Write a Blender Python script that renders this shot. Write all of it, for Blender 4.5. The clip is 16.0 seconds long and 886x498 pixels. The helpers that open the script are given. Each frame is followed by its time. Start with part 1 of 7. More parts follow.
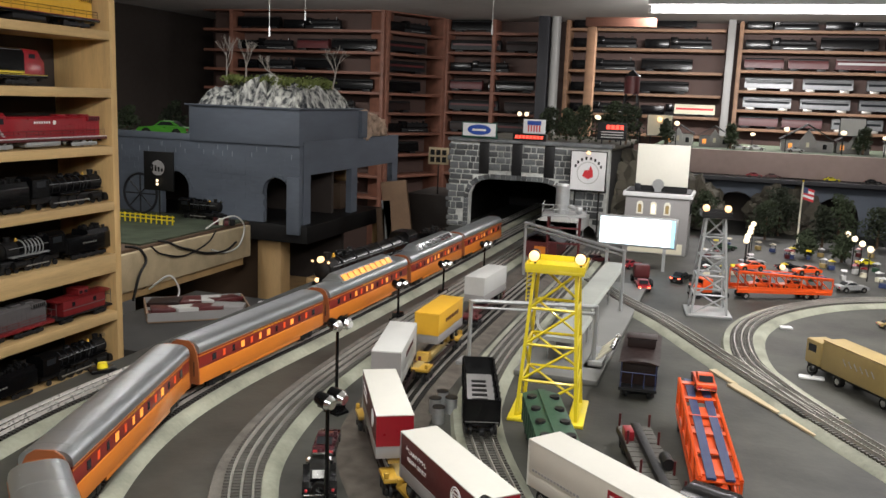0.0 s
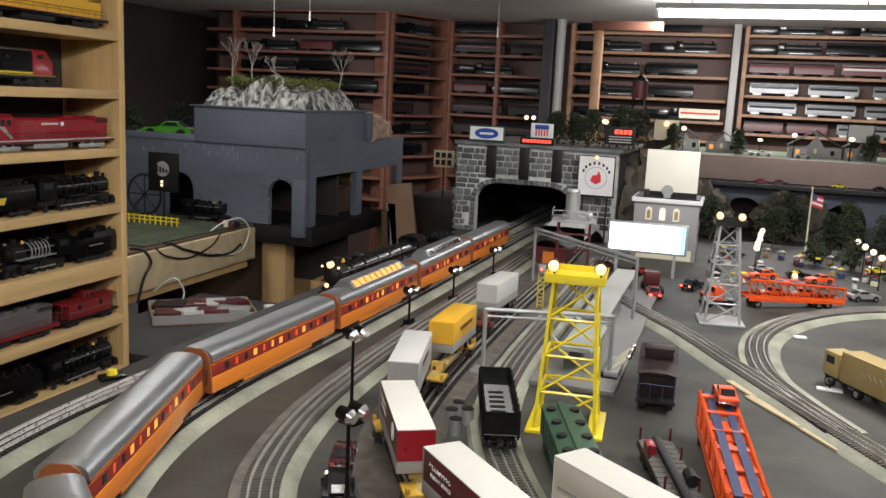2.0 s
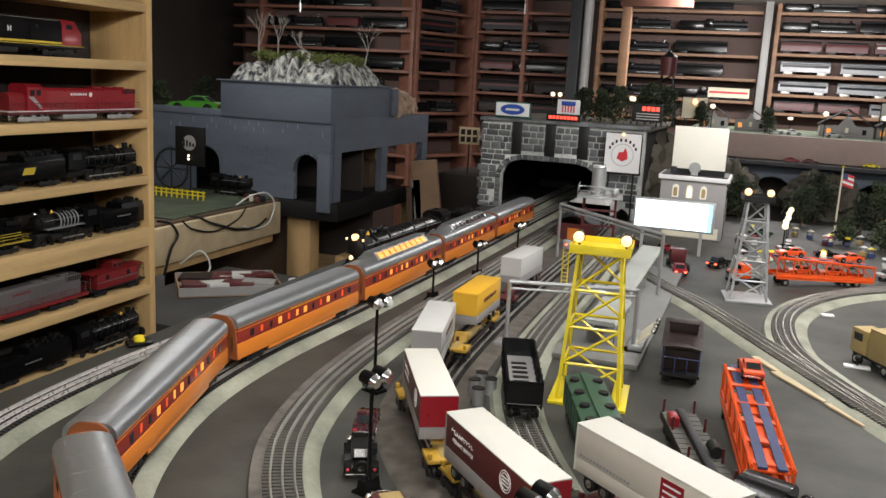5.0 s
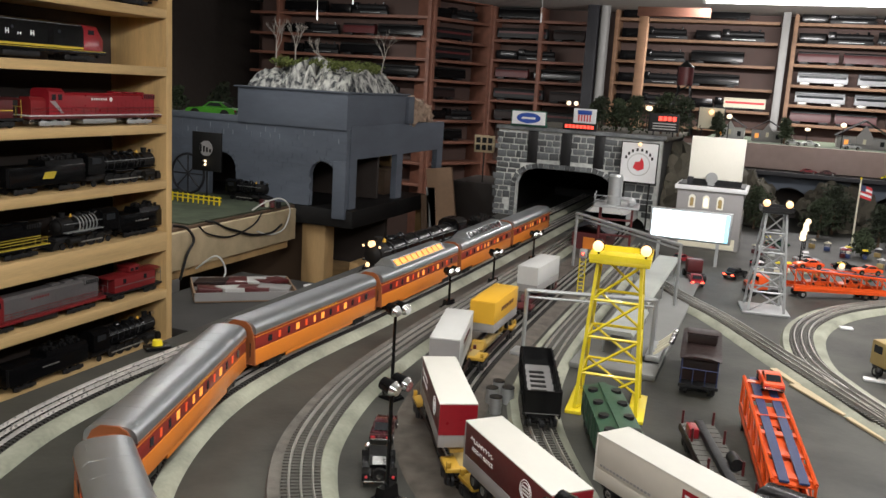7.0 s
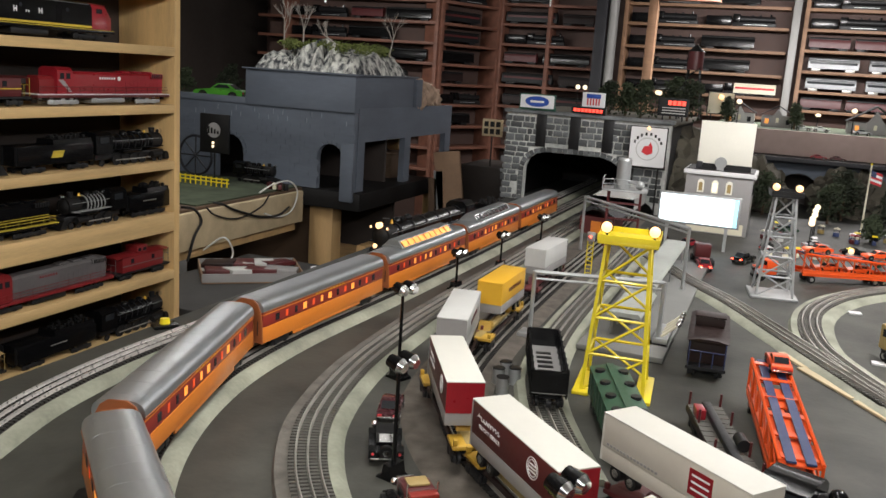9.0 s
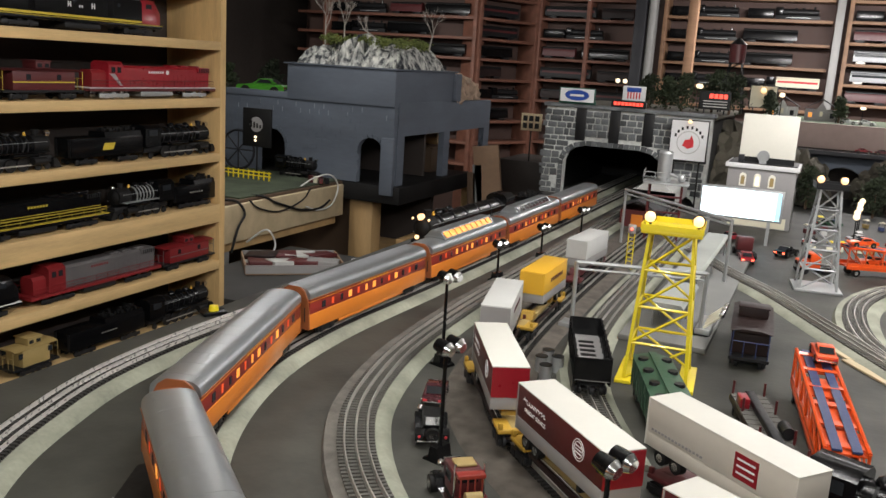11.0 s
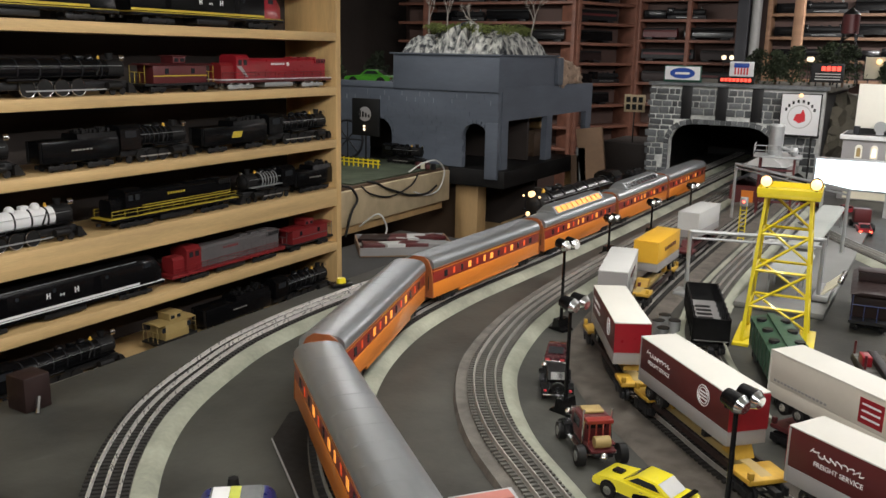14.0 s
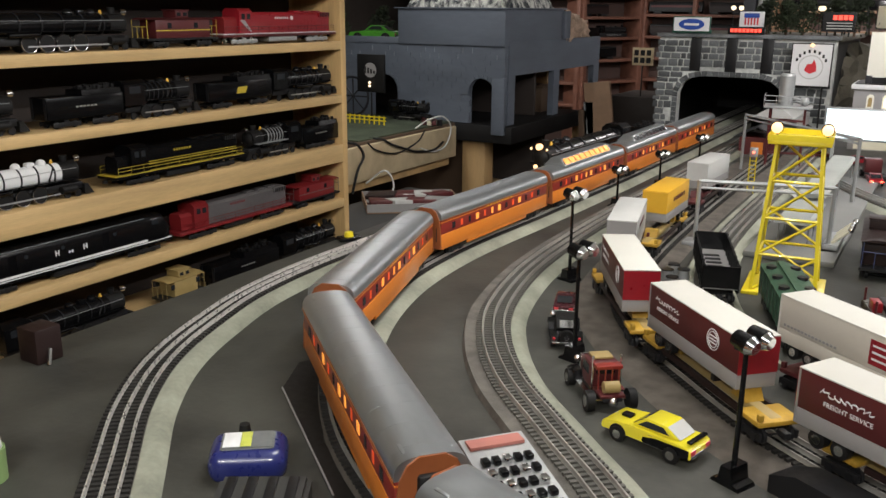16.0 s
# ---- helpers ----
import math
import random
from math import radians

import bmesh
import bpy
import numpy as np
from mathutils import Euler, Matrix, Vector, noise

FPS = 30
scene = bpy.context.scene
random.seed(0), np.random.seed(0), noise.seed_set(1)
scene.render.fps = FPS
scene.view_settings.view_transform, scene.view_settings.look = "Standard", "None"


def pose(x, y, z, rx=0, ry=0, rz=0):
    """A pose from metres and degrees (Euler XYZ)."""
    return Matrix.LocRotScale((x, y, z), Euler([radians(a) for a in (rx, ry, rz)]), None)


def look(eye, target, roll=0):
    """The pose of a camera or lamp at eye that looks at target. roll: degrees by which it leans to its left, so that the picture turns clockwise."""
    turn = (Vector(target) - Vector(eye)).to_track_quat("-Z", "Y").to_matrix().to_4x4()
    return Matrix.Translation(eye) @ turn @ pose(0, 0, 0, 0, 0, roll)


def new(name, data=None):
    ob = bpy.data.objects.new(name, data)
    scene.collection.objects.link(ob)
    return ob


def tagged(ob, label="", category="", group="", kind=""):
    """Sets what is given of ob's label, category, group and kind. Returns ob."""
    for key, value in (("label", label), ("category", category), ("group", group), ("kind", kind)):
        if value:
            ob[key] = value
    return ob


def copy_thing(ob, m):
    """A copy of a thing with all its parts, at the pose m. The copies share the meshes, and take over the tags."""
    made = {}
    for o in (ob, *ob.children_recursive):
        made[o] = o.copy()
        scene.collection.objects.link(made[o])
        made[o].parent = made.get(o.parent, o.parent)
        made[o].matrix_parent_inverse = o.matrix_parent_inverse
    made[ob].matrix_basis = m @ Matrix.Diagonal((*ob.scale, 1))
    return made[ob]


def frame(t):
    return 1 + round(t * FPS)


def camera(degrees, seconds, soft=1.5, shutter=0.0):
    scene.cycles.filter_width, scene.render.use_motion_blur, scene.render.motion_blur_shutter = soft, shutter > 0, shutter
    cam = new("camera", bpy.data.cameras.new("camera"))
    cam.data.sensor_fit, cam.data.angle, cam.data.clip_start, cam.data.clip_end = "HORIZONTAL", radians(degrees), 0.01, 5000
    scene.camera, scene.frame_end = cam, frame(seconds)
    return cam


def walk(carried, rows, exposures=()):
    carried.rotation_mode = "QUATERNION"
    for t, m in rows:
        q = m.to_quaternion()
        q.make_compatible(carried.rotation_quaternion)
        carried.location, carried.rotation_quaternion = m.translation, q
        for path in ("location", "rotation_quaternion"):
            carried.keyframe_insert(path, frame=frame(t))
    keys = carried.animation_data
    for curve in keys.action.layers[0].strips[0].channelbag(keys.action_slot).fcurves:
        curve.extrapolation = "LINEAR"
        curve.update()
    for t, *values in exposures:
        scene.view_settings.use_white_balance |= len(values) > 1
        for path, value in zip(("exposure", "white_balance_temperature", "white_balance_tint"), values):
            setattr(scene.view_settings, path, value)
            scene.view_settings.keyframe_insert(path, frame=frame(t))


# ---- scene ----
cam = camera(54.3, 16.0)
PATH = [
    (0, (0.406, -0.35, 0.55), (-0.214, 1.52, 0.206), 2.2),
    (0.5, (0.365, -0.341, 0.547), (-0.279, 1.504, 0.121), 2.6),
    (1, (0.376, -0.332, 0.553), (-0.238, 1.532, 0.166), 1.8),
    (1.5, (0.375, -0.332, 0.559), (-0.227, 1.543, 0.21), 2.0),
    (2, (0.365, -0.337, 0.558), (-0.251, 1.535, 0.216), 2.7),
    (2.5, (0.361, -0.334, 0.554), (-0.256, 1.531, 0.18), 3.0),
    (3, (0.361, -0.337, 0.555), (-0.264, 1.528, 0.192), 3.1),
    (3.5, (0.366, -0.337, 0.547), (-0.265, 1.529, 0.2), 3.0),
    (4, (0.366, -0.34, 0.541), (-0.29, 1.508, 0.151), 2.8),
    (6.5, (0.36, -0.335, 0.539), (-0.313, 1.511, 0.162), 3.3),
    (7, (0.354, -0.342, 0.539), (-0.337, 1.497, 0.166), 3.5),
    (7.5, (0.355, -0.343, 0.539), (-0.337, 1.496, 0.166), 3.7),
    (8, (0.356, -0.342, 0.538), (-0.345, 1.489, 0.143), 3.5),
    (8.5, (0.354, -0.34, 0.533), (-0.344, 1.49, 0.13), 3.8),
    (11, (0.348, -0.367, 0.518), (-0.428, 1.428, 0.099), 3.6),
    (11.5, (0.339, -0.379, 0.52), (-0.482, 1.399, 0.114), 3.4),
    (12, (0.35, -0.4, 0.513), (-0.507, 1.361, 0.103), 2.2),
    (12.5, (0.352, -0.43, 0.507), (-0.552, 1.305, 0.095), 1.6),
    (13, (0.35, -0.438, 0.499), (-0.585, 1.274, 0.059), 1.3),
    (13.5, (0.352, -0.447, 0.501), (-0.603, 1.258, 0.074), 1.1),
    (14, (0.35, -0.454, 0.493), (-0.624, 1.235, 0.046), 1.2),
    (14.5, (0.347, -0.461, 0.482), (-0.632, 1.219, 0.013), 1.5),
    (15, (0.359, -0.45, 0.48), (-0.583, 1.245, -0.008), 1.3),
    (15.5, (0.357, -0.447, 0.483), (-0.605, 1.23, -0.03), 0.6),
    (16, (0.349, -0.453, 0.476), (-0.627, 1.208, -0.06), 0.5),
]
walk(cam, [(t, look(eye, target, roll)) for t, eye, target, roll in PATH])

# ---- world and light ----
world = bpy.data.worlds.new("world")
scene.world = world
world.use_nodes = True
world.node_tree.nodes["Background"].inputs[0].default_value = (0.5, 0.55, 0.65, 1)
world.node_tree.nodes["Background"].inputs[1].default_value = 0.02
scene.view_settings.exposure = -0.14


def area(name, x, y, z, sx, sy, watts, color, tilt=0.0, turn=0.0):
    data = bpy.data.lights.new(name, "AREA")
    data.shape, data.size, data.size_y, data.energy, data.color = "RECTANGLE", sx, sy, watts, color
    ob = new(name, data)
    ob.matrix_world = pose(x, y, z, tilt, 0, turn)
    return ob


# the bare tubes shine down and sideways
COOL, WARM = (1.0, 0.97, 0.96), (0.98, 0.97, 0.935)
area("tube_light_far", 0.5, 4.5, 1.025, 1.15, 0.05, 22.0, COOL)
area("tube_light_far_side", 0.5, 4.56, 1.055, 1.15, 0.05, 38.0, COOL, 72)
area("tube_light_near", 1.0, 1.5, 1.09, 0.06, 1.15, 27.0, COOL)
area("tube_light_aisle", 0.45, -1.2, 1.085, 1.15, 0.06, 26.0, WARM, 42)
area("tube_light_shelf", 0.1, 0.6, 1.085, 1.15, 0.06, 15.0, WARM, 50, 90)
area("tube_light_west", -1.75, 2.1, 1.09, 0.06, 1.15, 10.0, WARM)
# unseen lamp, added to brighten the far-left shelves
area("added_light_corner", -2.3, 4.1, 1.085, 1.15, 0.06, 19.0, WARM, 30)
# unseen lamp, added to brighten the town's camera-facing fronts
area("added_light_town", 0.55, 2.05, 1.085, 1.15, 0.06, 12.0, COOL, 48)


# ---- materials ----
def material(name, color, rough=0.5, metal=0.0, var=0.25, scale=40.0, bump=0.02, emit=0.0, stretch=(1, 1, 1), second=None, random_by=0.0, coat=0.0, span=(0.4, 0.95)):
    """A surface with variation at two scales, fine relief and uneven gloss."""
    m = bpy.data.materials.new(name)
    m.use_nodes = True
    n, links = m.node_tree.nodes, m.node_tree.links
    b = n["Principled BSDF"]
    tc, mp = n.new("ShaderNodeTexCoord"), n.new("ShaderNodeMapping")
    mp.inputs["Scale"].default_value = stretch
    links.new(tc.outputs["Object"], mp.inputs["Vector"])
    big, fine = n.new("ShaderNodeTexNoise"), n.new("ShaderNodeTexNoise")
    big.inputs["Scale"].default_value, fine.inputs["Scale"].default_value = scale * 0.22, scale * 3.0
    big.inputs["Detail"].default_value, fine.inputs["Detail"].default_value = 5, 3
    for t in (big, fine):
        links.new(mp.outputs["Vector"], t.inputs["Vector"])
    add = n.new("ShaderNodeMath")
    add.operation = "MULTIPLY_ADD"
    links.new(fine.outputs["Fac"], add.inputs[0])
    add.inputs[1].default_value = 0.35
    links.new(big.outputs["Fac"], add.inputs[2])
    ramp = n.new("ShaderNodeValToRGB")
    dark = second or tuple(c * (1 - var) for c in color)
    light = tuple(min(1, c * (1 + var * 0.6)) for c in color)
    ramp.color_ramp.elements[0].position, ramp.color_ramp.elements[1].position = span
    ramp.color_ramp.elements[0].color, ramp.color_ramp.elements[1].color = (*dark, 1), (*light, 1)
    links.new(add.outputs[0], ramp.inputs[0])
    out = ramp.outputs[0]
    if random_by:
        info, hue = n.new("ShaderNodeObjectInfo"), n.new("ShaderNodeHueSaturation")
        mr = n.new("ShaderNodeMapRange")
        mr.inputs[3].default_value, mr.inputs[4].default_value = 1 - random_by, 1 + random_by
        links.new(info.outputs["Random"], mr.inputs[0])
        links.new(mr.outputs[0], hue.inputs["Value"])
        links.new(out, hue.inputs["Color"])
        out = hue.outputs[0]
    links.new(out, b.inputs["Base Color"])
    rr = n.new("ShaderNodeMapRange")
    rr.inputs[3].default_value, rr.inputs[4].default_value = max(0.03, rough - 0.12), min(1, rough + 0.12)
    links.new(fine.outputs["Fac"], rr.inputs[0])
    links.new(rr.outputs[0], b.inputs["Roughness"])
    b.inputs["Metallic"].default_value = metal
    b.inputs["Coat Weight"].default_value = coat
    b.inputs["Specular IOR Level"].default_value = 0.5 if max(color) > 0.03 else 0.32
    if bump:
        bp = n.new("ShaderNodeBump")
        bp.inputs["Strength"].default_value, bp.inputs["Distance"].default_value = bump, 0.002
        links.new(add.outputs[0], bp.inputs["Height"])
        links.new(bp.outputs[0], b.inputs["Normal"])
    if emit:
        b.inputs["Emission Color"].default_value = (*color, 1)
        b.inputs["Emission Strength"].default_value = emit
    return m


PINE = material("pine", (0.60, 0.41, 0.19), 0.55, var=0.3, scale=18, stretch=(9, 0.7, 9), bump=0.15)
PINE_END = material("pine_end", (0.62, 0.41, 0.18), 0.6, var=0.3, scale=18, stretch=(6, 6, 0.6), bump=0.15)
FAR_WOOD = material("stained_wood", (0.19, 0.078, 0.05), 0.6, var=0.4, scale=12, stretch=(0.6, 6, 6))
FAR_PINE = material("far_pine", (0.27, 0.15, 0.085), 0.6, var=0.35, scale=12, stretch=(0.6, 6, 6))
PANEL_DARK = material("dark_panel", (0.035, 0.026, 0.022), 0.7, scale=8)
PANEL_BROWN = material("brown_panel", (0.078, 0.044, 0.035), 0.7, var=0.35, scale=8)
CLOTH = material("table_covering", (0.044, 0.0435, 0.037), 0.62, var=0.9, scale=30, bump=0.5, second=(0.012, 0.0115, 0.010), span=(0.38, 0.86))
ROADBED = material("roadbed", (0.27, 0.275, 0.215), 0.85, var=0.45, scale=45, bump=0.4)
BALLAST = material("dark_ballast", (0.10, 0.085, 0.07), 0.9, var=0.5, scale=160, bump=0.8)
BED_GREY = material("bed_grey", (0.11, 0.105, 0.092), 0.85, var=0.4, scale=60, bump=0.3)
GREY_BALLAST = material("grey_ballast", (0.12, 0.11, 0.095), 0.9, var=0.5, scale=160, bump=0.8)
TIE = material("tie", (0.022, 0.02, 0.018), 0.8, var=0.4, scale=80)
TIE_GREY = material("tie_grey", (0.085, 0.08, 0.07), 0.7, var=0.35, scale=80)
RAIL = material("rail", (0.80, 0.78, 0.74), 0.30, metal=0.65, var=0.2, scale=50)
RAIL_DARK = material("blackened_rail", (0.46, 0.44, 0.40), 0.34, metal=0.55, var=0.35)
SILVER = material("silver_roof", (0.46, 0.485, 0.50), 0.34, metal=0.85, var=0.18, scale=14, stretch=(1, 3, 3))
ORANGE = material("orange_side", (0.66, 0.20, 0.025), 0.35, var=0.12, coat=0.3)
MAROON = material("maroon_band", (0.24, 0.025, 0.018), 0.35, var=0.15, coat=0.3)
BROWN_END = material("brown_end", (0.30, 0.09, 0.03), 0.45, var=0.25)
STEEL_DARK = material("dark_steel", (0.012, 0.012, 0.013), 0.45, var=0.3, scale=60)
BLACK = material("black_paint", (0.0045, 0.0045, 0.005), 0.2, var=0.3)
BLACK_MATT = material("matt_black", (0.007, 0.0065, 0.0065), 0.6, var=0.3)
CHROME = material("chrome", (0.75, 0.75, 0.74), 0.18, metal=1.0, var=0.1)
GREY_METAL = material("grey_metal", (0.42, 0.43, 0.43), 0.45, metal=0.6, var=0.2)
DIM_WINDOW = material("dim_window", (0.85, 0.10, 0.025), 0.35, emit=0.28, bump=0)
# silver darkened to stand in for dimmer light on the far shelves
FAR_SILVER = material("dimmed_silver", (0.16, 0.165, 0.17), 0.4, metal=0.5, var=0.3)
LIT_WINDOW = material("lit_window", (1.0, 0.36, 0.06), 0.4, emit=0.8, bump=0)
DARK_GLASS = material("dark_glass", (0.02, 0.022, 0.025), 0.1, bump=0, var=0.1)
BULB = material("lit_bulb", (1.0, 0.60, 0.30), 0.4, emit=1.9, bump=0)
BULB_WHITE = material("white_bulb", (1.0, 0.80, 0.55), 0.4, emit=1.6, bump=0)
RED_BULB = material("red_bulb", (1.0, 0.06, 0.03), 0.4, emit=12.0, bump=0)
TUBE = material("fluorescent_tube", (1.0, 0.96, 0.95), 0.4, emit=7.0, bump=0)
SCREEN = material("lit_billboard", (0.80, 0.93, 1.0), 0.4, emit=2.2, bump=0, var=0.03)
YELLOW = material("yellow_paint", (0.78, 0.62, 0.02), 0.4, var=0.12, coat=0.2)
TRAILER_YELLOW = material("trailer_yellow", (0.70, 0.39, 0.03), 0.45, var=0.1)
RED = material("red_paint", (0.27, 0.012, 0.020), 0.32, var=0.2, coat=0.3)
FLAT_YELLOW = material("flatcar_yellow", (0.42, 0.25, 0.03), 0.45, var=0.5, scale=60)
LOCO_GREY = material("loco_grey", (0.17, 0.16, 0.16), 0.42, metal=0.4, var=0.25)
LOCO_RED = material("loco_red", (0.19, 0.014, 0.016), 0.4, var=0.2, coat=0.2)
DARK_RED = material("dark_red", (0.088, 0.014, 0.015), 0.45, var=0.25)
RED_ORANGE = material("red_orange", (0.72, 0.085, 0.012), 0.35, var=0.1, coat=0.4)
WHITE = material("white_paint", (0.60, 0.585, 0.53), 0.5, var=0.08)
TRAILER_WHITE = material("trailer_white", (0.54, 0.50, 0.43), 0.5, var=0.08)
TRAILER_GREY = material("trailer_grey", (0.28, 0.27, 0.265), 0.5, var=0.12)
PALE_GREY = material("pale_grey", (0.50, 0.50, 0.48), 0.55, var=0.12)
GREEN = material("green_car", (0.03, 0.075, 0.042), 0.5, var=0.25)
TAN = material("tan_paint", (0.36, 0.26, 0.10), 0.5, var=0.2)
BLUE = material("dark_blue", (0.03, 0.045, 0.12), 0.4, var=0.2)
NAVY = material("navy_plastic", (0.02, 0.026, 0.14), 0.3, var=0.15, coat=0.3)
BED_PALE = material("canopy_grey", (0.33, 0.345, 0.31), 0.6, var=0.3, scale=20)
PLATFORM = material("platform_grey", (0.17, 0.17, 0.16), 0.7, var=0.25, scale=20)
DARK_BROWN = material("dark_brown", (0.02, 0.010, 0.009), 0.5, var=0.3)
PLUM = material("plum_paint", (0.06, 0.015, 0.02), 0.25, var=0.15, coat=0.5)
BOARD_WHITE = material("board_white", (0.84, 0.82, 0.72), 0.6, var=0.06)
CREAM = material("cream", (0.72, 0.68, 0.52), 0.6, var=0.12)
SIGN_WHITE = material("sign_white", (0.75, 0.75, 0.75), 0.5, var=0.06)
SIGN_BLUE = material("sign_blue", (0.02, 0.07, 0.35), 0.4, var=0.1)
SIGN_RED = material("sign_red", (0.6, 0.03, 0.04), 0.4, var=0.1)
SIGN_GREEN = material("sign_green", (0.02, 0.10, 0.07), 0.5, var=0.15)
NEON_RED = material("neon_red", (1.0, 0.08, 0.05), 0.4, emit=2.0, bump=0)
SLATE = material("slate_grey_paint", (0.105, 0.122, 0.152), 0.75, var=0.3, scale=16, bump=0.3, stretch=(0.5, 0.5, 2))
SLATE_DARK = material("mortar_line", (0.22, 0.25, 0.29), 0.85, var=0.3)
STONE = material("portal_stone", (0.125, 0.132, 0.135), 0.85, var=0.7, scale=60, bump=0.6, random_by=0.5)
MORTAR = material("portal_mortar", (0.50, 0.51, 0.485), 0.9, var=0.8, scale=26, bump=0.5, span=(0.3, 0.85))
ROCK = material("rock", (0.60, 0.60, 0.56), 0.9, scale=170, bump=0.8, second=(0.03, 0.034, 0.042), stretch=(1, 1, 0.25), span=(0.55, 0.80))
ROCK_TAN = material("tan_rock", (0.42, 0.30, 0.22), 0.9, var=0.6, scale=60, bump=0.9)
ROCK_DARK = material("dark_rock", (0.09, 0.08, 0.06), 0.9, var=0.6, scale=25, bump=0.9)
MOSS = material("moss", (0.16, 0.19, 0.05), 0.95, var=0.6, scale=90, bump=0.5)
FOLIAGE = material("foliage", (0.03, 0.042, 0.018), 0.9, var=0.5, scale=60, random_by=0.4)
GRASS = material("grass_mat", (0.055, 0.07, 0.042), 0.95, var=0.5, scale=60, bump=0.6)
BARK = material("bare_twig", (0.42, 0.38, 0.34), 0.8, var=0.3)
LUMBER = material("lumber", (0.45, 0.29, 0.13), 0.65, var=0.3, scale=14, stretch=(4, 4, 0.6))
PLANK = material("plank", (0.50, 0.40, 0.25), 0.65, var=0.25, scale=12, stretch=(0.7, 5, 5))
DARK_WOOD = material("dark_wood", (0.10, 0.06, 0.035), 0.7, var=0.3, scale=10)
CONCRETE = material("concrete", (0.22, 0.21, 0.20), 0.85, var=0.25, scale=6, bump=0.3)
# ceiling colour raised to bounce extra light into the dark parts
CEILING = material("ceiling_board", (0.62, 0.60, 0.57), 0.8, var=0.2, scale=5)
FASCIA = material("brown_fascia", (0.33, 0.245, 0.22), 0.7, var=0.25, scale=10)
STEEL_BLUE = material("painted_column", (0.022, 0.022, 0.026), 0.5, var=0.3)
WHITE_PIPE = material("white_post", (0.26, 0.255, 0.245), 0.5, var=0.3, stretch=(1, 1, 0.2))
DARK_GREY_TOP = material("dusty_top", (0.04, 0.038, 0.036), 0.8, var=0.5, scale=14, bump=0.3)
LIME = material("lime_green", (0.06, 0.27, 0.02), 0.4, var=0.2)
CAR_YELLOW = material("car_yellow", (0.78, 0.68, 0.03), 0.22, var=0.06, coat=0.8)
CARDBOARD = material("cardboard", (0.27, 0.17, 0.105), 0.8, var=0.3, scale=20)
WIRE_WHITE = material("white_wire", (0.6, 0.6, 0.57), 0.5, var=0.1)


# ---- shapes ----
def finish(bm, name, mat, smooth=False):
    bmesh.ops.recalc_face_normals(bm, faces=bm.faces)
    me = bpy.data.meshes.new(name)
    for e in bm.edges:
        e.smooth = smooth or (len(e.link_faces) == 2 and e.calc_face_angle(3.0) < 0.7)
    for f in bm.faces:
        f.smooth = True
    bm.to_mesh(me)
    bm.free()
    me.materials.append(mat)
    return me


def part(name, bm, mat, parent=None, label="", smooth=False):
    ob = new(name, finish(bm, name, mat, smooth))
    if parent is not None:
        ob.parent = parent
    return tagged(ob, label=label)


def thing(name, label, category, group="", kind=""):
    return tagged(new(name), label, category, group, kind)


def solid(name, bm, mat, label, category, group="", kind=""):
    return tagged(new(name, finish(bm, name, mat)), label, category, group, kind)


def box(x0, y0, z0, x1, y1, z1, bevel=0.0, bm=None):
    own = bm is None
    bm = bmesh.new() if own else bm
    m = Matrix.LocRotScale(((x0 + x1) / 2, (y0 + y1) / 2, (z0 + z1) / 2), None, (abs(x1 - x0), abs(y1 - y0), abs(z1 - z0)))
    g = bmesh.ops.create_cube(bm, size=1.0, matrix=m)
    if bevel:
        edges = list({e for v in g["verts"] for e in v.link_edges})
        bmesh.ops.bevel(bm, geom=edges, offset=bevel, segments=2, affect="EDGES", profile=0.5)
    return bm


def rod(p, q, r, r2=None, n=8, bm=None):
    bm = bm or bmesh.new()
    p, q = Vector(p), Vector(q)
    d = q - p
    m = Matrix.Translation((p + q) / 2) @ d.to_track_quat("Z", "Y").to_matrix().to_4x4()
    bmesh.ops.create_cone(bm, cap_ends=True, segments=n, radius1=r, radius2=r if r2 is None else r2, depth=d.length, matrix=m)
    return bm


def ball(p, r, bm=None, u=10, v=7, squash=1.0):
    bm = bm or bmesh.new()
    bmesh.ops.create_uvsphere(bm, u_segments=u, v_segments=v, radius=r, matrix=Matrix.Translation(p) @ Matrix.Diagonal((1, 1, squash, 1)))
    return bm


def profile_x(points, x0, x1, bm=None):
    """A closed outline of (y, z) drawn along x."""
    bm = bm or bmesh.new()
    a = [bm.verts.new((x0, y, z)) for y, z in points]
    b = [bm.verts.new((x1, y, z)) for y, z in points]
    bm.faces.new(a)
    bm.faces.new(b[::-1])
    for i in range(len(points)):
        j = (i + 1) % len(points)
        bm.faces.new((a[i], a[j], b[j], b[i]))
    return bm


def profile_y(points, y0, y1, bm=None):
    """A closed outline of (x, z) drawn along y."""
    bm = bm or bmesh.new()
    a = [bm.verts.new((x, y0, z)) for x, z in points]
    b = [bm.verts.new((x, y1, z)) for x, z in points]
    bm.faces.new(a)
    bm.faces.new(b[::-1])
    for i in range(len(points)):
        j = (i + 1) % len(points)
        bm.faces.new((a[i], a[j], b[j], b[i]))
    return bm


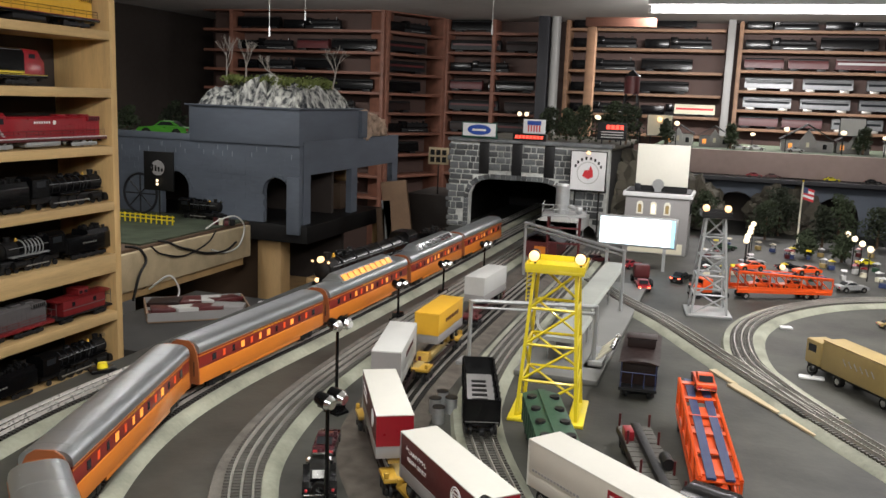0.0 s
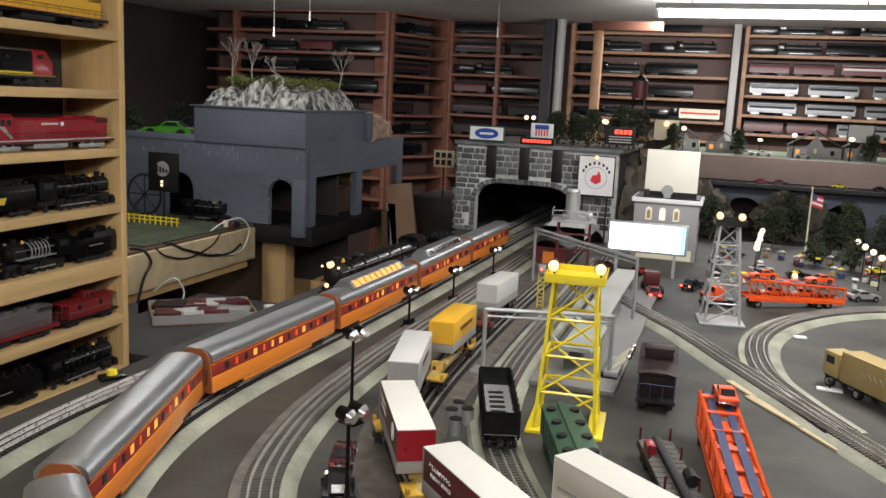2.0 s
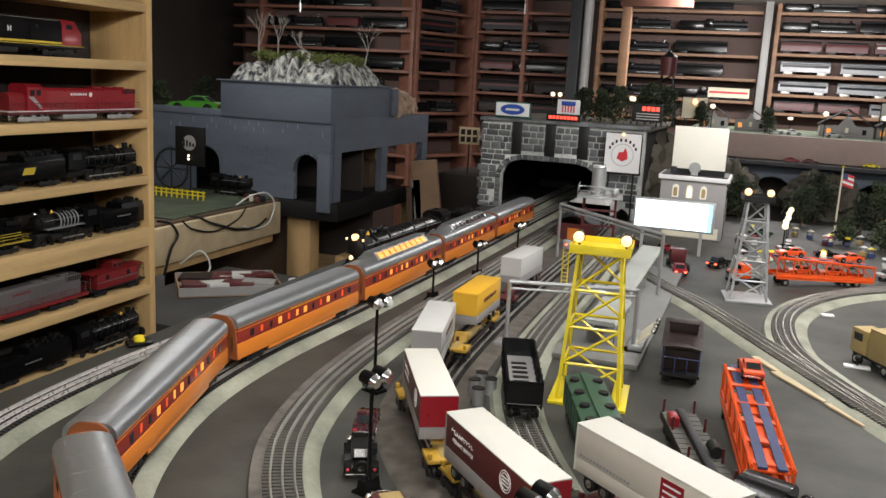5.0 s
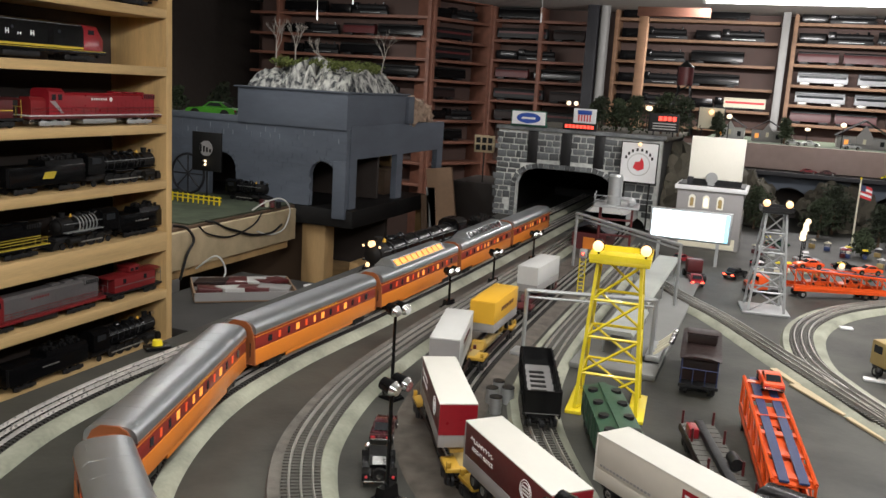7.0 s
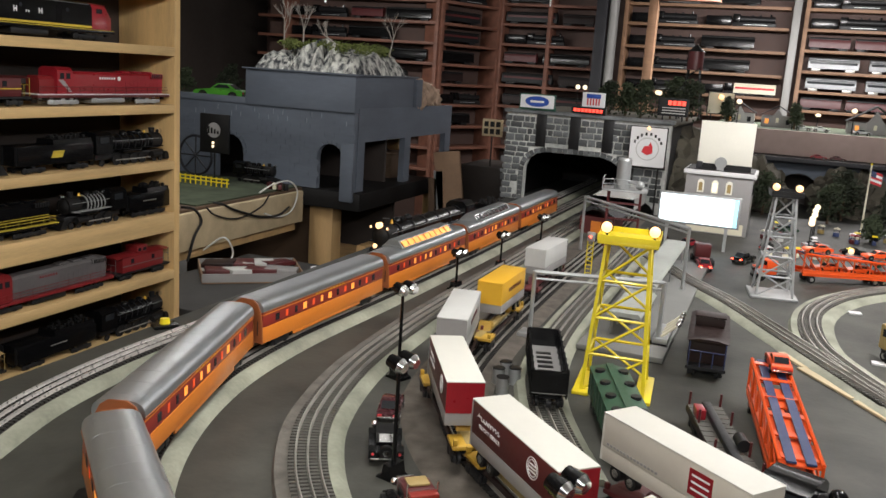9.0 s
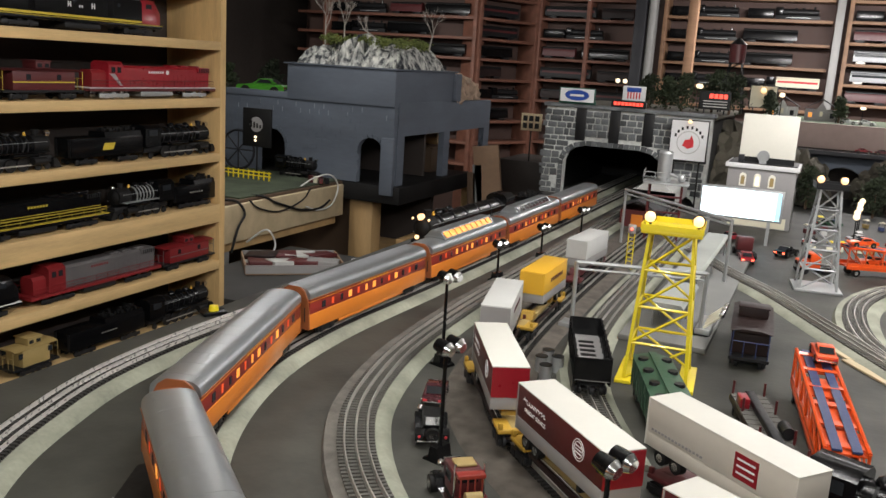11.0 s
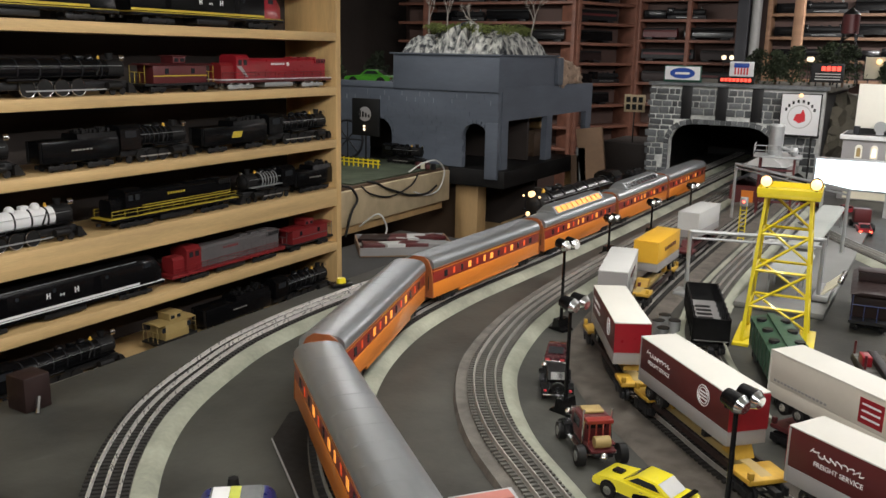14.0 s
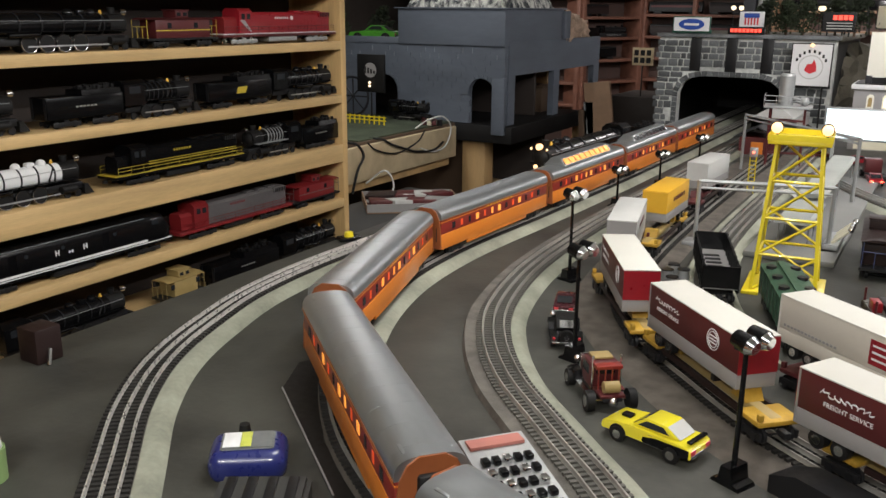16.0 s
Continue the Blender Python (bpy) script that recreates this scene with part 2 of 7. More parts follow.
def smooth_line(points, step=0.012):
    """A rounded line through the points, at even steps, with its directions."""
    p = [Vector((*q, 0)) for q in points]
    p = [p[0] * 2 - p[1], *p, p[-1] * 2 - p[-2]]
    fine = []
    for a, b, c, d in zip(p, p[1:], p[2:], p[3:]):
        for k in range(24):
            t = k / 24
            fine.append(0.5 * (2 * b + (c - a) * t + (2 * a - 5 * b + 4 * c - d) * t * t + (3 * b - a - 3 * c + d) * t ** 3))
    fine.append(p[-2])
    gone, out, want = 0.0, [], 0.0
    for a, b in zip(fine, fine[1:]):
        length = (b - a).length
        while length > 0 and want <= gone + length:
            out.append((a.lerp(b, (want - gone) / length), (b - a).normalized()))
            want += step
        gone += length
    return out


def sweep(line, outline, bm=None):
    """A closed outline of (across, z) along a line."""
    bm = bm or bmesh.new()
    rings = []
    for p, d in line:
        side = Vector((d.y, -d.x, 0))
        rings.append([bm.verts.new(p + side * a + Vector((0, 0, z))) for a, z in outline])
    n = len(outline)
    for r, s in zip(rings, rings[1:]):
        for i in range(n):
            bm.faces.new((r[i], r[(i + 1) % n], s[(i + 1) % n], s[i]))
    bm.faces.new(rings[0])
    bm.faces.new(rings[-1][::-1])
    return bm


def ring(x, y, z, big, small, bm=None, n=24, m=5):
    """A ring standing in the x-z plane."""
    bm = bm or bmesh.new()
    loops = []
    for i in range(n):
        t = i * math.tau / n
        loops.append([bm.verts.new((x + (big + small * math.cos(u)) * math.cos(t), y + small * math.sin(u), z + (big + small * math.cos(u)) * math.sin(t))) for u in (k * math.tau / m for k in range(m))])
    for i in range(n):
        p, q = loops[i], loops[(i + 1) % n]
        for k in range(m):
            bm.faces.new((p[k], p[(k + 1) % m], q[(k + 1) % m], q[k]))
    return bm


def wheel(x, y, z, r, w, bm):
    return rod((x, y - w / 2, z), (x, y + w / 2, z), r, n=14, bm=bm)


def place(ob, x, y, z=0.0, turn=0.0):
    ob.matrix_basis = pose(x, y, z, 0, 0, turn)
    return ob


# ---- the room ----
def wall(name, b, mat, label):
    return solid(name, b, mat, label, "wall", kind="structure")


FLOOR = -0.9
wall("floor", box(-4.2, -2.6, FLOOR - 0.1, 3.4, 6.9, FLOOR), CONCRETE, "bare grey concrete basement floor")
wall("ceiling", box(-4.2, -2.6, 1.16, 3.4, 6.9, 1.26), CEILING, "low grey painted basement ceiling")
wall("wall_north", box(-4.2, 6.42, FLOOR, 3.4, 6.6, 1.16), PANEL_BROWN, "dark brown panelled wall behind the shelves")
wall("wall_south", box(-4.2, -2.6, FLOOR, 3.4, -2.45, 1.16), PANEL_BROWN, "dark brown panelled wall")
# the west wall's lack of light is put into its darker panel colour
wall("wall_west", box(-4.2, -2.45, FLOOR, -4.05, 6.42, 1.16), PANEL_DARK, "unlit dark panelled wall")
wall("wall_east", box(3.25, -2.45, FLOOR, 3.4, 6.42, 1.16), PANEL_BROWN, "dark brown panelled wall")

# the layout's table
table = thing("layout_table", "broad train layout table covered with dark grey felt", "table", kind="structure")
bm = box(-0.75, -0.25, -0.03, 2.4, 4.5, 0.0, bevel=0.002)
part("tabletop", bm, CLOTH, table)
part("fascia", box(-0.74, -0.24, -0.16, 2.38, -0.215, -0.031), DARK_WOOD, table)
part("side_fascia", box(-0.74, -0.21, -0.16, -0.715, 4.4, -0.031), DARK_WOOD, table)
for lx in (-0.6, 0.8, 2.2):
    for ly in (-0.1, 2.2, 4.2):
        part("leg", box(lx - 0.04, ly - 0.04, FLOOR, lx + 0.04, ly + 0.04, -0.031, bevel=0.004), LUMBER, table)


# ---- tracks ----
def track(points, bed, tie_mat, rail_mat, label, bed_w=(-0.022, 0.055), left=0.028, left_mat=None, bed_h=0.010, gauge=0.0318, tie=0.052):
    t = thing("railway_track", label, "track", kind="structure")
    line = smooth_line(points, 0.014)
    if bed:
        part("roadbed", sweep(line, [(-bed_w[0], 0.0004), (-bed_w[0] + 0.005, bed_h + 0.0003), (bed_w[1] - 0.012, bed_h + 0.0003), (bed_w[1], 0.0004)]), bed, t)
    if bed is ROADBED and bed_w[0] < 0:
        part("tie_bed", sweep(line, [(-left, 0.0003), (-left + 0.003, bed_h), (0.0262, bed_h), (0.0265, 0.0003)]), left_mat or BED_GREY, t)
    verts, faces = [], []
    h0, h1 = bed_h + 0.0004, bed_h + 0.004
    for k, (p, d) in enumerate(smooth_line(points, 0.0095)):
        s = Vector((d.y, -d.x, 0)) * (tie / 2)
        e = d * 0.0026
        n = len(verts)
        for z in (h0, h1):
            for q in (p - s - e, p + s - e, p + s + e, p - s + e):
                verts.append((q.x, q.y, z))
        faces += [tuple(n + i for i in f) for f in ((4, 5, 6, 7), (0, 1, 5, 4), (1, 2, 6, 5), (2, 3, 7, 6), (3, 0, 4, 7))]
    me = bpy.data.meshes.new("ties")
    me.from_pydata(verts, [], faces)
    me.materials.append(tie_mat)
    ob = new("ties", me)
    ob.parent = t
    tagged(ob, kind="stuff")
    for off in (-gauge / 2, 0.0, gauge / 2):
        prof = [(off - 0.0017, h1), (off - 0.0006, h1 + 0.0022), (off - 0.0009, h1 + 0.0055), (off + 0.0009, h1 + 0.0055), (off + 0.0006, h1 + 0.0022), (off + 0.0017, h1)]
        part("rail", sweep(line, prof), rail_mat, t)
    return line


RAIL_TOP = 0.0195
T1 = track([(-0.12, -0.2), (-0.24, -0.06), (-0.355, 0.065), (-0.455, 0.175), (-0.535, 0.295), (-0.59, 0.43), (-0.635, 0.6), (-0.65, 0.85), (-0.63, 1.25), (-0.585, 1.8), (-0.56, 2.4), (-0.55, 3.2), (-0.55, 4.2)], ROADBED, TIE, RAIL, "three-rail track on pale grey roadbed beside the table edge")
# the dark left bed paints in the shadow beside the coaches
T2 = track([(0.8, -0.2), (0.45, -0.05), (0.2, 0.02), (0.0, 0.125), (-0.2, 0.27), (-0.355, 0.47), (-0.45, 0.72), (-0.48, 1.0), (-0.465, 1.4), (-0.45, 2.0), (-0.44, 3.2), (-0.44, 4.2)], ROADBED, TIE, RAIL_DARK, "three-rail track on pale grey roadbed under the passenger train", left_mat=BALLAST)
T3 = track([(0.95, -0.15), (0.5, 0.03), (0.2, 0.205), (0.07, 0.32), (-0.01, 0.395), (-0.105, 0.49), (-0.185, 0.605), (-0.245, 0.74), (-0.29, 0.95), (-0.308, 1.2), (-0.312, 1.5), (-0.31, 2.1), (-0.31, 3.2), (-0.31, 4.2)], ROADBED, TIE_GREY, RAIL_DARK, "curved three-rail track on pale grey roadbed", bed_w=(-0.022, 0.05), left=0.046, left_mat=GREY_BALLAST)
T4 = track([(1.0, 0.2), (0.6, 0.32), (0.4, 0.40), (0.22, 0.515), (0.10, 0.63), (0.0, 0.74), (-0.075, 0.87), (-0.115, 1.02), (-0.14, 1.3), (-0.155, 1.8), (-0.16, 2.5), (-0.18, 3.2)], BALLAST, TIE, RAIL_DARK, "siding with dark ballast under the trailer flatcars", bed_w=(0.085, 0.06), bed_h=0.004)
T5 = track([(0.16, 0.72), (0.085, 0.87), (0.035, 0.99), (0.0, 1.12), (-0.03, 1.4), (-0.04, 1.9), (-0.05, 2.8)], ROADBED, TIE_GREY, RAIL_DARK, "siding on pale grey roadbed under the hopper car", bed_w=(0.045, 0.045))
T6 = track([(0.02, 2.3), (0.15, 2.06), (0.28, 1.86), (0.41, 1.61), (0.52, 1.40), (0.63, 1.20), (0.8, 0.9), (1.0, 0.5)], ROADBED, TIE_GREY, RAIL_DARK, "diagonal three-rail track on pale grey roadbed", bed_w=(0.035, 0.05))
T7 = track([(0.60, 1.27), (0.53, 1.42), (0.475, 1.58), (0.46, 1.78), (0.485, 1.95), (0.56, 2.13), (0.69, 2.3), (0.86, 2.42), (1.1, 2.5), (1.5, 2.52)], ROADBED, TIE_GREY, RAIL_DARK, "curved three-rail branch track on pale grey roadbed", bed_w=(0.045, 0.055))


# ---- rolling stock ----
def truck_set(parent, x, z=0.0, r=0.0085, wide=0.044, half=0.028, side=None, wheels=2):
    """One bogie: side frames, bolster and wheels."""
    bm = bmesh.new()
    for y in (-wide / 2, wide / 2):
        box(x - half, y - 0.002, z + 0.004, x + half, y + 0.002, z + 0.014, 0.001, bm)
        for k in (-0.5, 0.5):
            box(x + k * half * 1.1 - 0.004, y - 0.003, z + 0.003, x + k * half * 1.1 + 0.004, y + 0.003, z + 0.012, 0, bm)
    box(x - 0.006, -wide / 2, z + 0.010, x + 0.006, wide / 2, z + 0.018, 0, bm)
    bogie = part("bogie", bm, side or STEEL_DARK, parent)
    for k in range(wheels):
        wx = x + (k / (wheels - 1) - 0.5) * half * 1.3
        bm = bmesh.new()
        wheel(wx, -0.017, z + r, r, 0.004, bm)
        wheel(wx, 0.017, z + r, r, 0.004, bm)
        rod((wx, -0.017, z + r), (wx, 0.017, z + r), 0.0015, n=6, bm=bm)
        part("wheelset", bm, CHROME if side else STEEL_DARK, bogie)


def roof_outline(w, z0, z1, n=9):
    out = [(-w, z0)]
    for k in range(n + 1):
        a = math.pi * (1 - k / n)
        c, s = math.cos(a), math.sin(a)
        out.append((w * math.copysign(abs(c) ** 0.62, c), z0 + 0.002 + (z1 - z0 - 0.002) * abs(s) ** 0.75))
    out.append((w, z0))
    return out


def passenger_car(label, length=0.455, dome=False, lit=(3, 5, 6, 9)):
    car = thing("passenger_car", label, "passenger car", "orange passenger train")
    h, w = length / 2, 0.033
    part("lower_side", box(-h, -w, 0.018, h, w, 0.047, 0.001), ORANGE, car)
    part("window_band", box(-h + 0.001, -w + 0.0006, 0.0472, h - 0.001, w - 0.0006, 0.069, 0.0006), MAROON, car)
    part("letter_board", box(-h, -w, 0.0712, h, w, 0.0745, 0.0006), MAROON, car)
    part("orange_line", box(-h, -w - 0.0002, 0.0692, h, w + 0.0002, 0.0710), ORANGE, car)
    roof = part("roof", profile_x(roof_outline(w + 0.0006, 0.0747, 0.096, 16), -h, h), SILVER, car)
    k = -h + 0.02
    bm = bmesh.new()
    while k < h - 0.02:
        profile_x(roof_outline(w + 0.00075, 0.0749, 0.09615, 16), k, k + 0.0006, bm)
        k += 0.0415
    tagged(part("roof_seams", bm, SILVER, car), kind="stuff")
    for sy in (-1, 1):
        part("gutter", box(-h, sy * (w + 0.0002), 0.0742, h, sy * (w + 0.0016), 0.0757, 0.0003), BROWN_END, car)
        part("skirt", box(-h + 0.10, sy * (w - 0.004), 0.011, h - 0.10, sy * (w - 0.001), 0.0178, 0.0005), ORANGE, car)
    for sx in (-1, 1):
        for sy in (-1, 1):
            part("roof_vent", box(sx * (h - 0.02) - 0.009, sy * 0.019 - 0.0045, 0.088, sx * (h - 0.02) + 0.009, sy * 0.019 + 0.0045, 0.0945, 0.0015), SILVER, car)
    for sx in (-1, 1):
        end = part("end_wall", profile_x([(y * 1.0, z) for y, z in roof_outline(w + 0.001, 0.019, 0.0968)], sx * h, sx * (h + 0.0025)), BROWN_END, car)
        part("diaphragm", box(sx * (h + 0.0026), -0.015, 0.022, sx * (h + 0.012), 0.015, 0.082, 0.004), BLACK_MATT, end)
        part("end_door", box(sx * (h + 0.0121), -0.0085, 0.026, sx * (h + 0.0128), 0.0085, 0.074, 0.001), DARK_RED, end)
        for sy in (-1, 1):
            part("grab_iron", rod((sx * (h + 0.0045), sy * 0.025, 0.034), (sx * (h + 0.0045), sy * 0.025, 0.060), 0.0008, n=5), STEEL_DARK, end)
    count = 13
    for k in range(count):
        x = -h + 0.045 + k * (length - 0.09) / (count - 1)
        wide = 0.007 if k % 3 else 0.011
        for sy in (-1, 1):
            m = LIT_WINDOW if (k in lit) else DIM_WINDOW if (k * 7 + len(lit)) % 5 < 3 else DARK_GLASS
            part("window", box(x - wide / 2, sy * (w - 0.0008), 0.0525, x + wide / 2, sy * (w + 0.0002), 0.0645), m, car)
    for sy in (-1, 1):
        bm = bmesh.new()
        for k in range(9):
            x = -0.05 + k * 0.0125
            box(x - 0.004, sy * w, 0.0705, x + 0.004, sy * (w + 0.0004), 0.0732, 0, bm)
        part("lettering", bm, TRAILER_YELLOW, car)
    part("underframe", box(-h + 0.07, -0.02, 0.006, h - 0.07, 0.02, 0.018, 0.003), STEEL_DARK, car)
    for sx in (-1, 1):
        truck_set(car, sx * (h - 0.065), -0.0005, wide=0.05)
    if dome:
        d0, d1 = -h * 0.62, h * 0.62
        part("dome_frame", profile_x([(y * 0.82, z) for y, z in roof_outline(w, 0.094, 0.100)], d0 - 0.012, d1 + 0.012), SILVER, car)
        n = 9
        for k in range(n):
            a = d0 + k * (d1 - d0) / n
            for sy in (-1, 1):
                bm = bmesh.new()
                q = [(sy * 0.0265, 0.0965), (sy * 0.0255, 0.0985), (sy * 0.013, 0.1115), (sy * 0.012, 0.1095)]
                profile_x(q, a + 0.0035, a + (d1 - d0) / n - 0.0035, bm)
                part("dome_pane", bm, LIT_WINDOW if dome == "lit" else DARK_GLASS, car)
        part("dome_roof", profile_x(roof_outline(0.0145, 0.1085, 0.1135, 6), d0 - 0.006, d1 + 0.006), SILVER, car)
        for sx in (-1, 1):
            part("dome_end", profile_x([(-0.026, 0.097), (-0.013, 0.111), (0.013, 0.111), (0.026, 0.097)], sx * (d1 + 0.002), sx * (d1 + 0.008)), SILVER, car)
    return car


def along(line, s):
    """The place and the direction at s metres along a line."""
    step = (line[1][0] - line[0][0]).length
    k = max(0, min(len(line) - 2, int(s / step)))
    return line[k][0].lerp(line[k + 1][0], min(1, s / step - k)), line[k][1]


def on_track(ob, line, s, span, z=RAIL_TOP):
    """Sets a car with its bogies on the line, centred s metres along it."""
    a, b = along(line, s - span / 2)[0], along(line, s + span / 2)[0]
    d, m = b - a, (a + b) / 2
    ob.matrix_basis = pose(m.x, m.y, z, 0, 0, math.degrees(math.atan2(d.y, d.x)))
    return ob


def nearest(line, x, y):
    k = min(range(len(line)), key=lambda i: (line[i][0] - Vector((x, y, 0))).length)
    return k * (line[1][0] - line[0][0]).length


s0 = nearest(T2, -0.40, 0.575)
GAP = 0.484
coach = passenger_car("silver-roofed orange and maroon coach with lit windows")
on_track(coach, T2, s0 + 0.075, 0.33)
for k in (-2, -1, 1):
    on_track(copy_thing(coach, pose(0, 0, 0)), T2, s0 + 0.075 + k * GAP, 0.33)
domecar = passenger_car("orange and maroon dome car with brightly lit glass dome", dome="lit")
on_track(domecar, T2, s0 + 0.075 + 2 * GAP, 0.33)
domecar2 = passenger_car("orange and maroon dome car with unlit glass dome", dome="dark")
on_track(domecar2, T2, s0 + 0.075 + 3 * GAP, 0.33)
tail = passenger_car("orange and maroon tail coach of the passenger train")
on_track(tail, T2, s0 + 0.075 + 4 * GAP, 0.33)
part("tail_lamp", ball((0.232, 0.022, 0.088), 0.004), RED_BULB, tail)


def diesel(label, length, body, stripe, nose=None, hood=True, low=None, silver_under=False, group="engines on the shelf", wings=None):
    """A hood or cab diesel, nose towards +x."""
    e = thing("diesel_locomotive", label, "locomotive", group)
    h, w = length / 2, 0.030
    part("walkway", box(-h, -0.032, 0.020, h, 0.032, 0.0265, 0.001), low or body, e)
    part("side_stripe", box(-h, -0.0325, 0.0272, h, 0.0325, 0.0288), stripe, e)
    if hood:
        part("long_hood", profile_x([(-0.022, 0.0297), (-0.022, 0.078), (-0.016, 0.084), (0.016, 0.084), (0.022, 0.078), (0.022, 0.0297)], -h + 0.02, h * 0.52), body, e)
        cab = part("cab", profile_x([(-w, 0.0297), (-w, 0.086), (-0.02, 0.094), (0.02, 0.094), (w, 0.086), (w, 0.0297)], h * 0.525, h * 0.525 + 0.05), nose or body, e)
        part("nose", profile_x([(-0.021, 0.0297), (-0.021, 0.064), (-0.014, 0.072), (0.014, 0.072), (0.021, 0.064), (0.021, 0.0297)], h * 0.525 + 0.0505, h - 0.016), wings or nose or body, e)
        for sy in (-1, 1):
            for k in (0.008, 0.028):
                part("cab_window", box(h * 0.525 + k, sy * (w - 0.0003), 0.066, h * 0.525 + k + 0.013, sy * (w + 0.0004), 0.080), DARK_GLASS, cab)
        for k in range(3):
            part("roof_fan", box(-h + 0.05 + k * 0.045, -0.012, 0.0842, -h + 0.08 + k * 0.045, 0.012, 0.0885, 0.001), body, e)
        part("radiator_wing", box(-h + 0.022, -0.027, 0.070, -h + 0.072, 0.027, 0.0838, 0.002), body, e)
        for k in range(9):
            part("hood_door", box(-h + 0.03 + k * 0.016, -0.0224, 0.040, -h + 0.04 + k * 0.016, 0.0224, 0.062), body, e)
    else:
        prof = [(-w, 0.0297), (-w, 0.080), (-0.024, 0.090), (-0.012, 0.094), (0.012, 0.094), (0.024, 0.090), (w, 0.080), (w, 0.0297)]
        part("car_body", profile_x(prof, -h, h - 0.075), body, e)
        bm = bmesh.new()
        a = [bm.verts.new((h - 0.0745, y, z)) for y, z in prof]
        b = [bm.verts.new((h - 0.025, y, min(z, 0.092))) for y, z in prof]
        c = [bm.verts.new((h - 0.002, y * 0.8, 0.03 + (z - 0.03) * 0.58)) for y, z in prof]
        for r, q in ((a, b), (b, c)):
            for i in range(8):
                bm.faces.new((r[i], r[(i + 1) % 8], q[(i + 1) % 8], q[i]))
        bm.faces.new(a[::-1])
        bm.faces.new(c)
        part("nose", bm, nose or body, e)
        for sy in (-1, 1):
            part("cab_window", box(h - 0.060, sy * (w - 0.0003), 0.069, h - 0.040, sy * (w + 0.0006), 0.080), DARK_GLASS, e)
            bm = bmesh.new()
            for a, b, c in ((-0.05, 0.010, 0.013), (-0.016, 0.011, 0.006), (0.022, 0.011, 0.013)):
                for q in (0.0, b * 0.72):
                    box(a + q, sy * w, 0.054, a + q + b * 0.28, sy * (w + 0.0004), 0.054 + c, 0, bm)
                box(a, sy * w, 0.054 + c * 0.4, a + b, sy * (w + 0.0004), 0.054 + c * 0.6, 0, bm)
            part("lettering", bm, SIGN_WHITE, e)
            part("yellow_band", box(-h + 0.001, sy * w, 0.031, h - 0.076, sy * (w + 0.0005), 0.0365), stripe, e)
            for q in (-0.16, 0.075):
                part("side_door", box(q, sy * w, 0.038, q + 0.018, sy * (w + 0.0004), 0.078), body, e)
            for q in (-0.12, -0.03, 0.11):
                part("porthole", rod((q, sy * w, 0.070), (q, sy * (w + 0.0007), 0.070), 0.005, n=12), DARK_GLASS, e)
            part("roof_line", rod((-h + 0.01, sy * 0.0262, 0.0885), (h - 0.08, sy * 0.0262, 0.0885), 0.0008, n=5), GREY_METAL, e)
    part("fuel_tank", box(-0.055, -0.026, 0.005, 0.055, 0.026, 0.0198, 0.003), GREY_METAL if silver_under else STEEL_DARK, e)
    for sx in (-1, 1):
        truck_set(e, sx * (h - 0.085), 0, 0.0095, 0.05, 0.05, GREY_METAL if silver_under else None, wheels=3)
        part("coupler", box(sx * h, -0.004, 0.012, sx * (h + 0.01), 0.004, 0.019, 0.001), STEEL_DARK, e)
    if hood:
        for sy in (-1, 1):
            bm = bmesh.new()
            for k in range(12):
                x = -h + 0.01 + k * (length - 0.02) / 11
                rod((x, sy * 0.0315, 0.0296), (x, sy * 0.0315, 0.047), 0.0006, n=4, bm=bm)
            rod((-h + 0.01, sy * 0.0315, 0.047), (h - 0.01, sy * 0.0315, 0.047), 0.0007, n=4, bm=bm)
            rod((-h + 0.01, sy * 0.0315, 0.039), (h - 0.01, sy * 0.0315, 0.039), 0.0006, n=4, bm=bm)
            part("handrail", bm, stripe if body is BLACK else low or body, e)
            bm = bmesh.new()
            for k in range(7):
                box(-0.03 + k * 0.0085, sy * 0.0224, 0.066, -0.0245 + k * 0.0085, sy * 0.0228, 0.0715, 0, bm)
            part("lettering", bm, SIGN_WHITE if body is RED else stripe, e)
            if body is RED:
                part("nose_stripe", profile_y([(h * 0.525 + 0.003, 0.034), (h * 0.525 + 0.012, 0.034), (h * 0.525 + 0.048, 0.064), (h * 0.525 + 0.030, 0.064)], sy * 0.0301, sy * 0.0306), GREY_METAL, cab)
                part("fuel_trim", box(-0.06, sy * 0.0262, 0.007, 0.06, sy * 0.0272, 0.018, 0.0008), GREY_METAL, e)
                part("round_emblem", rod((-0.045, sy * 0.0224, 0.0685), (-0.045, sy * 0.0229, 0.0685), 0.006, n=16), SIGN_WHITE, e)
            if body is BLACK:
                for q in (0.036, 0.0425, 0.049):
                    part("pin_stripe", box(-h + 0.021, sy * 0.0222, q, h * 0.52, sy * 0.02265, q + 0.0016), stripe, e)
            for k in range(6):
                part("louvre", box(-h + 0.026 + k * 0.0075, sy * 0.0272, 0.0715, -h + 0.0305 + k * 0.0075, sy * 0.0276, 0.0825), DARK_GLASS if body is RED else BLACK_MATT, e)
    return e


